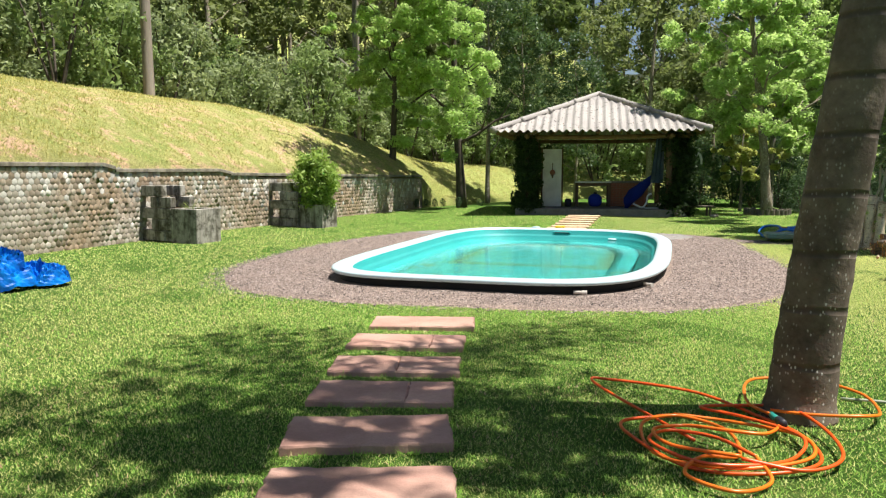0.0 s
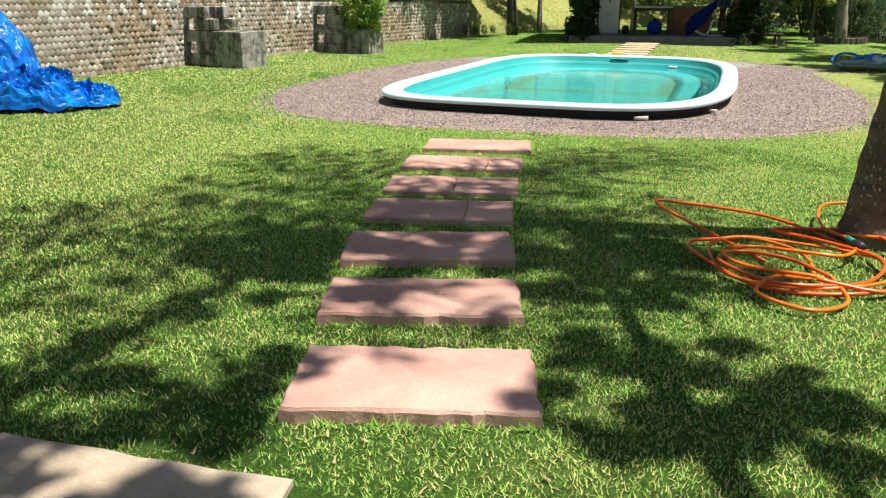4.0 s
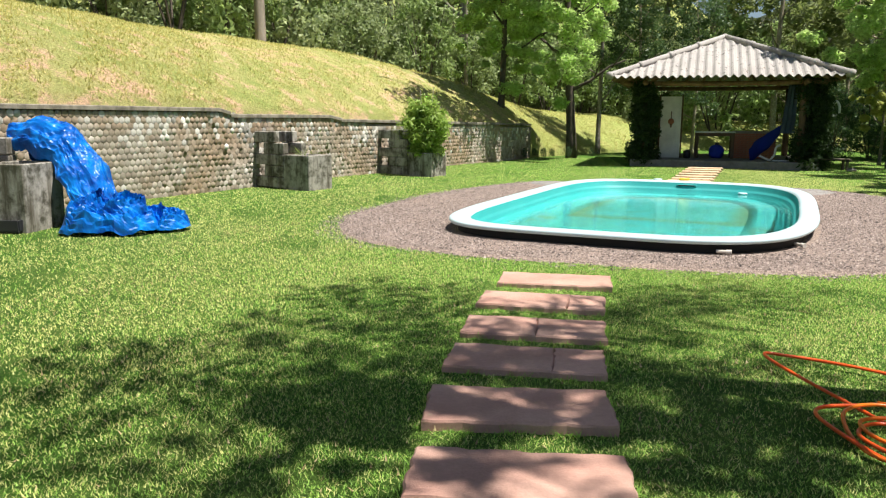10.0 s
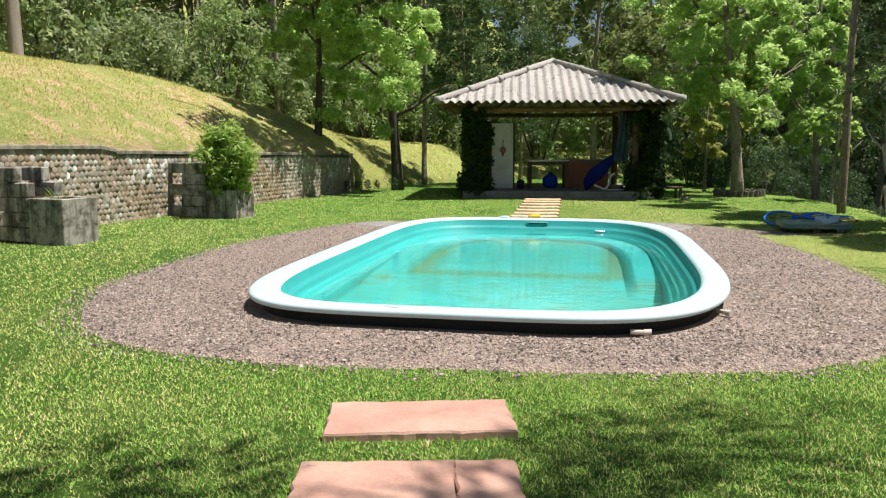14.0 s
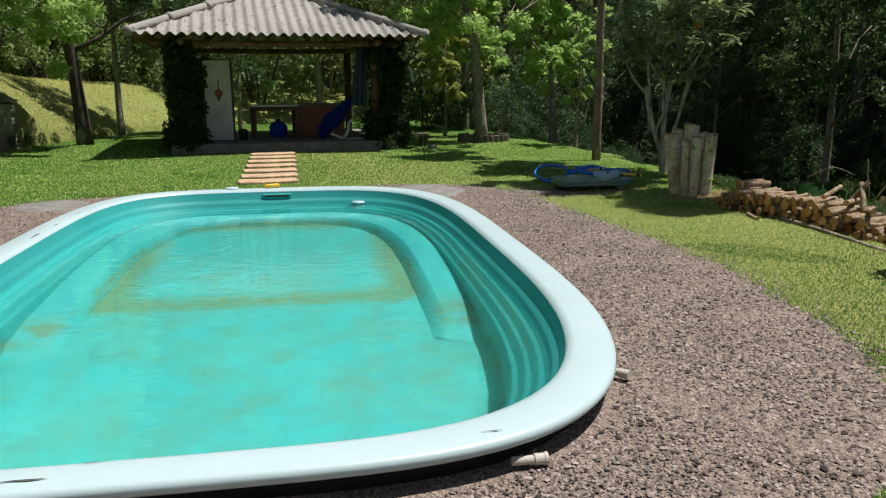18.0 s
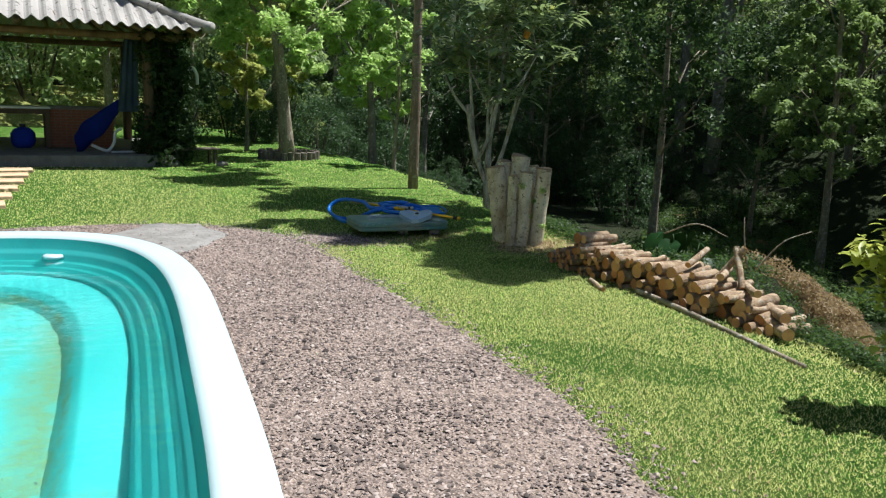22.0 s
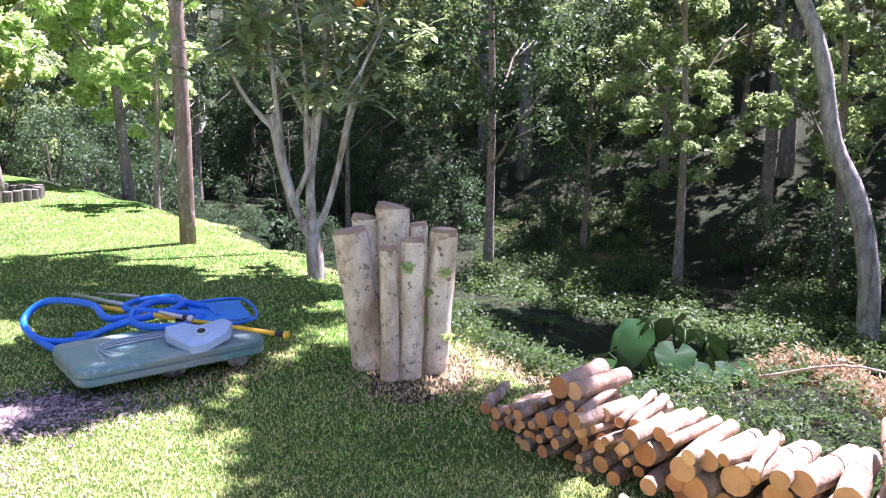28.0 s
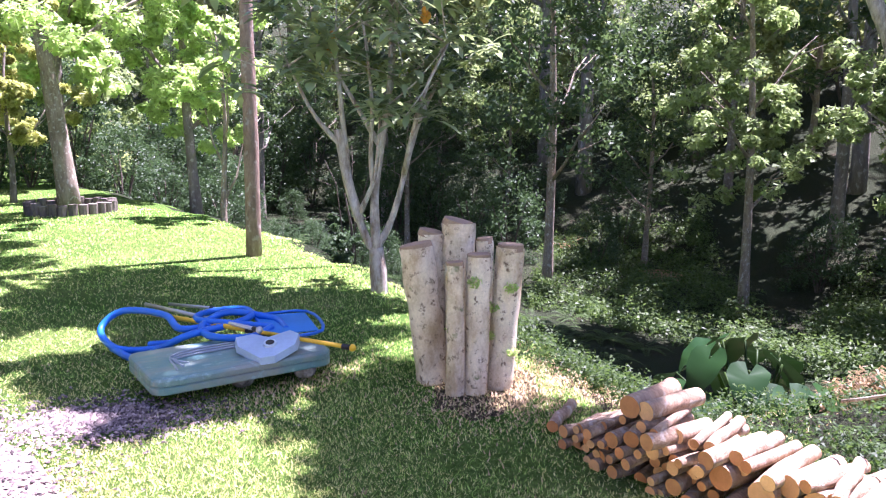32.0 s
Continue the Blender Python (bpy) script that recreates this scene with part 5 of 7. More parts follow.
for x, y, r0, label in ((-9.7, 25.7, 0.19, "thick weathered grey utility pole on the crest of the slope"), (-3.9, 36.2, 0.10, "thin grey pole at the forest edge")):
    bm = bmesh.new()
    tube(bm, smoothline([(0, 0, -0.4), (-0.03, 0, 2.5), (-0.08, 0, 8.5)], 5), list(np.linspace(r0, r0 * 0.75, 11)), 12, wob=0.05)
    ob = part("utility_pole", bm, M_POLE, smooth=True)
    ob.matrix_basis = pose(x, y, slope_at(x, y))
    tagged(ob, label, "pole")

# unseen crowns on long limbs, added to the tall tree to shade lawn and stream bank
for cx_, cy_, cz_, rx_, ry_, n_, seed in ((0.25, -4.3, 8.1, 1.6, 1.7, 3700, 63), (0.25, -6.05, 8.0, 0.95, 0.9, 1300, 64), (0.0, -6.7, 8.0, 0.75, 0.6, 1200, 65), (4.0, -5.2, 8.3, 2.3, 1.9, 4600, 67), (5.15, -3.4, 8.4, 2.2, 1.7, 3800, 68)):
    link("crown", leaf_cloud("crown", seed, [(a + cx_, b + cy_, c) for a, b, c in crown_points(seed + 1, 64, rx_, ry_, 0.8, cz_, 0.2)], [0.27] * 64, n_, 0.12, 0.5), M_LEAF[0], pt)
    bm = bmesh.new()
    tube(bm, smoothline([(0.05, 0, 7.4), (0.5 * cx_, 0.5 * cy_, 7.9), (cx_, cy_, cz_)], 4), list(np.linspace(0.06, 0.02, 9)), 6)
    part("limb", bm, M_BARK_RED, pt, smooth=True)

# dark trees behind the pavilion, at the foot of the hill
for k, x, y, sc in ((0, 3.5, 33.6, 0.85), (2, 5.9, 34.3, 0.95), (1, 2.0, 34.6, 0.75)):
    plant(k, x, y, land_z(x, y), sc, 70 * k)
# trees across the stream with sunlight put into paler leaves, and stragglers up the hill
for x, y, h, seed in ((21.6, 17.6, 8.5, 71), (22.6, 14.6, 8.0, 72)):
    broad_tree("forest_tree", "tree across the stream, its yellow-green leaves paled for sunlight", x, y, land_z(x, y), h, 0.11, 2.1, 3.0, 1.8, 4200, 0.11, M_THICKET[1], M_BARK_PALE, seed, (-0.3, 0.2), limbs=7, clumps=46)
for k, x, y in ((3, -9.2, 47.0), (4, -11.0, 54.0), (3, -13.2, 60.0), (4, -8.0, 57.0)):
    plant(k, x, y, slope_at(x, y) - 0.3, 1.2, 40 * k)


# ---- garden hose in loose coils by the palm ----
# every second coil is a lighter orange, a painted stand-in for highlights
M_HOSE_LIT = plain("highlight_orange_hose_rubber", (0.82, 0.17, 0.012), 0.32, 0, 0.2, 6, 0.05, 0.001, 0.5)
M_HOSE = plain("orange_hose_rubber", (0.76, 0.09, 0.01), 0.32, 0, 0.2, 6, 0.05, 0.001, 0.5)
M_GREENP = plain("teal_plastic", (0.02, 0.25, 0.20), 0.4)
hose = thing("garden_hose", "long orange garden hose lying in loose tangled coils on the grass", "garden hose", (1.53, 4.27, 0.0))
loops = [[(-0.10, -0.05), (-0.46, 1.00), (-0.30, 1.12), (0.2, 0.85), (0.45, 0.35), (0.50, -0.1), (0.42, -0.45), (0.10, -0.56), (-0.25, -0.45), (-0.46, -0.10), (-0.44, 0.22), (-0.10, 0.35)],
         [(-0.10, 0.35), (0.25, 0.22), (0.48, -0.12), (0.38, -0.42), (-0.05, -0.52), (-0.38, -0.30), (-0.36, 0.1), (-0.10, 0.28), (0.12, 0.05), (0.05, -0.32), (-0.18, -0.42), (-0.33, -0.62), (-0.15, -0.80), (0.08, -0.66), (0.10, -0.42)],
         [(0.10, -0.42), (0.0, -0.10), (-0.22, 0.05), (-0.40, -0.22), (-0.22, -0.50), (0.12, -0.50), (0.36, -0.34), (0.46, -0.14), (0.28, 0.22), (0.10, 0.45), (0.42, 0.52), (0.62, 0.35), (0.66, -0.05), (0.55, -0.42), (0.30, -0.55), (0.0, -0.48)],
         [(0.0, -0.48), (-0.30, -0.28), (-0.32, 0.0), (-0.1, 0.1), (0.1, -0.1), (0.3, -0.1), (0.48, 0.18), (0.44, 0.55), (0.62, 0.95), (1.05, 0.98), (1.25, 0.70), (1.18, 0.35), (1.0, 0.16), (0.72, 0.22), (0.5, 0.35)]]
for k, q in enumerate(loops):
    bm = bmesh.new()
    pts = smoothline([(x, y, 0.022 + 0.012 * ((j * 3 + k) % 4) + 0.012 * k) for j, (x, y) in enumerate(q)], 9)
    tube(bm, pts, 0.0103, 8)
    part("coil", bm, M_HOSE if k % 2 == 0 else M_HOSE_LIT, hose, smooth=True)
bm = bmesh.new()
tube(bm, [(0.50, 0.35, 0.05), (0.46, 0.20, 0.075), (0.45, 0.13, 0.085)], [0.016, 0.02, 0.018], 12)
part("connector", bm, M_GREENP, hose, "teal plastic hose connector", True)
bm = bmesh.new()
tube(bm, [(0.45, 0.12, 0.085), (0.445, 0.05, 0.088), (0.444, 0.03, 0.088)], [0.024, 0.026, 0.022], 14)
part("nozzle", bm, M_DARK, hose, "black threaded coupling", True)
bm = bmesh.new()
tube(bm, smoothline([(1.15, 0.75, 0.02), (1.45, 0.60, 0.03), (1.9, 0.25, 0.02), (2.4, 0.1, 0.02)], 6), 0.010, 8)
part("supply_hose", bm, plain("pale_green_hose", (0.35, 0.38, 0.28), 0.5), hose, "pale worn supply hose", True)


# ---- blue tarpaulin thrown over the planter by the wall ----
def tarp_material():
    a = Mat("blue_tarpaulin", 0.36, 0, 0.28)
    n1, n2 = a.noise(3.0, 6, 0.65), a.noise(7, 6, 0.7)
    c = a.mix(a.range(n1, 0.35, 0.65), (0.001, 0.05, 0.30), (0.003, 0.20, 0.66))
    crease = a.voronoi(4.0, "Distance", "F1", (1, 1.8, 1))
    a.colour(a.vary(c, n1, 0.3)).bump(a.math("ADD", crease, a.math("MULTIPLY", a.noise(13, 4, 0.6, (1, 2.2, 1)), 0.5)), 0.16, 0.03)
    return a.m


M_TARP = tarp_material()


def crumpled(n, m, shape, amp, seed):
    """A crumpled sheet: shape(u, v) gives its rough form, creased by ridged noise."""
    bm = bmesh.new()
    grid = []
    for i in range(n + 1):
        row = []
        for j in range(m + 1):
            p = Vector(shape(i / n, j / m))
            q = p * 3.2 + Vector((seed, 0, 0))
            d = Vector((noise.noise(q), noise.noise(q + Vector((7, 3, 1))), noise.noise(q + Vector((2, 9, 4)))))
            e = Vector((abs(noise.noise(p * 3.5 + Vector((seed, 5, 5)))), abs(noise.noise(p * 4.5 + Vector((1, seed, 2)))), abs(noise.noise(p * 4.5 + Vector((4, 1, seed))))))
            w = min(1.0, 5 * min(p.z, 0.2) + 0.25)
            # long creases that run with the cloth, and short ones across
            k1 = 0.5 - abs(noise.noise((i / n * 2.2 + seed, j / m * 9.0, seed)))
            k2 = 0.5 - abs(noise.noise((i / n * 5.0, j / m * 9.0 + seed, 3.0 + seed)))
            k3 = 0.5 - abs(noise.noise((i / n * 13.0 + j / m * 6.0, j / m * 19.0 - i / n * 4.0, 8.0 + seed)))
            c = Vector((0.3, -0.35, 0.9)) * (k1 * amp * 0.9 + k2 * amp * 0.6 + k3 * amp * 0.75)
            row.append(bm.verts.new(p + (d * amp * 0.8 + e * amp * 0.35 + c) * w))
        grid.append(row)
    for i in range(n):
        for j in range(m):
            bm.faces.new((grid[i][j], grid[i + 1][j], grid[i + 1][j + 1], grid[i][j + 1]))
    return bm


tarp = thing("tarpaulin", "crumpled shiny blue plastic tarpaulin slumped over the planter", "tarpaulin")


def drape(u, v):
    """From the planter's top down to the lawn: u along the slope, v across."""
    path_x = np.interp(u, [0, 0.2, 0.45, 0.75, 1.0], [-7.7, -7.3, -6.9, -6.55, -6.3])
    path_y = np.interp(u, [0, 0.2, 0.45, 0.75, 1.0], [10.55, 10.55, 10.5, 10.35, 10.2])
    top = np.interp(u, [0, 0.2, 0.45, 0.75, 1.0], [1.36, 1.42, 1.30, 0.84, 0.22])
    a = math.pi * (v - 0.5) * 1.15
    half = np.interp(u, [0, 0.3, 1.0], [0.26, 0.40, 0.42])
    drop = np.interp(u, [0, 0.3, 0.6, 1.0], [0.45, 0.62, 0.60, 0.12]) * (0.62 if v < 0.5 else 1.0)
    return (path_x + 0.25 * math.cos(a) * u, path_y + half * math.sin(a), max(0.03, top - drop * (1 - math.cos(a))))


part("fold", crumpled(96, 72, drape, 0.075, 1.0), M_TARP, tarp)


def heap(cx, cy, rx, ry, h):
    def f(u, v):
        a, r = 2 * math.pi * v, u
        return (cx + rx * r * math.cos(a), cy + ry * r * math.sin(a), 0.02 + h * (1 - r ** 2.2))
    return f


for cx, cy, rx, ry, h, seed in ((-6.12, 9.72, 0.38, 0.40, 0.36, 3.0), (-5.72, 9.82, 0.42, 0.42, 0.34, 4.0), (-5.36, 10.12, 0.36, 0.30, 0.24, 5.0)):
    bm = crumpled(30, 64, heap(cx, cy, rx, ry, h), 0.15, seed)
    bmesh.ops.remove_doubles(bm, verts=bm.verts, dist=0.001)
    part("fold", bm, M_TARP, tarp)
# small dark crate with bottles beside the planter
crate = thing("plastic_tray", "dark plastic tray holding a pale green bottle on the grass", "tray", (-7.2, 9.55, 0), 5)
bm = bmesh.new()
box(bm, (0.5, 0.3, 0.03), pose(0, 0, 0.03), 0.008)
part("base", bm, M_DARK, crate)
for x, y, sx, sy in ((0, -0.15, 0.5, 0.02), (0, 0.15, 0.5, 0.02), (-0.25, 0, 0.02, 0.28), (0.25, 0, 0.02, 0.28)):
    bm = bmesh.new()
    box(bm, (sx, sy, 0.14), pose(x, y, 0.115), 0.004)
    part("side", bm, M_DARK, crate)
ob = thing("plastic_bottle", "pale green plastic bottle lying in the tray", "bottle", (-7.15, 9.55, 0.11), 15)
bm = bmesh.new()
tube(bm, [(-0.17, 0, 0), (-0.16, 0, 0), (0.08, 0, 0), (0.13, 0, 0), (0.19, 0, 0)], [0.03, 0.045, 0.045, 0.02, 0.018], 12)
part("body", bm, plain("pale_green_plastic", (0.45, 0.65, 0.5), 0.35), ob, smooth=True)

# ---- pool gear on a fibreglass slab ----
def slab_material():
    a = Mat("weathered_blue_grey_fibreglass", 0.42, 0, 0.4)
    n1, n2, n3 = a.noise(3.0, 5, 0.6, (1, 3.5, 1)), a.noise(9, 5, 0.7), a.noise(50, 3)
    c = a.mix(a.range(n1, 0.40, 0.62), (0.115, 0.25, 0.235), (0.24, 0.28, 0.235))
    c = a.mix(a.range(n2, 0.56, 0.68), c, (0.28, 0.42, 0.41))
    a.colour(a.vary(c, n3, 0.15)).bump(n2, 0.2, 0.006)
    return a.m


M_GEL = slab_material()
M_GEL2 = plain("pale_fibreglass_streak", (0.42, 0.48, 0.50), 0.5, 0, 0.3, 6)
sl = thing("fibreglass_slab", "weathered blue-grey fibreglass lid lying on the lawn", "pool lid", (7.545, 16.425, 0.0), -16)


def rounded_slab(hx, hy, r, profile):
    """A slab with round corners; profile: (inset, height) from the under side up."""
    bm = bmesh.new()
    rings = []
    for inset, z in profile:
        ring = []
        for cx_, cy_, a0 in ((1, 1, 0), (-1, 1, 90), (-1, -1, 180), (1, -1, 270)):
            for j in range(6):
                w = radians(a0 + 18 * j)
                q = max(0.01, r - inset)
                ring.append(bm.verts.new((cx_ * (hx - r) + q * math.cos(w), cy_ * (hy - r) + q * math.sin(w), z)))
        rings.append(ring)
    for r0, r1 in zip(rings, rings[1:]):
        for k in range(24):
            bm.faces.new((r0[k], r0[(k + 1) % 24], r1[(k + 1) % 24], r1[k]))
    bm.faces.new(rings[0][::-1])
    bm.faces.new(rings[-1])
    return bm


part("top", rounded_slab(0.575, 0.33, 0.09, ((0.01, 0.128), (0, 0.132), (0, 0.160), (0.008, 0.172), (0.03, 0.178))), M_GEL, sl)
part("lip", rounded_slab(0.575, 0.33, 0.09, ((0.03, 0.070), (0.006, 0.078), (0, 0.088), (0, 0.118), (0.012, 0.127))), M_GEL, sl)
for k in range(3):
    bm = bmesh.new()
    tube(bm, smoothline([(-0.40 + 0.05 * k, -0.20 + 0.05 * k, 0.178), (-0.34, 0.10 - 0.04 * k, 0.184), (0.0, 0.16 - 0.05 * k, 0.186), (0.35 - 0.06 * k, 0.12 - 0.05 * k, 0.185)], 6), 0.007, 6)
    part("moulding", bm, M_GEL2, sl, smooth=True)
for x, y in ((-0.45, 0.25), (0.45, 0.25), (0.0, -0.2), (0.4, -0.25)):
    bm = bmesh.new()
    bmesh.ops.create_icosphere(bm, subdivisions=2, radius=0.06, matrix=Matrix.Translation((x, y, 0.05)) @ Matrix.Diagonal((1.3, 1, 0.95, 1)))
    part("prop_stone", bm, M_CONC, sl)
M_VHOSE = Mat("blue_ribbed_hose", 0.4, 0, 0.5)
M_VHOSE.colour(M_VHOSE.vary((0.012, 0.155, 0.60), M_VHOSE.noise(5, 4), 0.25)).bump(M_VHOSE.noise(60, 2), 0.3, 0.004)
vh = thing("vacuum_hose", "thick bright blue pool vacuum hose coiled on the slab", "hose", (7.6, 16.9, 0.0))
coils = [[(-0.12, 0.42, 0.06), (-0.02, 0.30, 0.07), (-0.15, 0.33, 0.05), (-0.30, 0.55, 0.05), (-0.25, 0.85, 0.12), (-0.10, 0.80, 0.24), (0.0, 0.40, 0.26), (-0.05, 0.1, 0.22), (0.2, -0.05, 0.24)],
         [(-0.30, 0.60, 0.04), (-0.30, 0.25, 0.04), (-0.12, -0.05, 0.21), (0.15, -0.12, 0.24), (0.38, -0.1, 0.26), (0.48, 0.12, 0.26), (0.30, 0.30, 0.24), (0.1, 0.15, 0.25), (0.16, -0.12, 0.26), (0.35, -0.38, 0.24)],
         [(0.35, -0.38, 0.24), (0.15, -0.42, 0.22), (-0.02, -0.22, 0.22), (0.05, 0.0, 0.24), (0.3, 0.05, 0.28), (0.5, -0.2, 0.24), (0.42, -0.45, 0.22)]]
for q in coils:
    bm = bmesh.new()
    pts = smoothline(q, 16)
    tube(bm, pts, [0.024 + 0.0025 * (j % 2) for j in range(len(pts))], 10)
    part("coil", bm, M_VHOSE.m, vh, smooth=True)


def pole_thing(name, label, a, b, r, mat, tip_mat=None):
    ob = thing(name, label, "pole")
    a, b = Vector(a), Vector(b)
    for f0, f1, k in ((0.0, 0.55, 1.0), (0.545, 0.97, 0.85)):
        bm = bmesh.new()
        tube(bm, [a.lerp(b, f0), a.lerp(b, f1)], r * k, 12)
        part("tube", bm, mat, ob, smooth=True)
    bm = bmesh.new()
    tube(bm, [a.lerp(b, 0.53), a.lerp(b, 0.57)], r * 1.25, 12)
    part("collar", bm, M_DARK, ob)
    bm = bmesh.new()
    tube(bm, [a.lerp(b, 0.95), a.lerp(b, 0.98)], r * 1.05, 12)
    part("band", bm, M_DARK, ob)
    bm = bmesh.new()
    tube(bm, [a.lerp(b, 0.985), a.lerp(b, 0.99), a.lerp(b, 1.0)], [r * 1.4, r * 1.5, r * 0.9], 12)
    part("end_cap", bm, tip_mat or mat, ob, smooth=True)
    return ob


M_YEL = plain("yellow_pole", (0.78, 0.47, 0.02), 0.4)
M_ALU = plain("dull_aluminium", (0.48, 0.50, 0.50), 0.4, 0.6)
pole_thing("telescopic_pole", "yellow telescopic pool pole with black bands lying across the slab", (7.58, 17.55, 0.24), (7.95, 15.70, 0.25), 0.017, M_YEL)
pole_thing("telescopic_pole", "grey aluminium pool pole resting on the hose", (8.02, 18.30, 0.10), (7.69, 16.30, 0.31), 0.016, M_ALU)
pole_thing("telescopic_pole", "thin grey aluminium pole lying on the grass", (8.18, 18.2, 0.09), (8.05, 16.85, 0.27), 0.013, M_ALU)
vac = thing("pool_cleaner", "pale blue triangular pool cleaner plate lying on the slab", "pool cleaner", (7.67, 16.2, 0.235), -20)
vac.matrix_basis = vac.matrix_basis @ pose(0, 0, 0, 14, -8, 0) @ Matrix.Scale(1.15, 4)
bm = bmesh.new()
vs = []
for x, y in ((-0.17, 0.04), (-0.15, 0.14), (-0.05, 0.13), (0.02, 0.05), (0.16, 0.06), (0.19, 0.0), (0.13, -0.10), (-0.02, -0.16), (-0.10, -0.14)):
    vs.append((x, y))
lo, hi = [bm.verts.new((x, y, -0.018)) for x, y in vs], [bm.verts.new((x * 0.94, y * 0.94, 0.022)) for x, y in vs]
for k in range(len(vs)):
    q = (k + 1) % len(vs)
    bm.faces.new((lo[k], lo[q], hi[q], hi[k]))
bm.faces.new(lo[::-1])
bm.faces.new(hi)
part("plate", bm, plain("pale_blue_plastic", (0.36, 0.48, 0.60), 0.4), vac)
bm = bmesh.new()
tube(bm, [(0.0, -0.03, 0.02), (0.0, -0.03, 0.035)], 0.036, 16)
part("collar", bm, M_RIM, vac)
bm = bmesh.new()
tube(bm, [(0.0, -0.03, 0.033), (0.0, -0.03, 0.038)], 0.024, 16)
part("hose_port", bm, M_DARK, vac)
net = thing("leaf_net", "blue plastic leaf skimmer net lying on the slab", "pool net", (8.10, 16.55, 0.235), -30)
bm = bmesh.new()
tube(bm, smoothline([(-0.2, 0.28, 0), (0.2, 0.28, 0), (0.2, -0.28, 0), (-0.12, -0.30, 0), (-0.2, 0.28, 0)], 4), 0.012, 7)
part("frame", bm, M_VHOSE.m, net, smooth=True)
bm = bmesh.new()
box(bm, (0.36, 0.52, 0.006), pose(0, 0, -0.004))
part("mesh", bm, plain("blue_netting", (0.02, 0.20, 0.55), 0.6), net)


# ---- stump of a many-stemmed tree ----
def cut_material():
    a = Mat("sawn_wood_end", 0.85, 0, 0.2)
    n = a.noise(30, 5, 0.7)
    g = a.n.new("ShaderNodeTexWave")
    g.wave_type, g.rings_direction = "RINGS", "Z"
    g.inputs["Scale"].default_value, g.inputs["Distortion"].default_value = 14, 3
    a.put(a.co, g.inputs[0])
    c = a.mix(a.rand(), (0.46, 0.19, 0.07), (0.68, 0.40, 0.19))
    c = a.vary(a.vary(c, g.outputs["Fac"], 0.12), n, 0.3)
    a.colour(c).bump(n, 0.3, 0.004)
    return a.m


M_CUT = cut_material()
M_CUT_OLD = plain("weathered_sawn_wood", (0.34, 0.24, 0.15), 0.9, 0, 0.35, 12, 0.4, 0.006)


def stump_material():
    a = Mat("peeling_pale_bark", 0.9, 0, 0.2)
    n1, n2, n3 = a.noise(5, 6, 0.7, (1, 1, 0.6)), a.noise(19, 5, 0.7), a.noise(60, 4)
    c = a.mix(a.range(n1, 0.36, 0.58), (0.46, 0.35, 0.21), (0.78, 0.69, 0.50))
    c = a.mix(a.range(n2, 0.56, 0.66), c, (0.17, 0.12, 0.075))
    c = a.mix(a.math("MULTIPLY", a.range(a.noise(7, 4, 0.7), 0.62, 0.70), 0.8), c, (0.12, 0.16, 0.05))
    a.colour(a.vary(c, n3, 0.25)).bump(a.math("ADD", n1, n3), 0.6, 0.012)
    return a.m


M_STUMP = stump_material()
st = thing("tree_stump", "cluster of sawn-off pale tree stems, mossy and peeling", "tree stump", (8.5, 15.25, 0))
for bx, by, tx, ty, h, r0 in ((8.40, 15.42, 8.33, 15.53, 0.87, 0.105), (8.52, 15.48, 8.52, 15.56, 0.93, 0.09), (8.56, 15.36, 8.63, 15.42, 1.0, 0.11), (8.27, 15.15, 8.29, 15.18, 0.80, 0.055), (8.37, 15.08, 8.44, 15.11, 0.84, 0.075), (8.55, 15.03, 8.62, 15.0, 0.89, 0.085), (8.70, 15.24, 8.73, 15.28, 0.89, 0.055)):
    b, t = Vector((bx - 8.5, by - 15.25, -0.1)), Vector((tx - 8.5, ty - 15.25, h))
    pts = [b, b.lerp(t, 0.12), b.lerp(t, 0.35) + Vector((0.01, 0, 0)), b.lerp(t, 0.7), t]
    bm = bmesh.new()
    line = smoothline(pts, 4)
    tube(bm, line, list(np.interp(np.linspace(0, 1, len(line)), [0, 0.15, 0.6, 1], [r0 * 1.35, r0 * 1.05, r0, r0 * 1.04])), 16, caps=False, wob=0.16)
    s = part("stem", bm, M_STUMP, st, smooth=True)
    bm = bmesh.new()
    tilt = random.uniform(-14, 14)
    bmesh.ops.create_cone(bm, cap_ends=True, segments=16, radius1=r0 * 1.02, radius2=r0 * 0.96, depth=0.04, matrix=Matrix.Translation(t) @ pose(0, 0, 0, tilt, tilt * 0.6))
    part("sawn_top", bm, M_CUT_OLD, s)
for x, y, z in ((-0.10, 0.06, 0.62), (0.04, -0.16, 0.52), (0.02, -0.15, 0.34), (-0.12, -0.13, 0.70), (0.10, -0.26, 0.24), (-0.20, -0.02, 0.40), (0.05, -0.28, 0.66)):
    link("moss_tuft", leaf_cloud("moss_tuft", int(100 * z), [(x - 0.03, y - 0.05, z)], [0.045], 38, 0.022, 0.3), M_LEAF_BRIGHT, st)
dirt = ground_material("bare_earth_litter", (0.09, 0.075, 0.04), (0.15, 0.122, 0.07), (0.065, 0.054, 0.03), 0.5, 0.6)


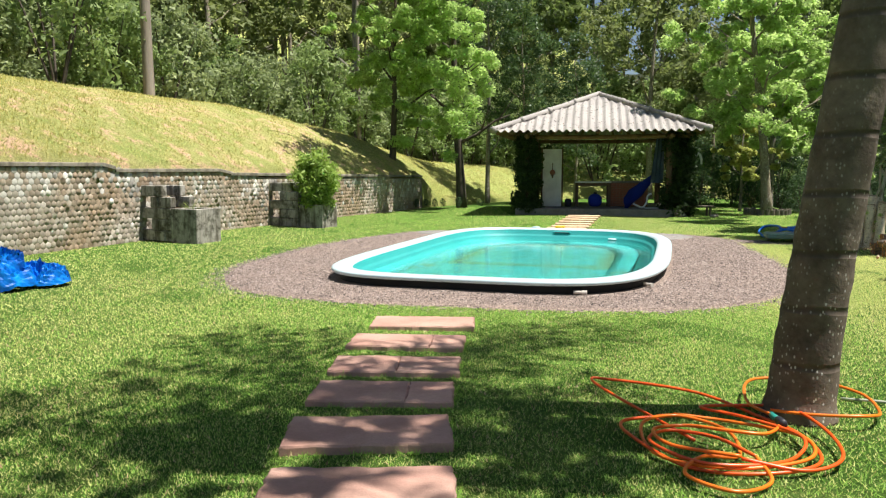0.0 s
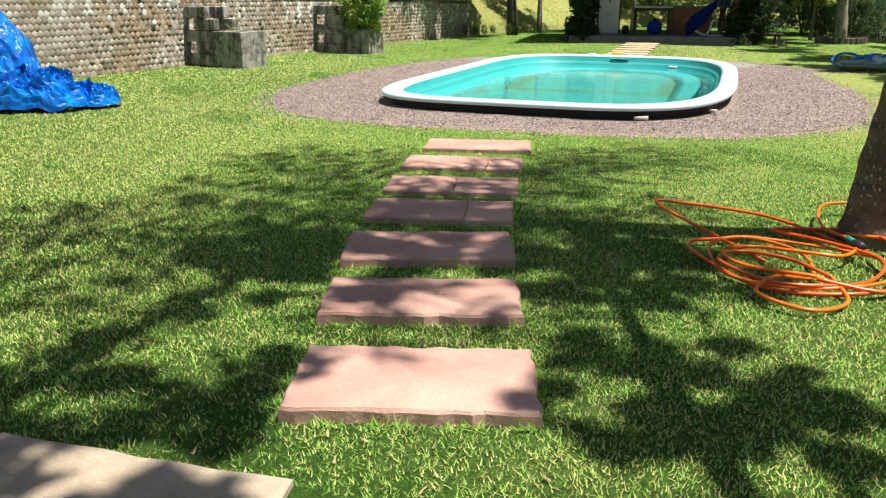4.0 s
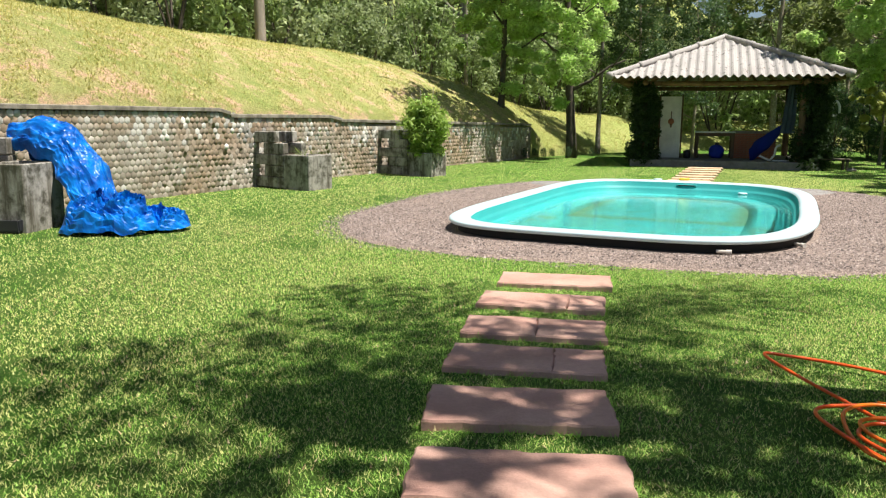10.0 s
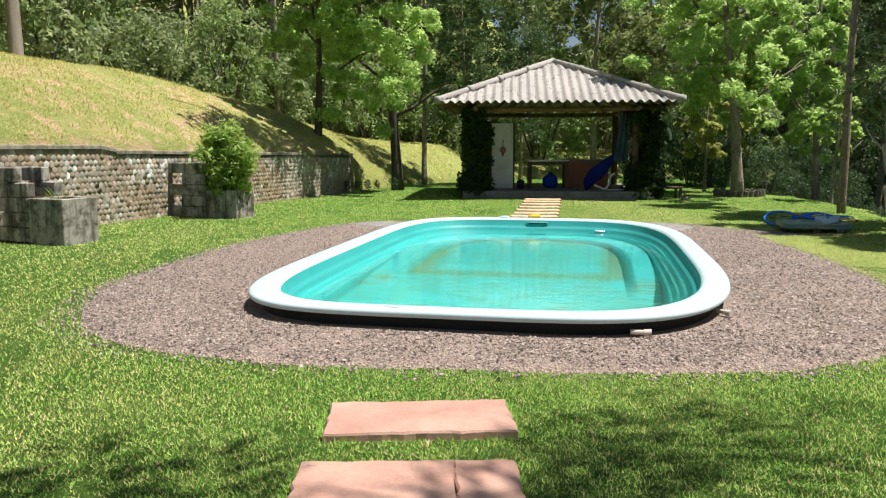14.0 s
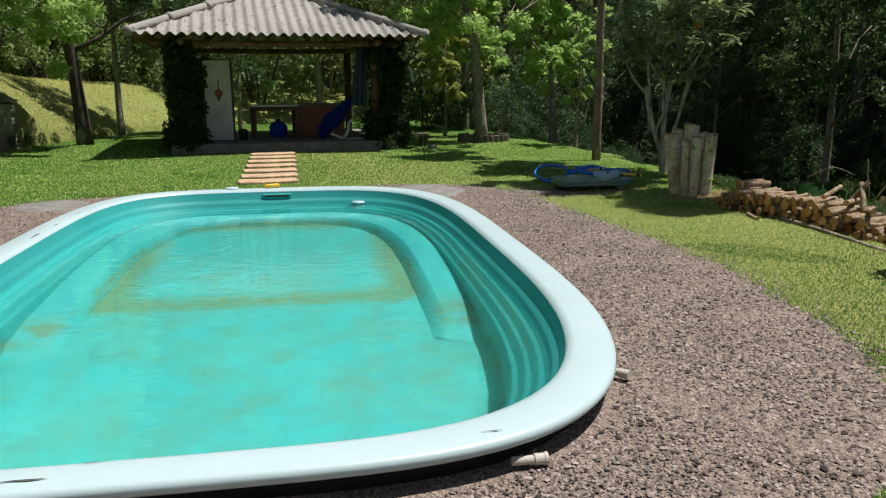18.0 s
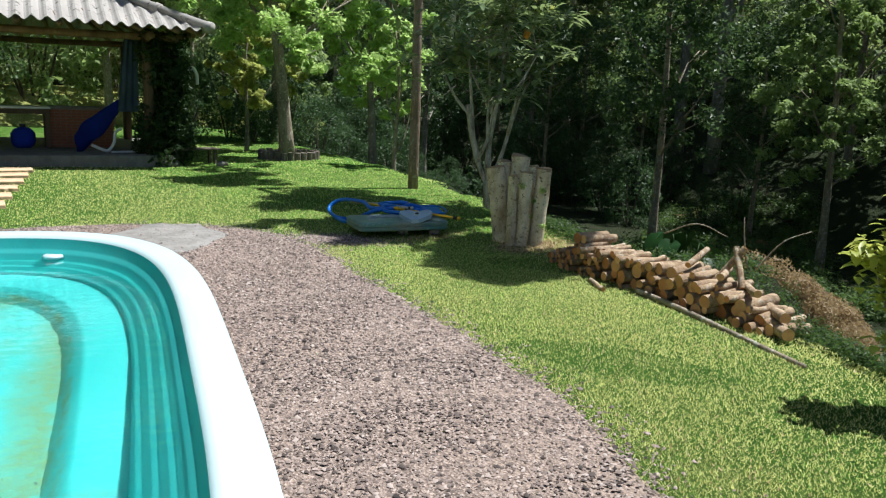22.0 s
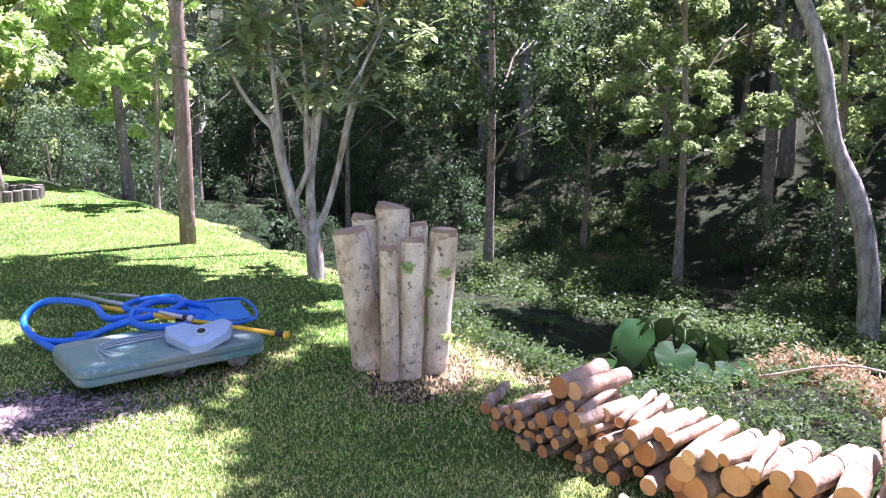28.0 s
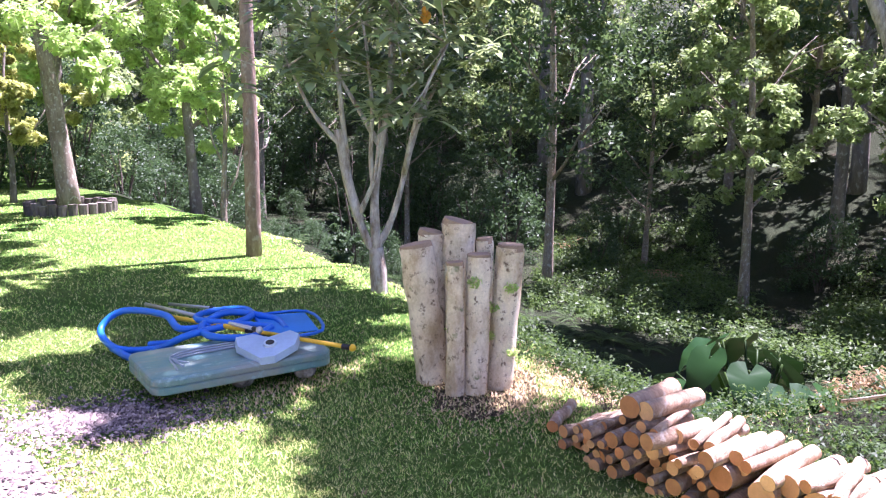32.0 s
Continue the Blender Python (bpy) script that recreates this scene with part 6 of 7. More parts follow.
def patch(name, x, y, rx, ry, mat, label, rz=0, z=0.012, seed=0, n=40):
    """A low, ragged patch on the ground."""
    bm = bmesh.new()
    rings = []
    for f in (0.0, 0.5, 0.85, 1.0):
        ring = []
        for k in range(n):
            w = 2 * math.pi * k / n
            q = 1 + 0.28 * noise.noise((math.cos(w) * 1.8 + seed, math.sin(w) * 1.8, seed))+ 0.12 * noise.noise((math.cos(w) * 6 + seed, math.sin(w) * 6, seed))
            p = Matrix.Rotation(radians(rz), 3, "Z") @ Vector((rx * q * f * math.cos(w), ry * q * f * math.sin(w), 0))
            ring.append(bm.verts.new((x + p.x, y + p.y, land_z(x + p.x, y + p.y) + (z if f < 0.99 else -0.01))))
        rings.append(ring)
    for r0, r1 in zip(rings, rings[1:]):
        for k in range(n):
            q = (k + 1) % n
            bm.faces.new((r0[k], r1[k], r1[q], r0[q]))
    bmesh.ops.remove_doubles(bm, verts=bm.verts, dist=0.0005)
    bmesh.ops.recalc_face_normals(bm, faces=bm.faces)
    return tagged(part(name, bm, mat, smooth=True), label, "ground patch", kind="structure")


patch("bare_earth", 8.45, 15.05, 0.5, 0.34, dirt, "bare brown earth with litter round the stump", 20, 0.006, 1)
patch("bare_earth", 1.45, 1.95, 0.16, 0.45, dirt, "bare brown earth in the lawn", 15, 0.018, 3)
# litter on the two lit spots, with the sun patch put into its pale colour
M_LITTER_LIT = ground_material("sunlit_leaf_litter", (0.22, 0.15, 0.07), (0.42, 0.26, 0.14), (0.34, 0.20, 0.11), 0.5, 0.55)
patch("leaf_litter", 23.8, 20.4, 0.9, 0.6, M_LITTER_LIT, "brown leaf litter on the forest floor, paled for a sun patch", 30, 0.03, 11)
patch("leaf_litter", 26.4, 24.8, 0.8, 0.6, M_LITTER_LIT, "brown leaf litter on the forest floor, paled for a sun patch", 30, 0.03, 12)
patch("bare_earth", 9.1, 14.55, 0.75, 0.34, dirt, "bare brown earth and litter on the bank behind the firewood", 62, 0.004, 9)
M_SCREED = concrete_material("pale_concrete_patch", (0.265, 0.25, 0.235), 0.3, rand=False)
patch("concrete_patch", 4.95, 17.1, 0.66, 0.95, M_SCREED, "pale smooth concrete patch beside the pool", -20, 0.042, 5)
patch("concrete_patch", -0.15, 18.3, 0.5, 0.5, M_SCREED, "pale smooth concrete patch beside the pool", -20, 0.042, 6)
patch("bare_earth", 6.72, 16.42, 0.42, 0.2, dirt, "trodden earth with spilt gravel beside the slab", -40, 0.004, 7)

# ---- stacked firewood along the bank ----
M_LOGBARK = bark("firewood_bark", (0.20, 0.13, 0.08), (0.46, 0.34, 0.22), scale=9, patches=0.35)


def log_kind(r, ln, seed):
    ob = thing("firewood_log", "cut firewood log with pale sawn ends in a long stack", "log", (0, 0, -50), 0, "stacked firewood")
    bm = bmesh.new()
    q = random.Random(seed)
    pts = [(-ln / 2, 0, 0), (-ln / 6, q.uniform(-0.01, 0.01), q.uniform(-0.008, 0.008)), (ln / 6, q.uniform(-0.01, 0.01), q.uniform(-0.008, 0.008)), (ln / 2, 0, 0)]
    tube(bm, pts, [r * 0.98, r, r * 0.97, r * 0.93], 12, caps=False, wob=0.10)
    part("bark", bm, M_LOGBARK, ob, smooth=True)
    for sg in (-1, 1):
        bm = bmesh.new()
        bmesh.ops.create_circle(bm, cap_ends=True, segments=12, radius=r * (0.985 if sg < 0 else 0.935), matrix=Matrix.Translation((sg * (ln / 2 + 0.001), 0, 0)) @ Matrix.Rotation(radians(90 * sg), 4, "Y"))
        part("sawn_end", bm, M_CUT, ob)
    return ob


LOGS = [(r, log_kind(r, ln, k)) for k, (r, ln) in enumerate(((0.022, 0.36), (0.028, 0.38), (0.034, 0.38), (0.041, 0.40), (0.048, 0.38), (0.056, 0.40), (0.030, 0.60), (0.066, 0.38)))]
A0, A1 = Vector((7.92, 14.22, 0)), Vector((7.38, 11.45, 0))
along = (A1 - A0).normalized()
SPAN = (A1 - A0).length
fresh = set()
placed = []
rq = random.Random(12)


def lay_log(k, s, z, back, rz_extra=0.0, pitch=0.0):
    p = A0 + along * s + Vector((0.26 + back, 0, 0))
    g = land_z(p.x - 0.2, p.y)
    ang = math.degrees(math.atan2(along.y, along.x)) + 90 + rz_extra
    m = Matrix.Translation((p.x, p.y, max(-0.12, g) + z)) @ Matrix.Rotation(radians(ang), 4, "Z") @ Matrix.Rotation(radians(pitch), 4, "Y") @ Matrix.Rotation(rq.uniform(0, 6), 4, "X")
    if k not in fresh:
        fresh.add(k)
        LOGS[k][1].matrix_basis = m
    else:
        copy_thing(LOGS[k][1], m)


for _ in range(420):
    small = rq.random() < 0.55
    k = rq.choice((0, 0, 1, 1, 1, 2, 2, 3)) if small else rq.choice((1, 2, 3, 3, 4, 4, 5, 5, 7))
    r = LOGS[k][0]
    best = None
    for _ in range(26):
        s = rq.uniform(0.0, 0.85) if small else rq.uniform(0.55, SPAN)
        cap = float(np.interp(s, [0, 0.2, 0.45, 0.75, 1.4, 2.1, 2.5, SPAN], [0.10, 0.19, 0.31, 0.31, 0.31, 0.30, 0.24, 0.12]))
        z = r
        for s2, z2, r2 in placed:
            d = abs(s - s2)
            if d < r + r2:
                z = max(z, z2 + math.sqrt((r + r2) ** 2 - d * d))
        if z + r * 0.6 < cap and (best is None or z < best[1]):
            best = (s, z)
    if best:
        placed.append((best[0], best[1], r))
        lay_log(k, best[0], best[1] - 0.01, rq.uniform(-0.09, 0.09), rq.uniform(-11, 11), rq.uniform(-5, 3))
# loose ones: across the top, fallen at the ends, and a long pole along the foot
for k, s, z, b, rz, pt_ in ((6, 2.15, 0.33, 0.05, 35, 4), (6, 2.45, 0.27, 0.0, 50, 6), (1, 1.8, 0.39, 0.1, 20, -14), (1, 2.25, 0.39, 0.1, 60, -50), (1, 2.15, 0.39, 0.1, -40, -55), (4, 2.80, 0.07, -0.1, 60, 0), (3, 2.72, 0.15, 0.0, 55, 3), (5, 0.40, 0.335, 0.05, 5, 0), (4, 0.52, 0.335, 0.05, -6, 0)):
    lay_log(k, s, z, b, rz, pt_)
lay_log(0, 1.0, 0.025, -0.42, 70, 0)
lay_log(2, -0.20, 0.045, 0.1, 25, 0)
ob = thing("fallen_branch", "long pale branch lying in the grass before the firewood", "branch")
stem([(7.72, 12.9, 0.03), (7.5, 12.3, 0.04), (7.25, 11.6, 0.03), (7.02, 11.0, 0.03)], 0.028, 0.018, M_BARK_PALE, ob, 8, "limb")
for q in ([(8.2, 13.0, 0.5), (8.1, 12.6, 0.66), (7.95, 12.2, 0.62)], [(7.9, 11.9, 0.4), (8.0, 11.75, 0.65), (8.15, 11.6, 0.75)], [(7.95, 12.0, 0.4), (7.95, 12.05, 0.62), (8.0, 12.1, 0.8)]):
    ob = thing("dry_twig", "thin dry pale twig sticking out of the firewood", "twig")
    stem(q, 0.008, 0.003, M_BARK_PALE, ob, 5, "limb", n=5)

# ---- undergrowth on the bank ----
M_FERN = leaf_material("fern_fronds", (0.016, 0.045, 0.012), (0.075, 0.125, 0.035), tint=(0.13, 0.23, 0.04))


def frond_mesh(seed, ln=0.5):
    """One feathery frond along +x."""
    vs, fs = [], []
    for j in range(1, 15):
        f = j / 14
        c = Vector((ln * f, 0, ln * (0.75 * f - 0.75 * f * f) + 0.03))
        g = 0.26 * ln * math.sin(math.pi * min(1, 0.15 + 0.85 * (1 - f))) * (1 - f * 0.6)
        b = len(vs)
        u = Vector((0.016, 0, 0))
        for sg in (-1, 1):
            t = Vector((g * 0.35, sg * g, -0.12 * g))
            vs += [c + Vector((0, sg * 0.003, 0)), c + t * 0.5 + u, c + t, c + t * 0.5 - u]
        fs += [(b, b + 1, b + 2, b + 3), (b + 4, b + 5, b + 6, b + 7)]
        if j > 1:
            fs.append((b - 8, b - 4, b + 4, b))
    me = fast("frond", [tuple(v) for v in vs], fs)
    me.materials.append(M_FERN)
    return me


fronds = [frond_mesh(k, 0.42 + 0.07 * k) for k in range(3)]
ferns = []
for k in range(3):
    f = thing("fern", "feathery green fern on the stream bank", "fern", (0, 0, -60), 0, "bank ferns")
    for j in range(7):
        ob = link("frond", fronds[(j + k) % 3], None, f)
        ob.matrix_basis = pose(0, 0, 0, 0, rq.uniform(-14, 8), 51 * j + rq.uniform(-14, 14))
    ferns.append(f)
first = 0
for _ in range(150):
    y = rq.uniform(9.5, 23.0)
    d = rq.uniform(0.1, 2.6)
    x = bank_x(y) + d / 0.84
    m = pose(x, y, land_z(x, y) - 0.02, 0, 0, rq.uniform(0, 360)) @ Matrix.Scale(rq.uniform(0.4, 0.85), 4)
    if first < 3:
        ferns[first].matrix_basis = m
        first += 1
    else:
        copy_thing(ferns[rq.randrange(3)], m)
for k in range(58):
    x = rq.uniform(17.5, 25.5)
    y = 15.2 + (x - 18.0) * 0.55 + rq.uniform(0, 4.5) if k % 5 > 1 else rq.uniform(12.8, 16.0)
    copy_thing(ferns[rq.randrange(3)], pose(x, y, land_z(x, y) - 0.02, 0, 0, rq.uniform(0, 360)) @ Matrix.Scale(rq.uniform(1.1, 1.9), 4))
for k in range(70):
    y = rq.uniform(12.6, 21.0)
    x = bank_x(y) + rq.uniform(3.2, 9.0) / 0.84
    copy_thing(ferns[rq.randrange(3)], pose(x, y, land_z(x, y) - 0.02, 0, 0, rq.uniform(0, 360)) @ Matrix.Scale(rq.uniform(0.8, 1.6), 4))
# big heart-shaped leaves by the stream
# leaf greens darkened to near black, so the ditch's shade is in their colour
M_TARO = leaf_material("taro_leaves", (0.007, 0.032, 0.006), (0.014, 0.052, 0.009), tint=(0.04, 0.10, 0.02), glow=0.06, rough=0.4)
taro = thing("taro_plant", "elephant-ear plant with large dark green drooping leaves", "plant", (10.0, 13.85, -0.74))
taro.matrix_basis = taro.matrix_basis @ Matrix.Scale(0.98, 4)
for k in range(27):
    w = k * 2.4
    rad = 0.10 + 0.07 * (k % 6)
    h = 0.40 + 0.13 * (k % 5)
    base, top = Vector((0.06 * math.cos(w), 0.06 * math.sin(w), 0)), Vector((rad * 1.6 * math.cos(w), rad * 1.6 * math.sin(w), h))
    stem([base, base.lerp(top, 0.5) + Vector((0, 0, 0.1)), top], 0.014, 0.008, M_FERN, taro, 6, "stalk", n=3)
    d = Vector((math.cos(w), math.sin(w), 0))
    s = Vector((-d.y, d.x, 0))
    ln = 0.38 + 0.05 * (k % 4)
    bm = bmesh.new()
    mids, ls, rs = [], [], []
    hang = 0.80 - 0.18 * (k % 3)
    for f, g in ((-0.30, 0.09), (-0.26, 0.20), (-0.14, 0.30), (0.0, 0.345), (0.15, 0.335), (0.3, 0.30), (0.45, 0.25), (0.6, 0.19), (0.75, 0.125), (0.88, 0.06), (1.0, 0.004)):
        def at(q):
            return top + d * ln * (0.06 + 0.50 * q * (1 - 0.4 * q)) + Vector((0, 0, -hang * ln * q * (0.7 + 0.3 * q)))
        c = at(f)
        rip = 0.012 * math.sin(13 * f + k)
        # the two lobes behind the stalk are split by a notch
        mids.append(bm.verts.new((at(-0.02 + 0.05 * f) if f < 0 else c) + Vector((0, 0, -0.025))))
        ls.append(bm.verts.new(c - s * ln * g + Vector((0, 0, rip))))
        rs.append(bm.verts.new(c + s * ln * g + Vector((0, 0, -rip))))
    for j in range(10):
        bm.faces.new((ls[j], mids[j], mids[j + 1], ls[j + 1]))
        bm.faces.new((mids[j], rs[j], rs[j + 1], mids[j + 1]))
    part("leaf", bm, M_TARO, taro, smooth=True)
# low weeds and dry litter on the far bank: uncountable
weeds = leaf_cloud("bank_weeds", 91, [(x, y, land_z(x, y) + 0.08) for x, y in ((bank_x(yy) + dd, yy) for yy, dd in ((rq.uniform(9.0, 16.5), 0.1 + (0.5 + 0.9 * (k_ % 3 == 0)) * rq.random() ** 1.5) for k_ in range(420)))] + [(x, y, land_z(x, y) + 0.07) for x, y in ((bank_x(yy) + rq.uniform(0.2, 1.7), yy) for yy in (rq.uniform(11.3, 13.7) for _ in range(110)))], [rq.uniform(0.06, 0.2) for _ in range(530)], 19000, 0.020, 0.6, 1.8)
tagged(link("bank_weeds", weeds, M_FERN), "low weeds and seedlings covering the stream bank", "weeds", kind="stuff")
M_UNDER = leaf_material("forest_floor_leaves", (0.018, 0.048, 0.014), (0.11, 0.165, 0.05), tint=(0.18, 0.30, 0.06), glow=0.4)
ru = random.Random(77)
spots_u = [(xx, 15.4 + (xx - 18.0) * 0.55 + ru.uniform(0, 5.5)) for xx in (ru.uniform(17.0, 28.5) for _ in range(420))]
spots_u += [(xx, ru.uniform(12.6, 16.0)) for xx in (ru.uniform(17.5, 25.5) for _ in range(330))]
under = leaf_cloud("forest_undergrowth", 94, [(x, y, land_z(x, y) + 0.12) for x, y in spots_u], [ru.uniform(0.2, 0.5) for _ in spots_u], 42000, 0.055, 0.6, 1.8)
tagged(link("forest_undergrowth", under, M_UNDER), "low leafy undergrowth on the forest floor across the stream", "undergrowth", kind="stuff")
dry = leaf_cloud("dry_brush", 92, [(x, y, land_z(x, y) + 0.12) for x, y in ((10.9 + rq.uniform(-0.8, 1.3), 13.15 + rq.uniform(-0.9, 0.8)) for _ in range(110))], [0.2] * 110, 24000, 0.02, 0.2, 3.6)
tagged(link("dry_brush", dry, leaf_material("straw_coloured_brush", (0.17, 0.11, 0.055), (0.46, 0.34, 0.19), tint=(0.42, 0.32, 0.15))), "straw-coloured dry brush on the stream bank", "brush", kind="stuff")


# ---- in and round the pavilion ----
F = PAV.translation.z + 0.22                          # its floor


def ivy_column(x, y, r, h, seed, n=8200, label="dense dark green climber covering the pavilion post"):
    c = []
    q = random.Random(seed)
    for k in range(60):
        z = h * (k + 0.5) / 60
        rr = r * (1.25 - 0.35 * z / h) * (0.8 + 0.35 * noise.noise((seed, z * 1.3, 0)))
        w = q.uniform(0, 6.28)
        c.append((rr * 0.6 * math.cos(w), rr * 0.6 * math.sin(w), z))
    ob = thing("climbing_plant", label, "climber", (x, y, F - 0.2))
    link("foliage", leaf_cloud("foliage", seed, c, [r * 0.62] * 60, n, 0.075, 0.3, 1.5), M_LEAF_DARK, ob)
    bm = bmesh.new()
    for k in range(3):
        tube(bm, smoothline([(0.14 * math.cos(k * 2.1 + z_ * 1.7), 0.14 * math.sin(k * 2.1 + z_ * 1.7), z_ * h) for z_ in (0.0, 0.25, 0.5, 0.75, 0.97)], 4), 0.015, 5)
    part("vine_stem", bm, M_BARK_DARK, ob)


ivy_column(2.92, 26.3, 0.50, 2.55, 201)
ivy_column(7.78, 25.4, 0.56, 2.6, 202, 9600)
ivy_column(4.1, 30.7, 0.3, 2.4, 203, 1500)

# white door panel with an ornament
dp = thing("door_panel", "white painted door panel standing inside the pavilion", "door panel", (3.87, 27.3, F), -8)
bm = bmesh.new()
box(bm, (0.66, 0.045, 2.02), pose(0, 0, 1.01), 0.006)
part("leaf", bm, M_WHITE, dp)
for x, sx in ((-0.36, 0.05), (0.36, 0.05)):
    bm = bmesh.new()
    box(bm, (sx, 0.07, 2.08), pose(x, 0.0, 1.04), 0.005)
    part("jamb", bm, M_POST, dp)
orn = thing("hanging_ornament", "small woven red-brown ornament hanging on the white panel", "ornament", (3.88, 27.25, F + 1.2))
bm = bmesh.new()
bmesh.ops.create_uvsphere(bm, u_segments=12, v_segments=8, radius=0.10, matrix=Matrix.Diagonal((1, 0.3, 1.0, 1)))
part("basket", bm, M_BRICK, orn, smooth=True)
bm = bmesh.new()
tube(bm, [(0, 0, 0.08), (0.0, 0, 0.34)], 0.012, 6)
part("stalk", bm, M_POST, orn)
bm = bmesh.new()
tube(bm, [(0, 0, -0.08), (0.0, 0, -0.2)], [0.05, 0.02], 8)
part("tassel", bm, M_BEAM, orn)

# work table
tb = thing("work_table", "rough table with a pale metal-edged top and dark legs", "table", (5.34, 27.4, F), -8)
bm = bmesh.new()
box(bm, (1.25, 0.7, 0.05), pose(0, 0, 0.86), 0.008)
part("tabletop", bm, M_ALU, tb)
for x in (-0.56, 0.56):
    for y in (-0.28, 0.28):
        bm = bmesh.new()
        box(bm, (0.10, 0.08, 0.835), pose(x, y, 0.4175), 0.006)
        part("leg", bm, M_POST, tb)
bm = bmesh.new()
box(bm, (1.05, 0.04, 0.10), pose(0, -0.28, 0.78), 0.004)
part("apron", bm, M_POST, tb)
bg = thing("gas_bottle", "round dark blue drum under the table", "drum", (5.42, 27.35, F))
bm = bmesh.new()
tube(bm, [(0, 0, 0), (0, 0, 0.04), (0, 0, 0.12), (0, 0, 0.3), (0, 0, 0.40), (0, 0, 0.44)], [0.14, 0.2, 0.24, 0.24, 0.17, 0.07], 20)
part("body", bm, M_BLUE, bg, smooth=True)
bm = bmesh.new()
tube(bm, [(0, 0, 0.43), (0, 0, 0.5)], 0.06, 12)
part("valve_collar", bm, M_DARK, bg)
ex = thing("gas_bottle", "small dark bin beside the white panel", "bin", (4.42, 27.1, F))
bm = bmesh.new()
tube(bm, [(0, 0, 0), (0, 0, 0.02), (0, 0, 0.22), (0, 0, 0.28)], [0.09, 0.11, 0.12, 0.07], 14)
part("body", bm, M_DARK, ex, smooth=True)

# brick barbecue counter, brick by brick on its front
bq = thing("brick_counter", "red brick barbecue counter inside the pavilion", "counter", (6.62, 27.45, F), -8)
bm = bmesh.new()
box(bm, (1.26, 0.56, 0.84), pose(0, 0.02, 0.42))
part("core", bm, M_MORTAR, bq)
bm = bmesh.new()
box(bm, (1.34, 0.68, 0.05), pose(0, 0, 0.87), 0.008)
part("slab_top", bm, M_DECK, bq)
brick = None
for row in range(13):
    for c_ in range(6 + row % 2):
        x = -0.655 + 0.22 * c_ + (0.11 if row % 2 == 0 else 0.0)
        w = 0.208
        if x < -0.6:
            x, w = -0.598, 0.09
        if x > 0.56:
            x, w = 0.598, 0.09
        if brick is None or w < 0.2:
            bm = bmesh.new()
            box(bm, (w, 0.03, 0.054), None, 0.004)
            ob = part("brick", bm, M_BRICK, bq)
            if w > 0.2:
                brick = ob.data
        else:
            ob = link("brick", brick, None, bq)
        ob.matrix_basis = pose(x, -0.272, 0.035 + row * 0.063)

# blue cloth slung from the post, and a white curved frame
hm_ = thing("hammock", "dark blue cloth hammock slung from the pavilion post", "hammock")


def sling(u, v):
    a, b = Vector((7.22, 25.85, F + 1.25)), Vector((6.15, 26.1, F + 0.10))
    c = a.lerp(b, u)
    w = 0.10 + 0.36 * math.sin(math.pi * min(1, u * 0.9 + 0.1)) * u
    return (c.x + (v - 0.5) * w * 1.2, c.y + 0.2 * (v - 0.5), c.z - 0.30 * math.sin(math.pi * u) * (1 - abs(2 * v - 1)) - (v - 0.5) * 0.4 * u)


bm = crumpled(20, 10, sling, 0.04, 8.0)
bmesh.ops.solidify(bm, geom=bm.faces, thickness=0.008)
part("cloth", bm, M_BLUE, hm_, smooth=True)
bm = bmesh.new()
tube(bm, [(7.22, 25.85, F + 1.25), (7.3, 25.8, 2.6)], 0.012, 6)
part("rope", bm, M_BLUECURT, hm_)
cu = thing("curtain", "narrow grey-blue cloth hanging beside the post", "curtain", (7.24, 25.72, 0))
bm = bmesh.new()
rows = []
for j in range(15):
    z = 2.58 - 1.5 * j / 14
    rows.append([bm.verts.new(((k - 6) * (0.022 + 0.014 * j / 14) - 0.10 * j / 14, 0.04 * math.sin(k * 1.5), z)) for k in range(13)])
for r0, r1 in zip(rows, rows[1:]):
    for k in range(12):
        bm.faces.new((r0[k], r0[k + 1], r1[k + 1], r1[k]))
bmesh.ops.solidify(bm, geom=bm.faces, thickness=0.004)
part("cloth", bm, M_BLUECURT, cu, smooth=True)
wf = thing("bent_pipe", "bent white plastic pipe leaning by the hammock", "pipe")
bm = bmesh.new()
tube(bm, smoothline([(6.42, 25.9, F + 0.16), (6.6, 25.85, F + 0.07), (6.74, 25.85, F + 0.04), (6.86, 25.85, F + 0.2), (6.9, 25.85, F + 0.42), (7.02, 25.85, F + 0.5)], 6), 0.032, 10)
part("pipe", bm, M_WHITE, wf, smooth=True)
wp = thing("bent_pipe", "curved white plastic hook hanging in the climber", "pipe")
bm = bmesh.new()
tube(bm, smoothline([(8.30, 25.35, 1.95), (8.38, 25.3, 2.05), (8.47, 25.3, 1.9), (8.48, 25.3, 1.7)], 6), 0.035, 10)
part("pipe", bm, M_WHITE, wp, smooth=True)
sb = thing("white_strip", "short white board lying on the pavilion floor edge", "board", (7.05, 25.75, F + 0.02), 3)
bm = bmesh.new()
box(bm, (0.55, 0.10, 0.035), None, 0.004)
part("board", bm, M_WHITE, sb)
# stones and low bench beside the pavilion
for x, y, s, lab in ((7.75, 25.0, 0.16, "dark grey boulder at the foot of the climber"), (8.75, 24.7, 0.10, "small grey stone beside the pavilion")):
    bm = bmesh.new()
    bmesh.ops.create_icosphere(bm, subdivisions=3, radius=s, matrix=Matrix.Diagonal((1.3, 0.9, 0.7, 1)))
    for v in bm.verts:
        v.co *= 1 + 0.25 * noise.noise(v.co * 4 + Vector((x, y, 0)))
    ob = part("boulder", bm, M_CONC, smooth=True)
    ob.matrix_basis = pose(x, y, land_z(x, y) + s * 0.35)
    tagged(ob, lab, "stone")
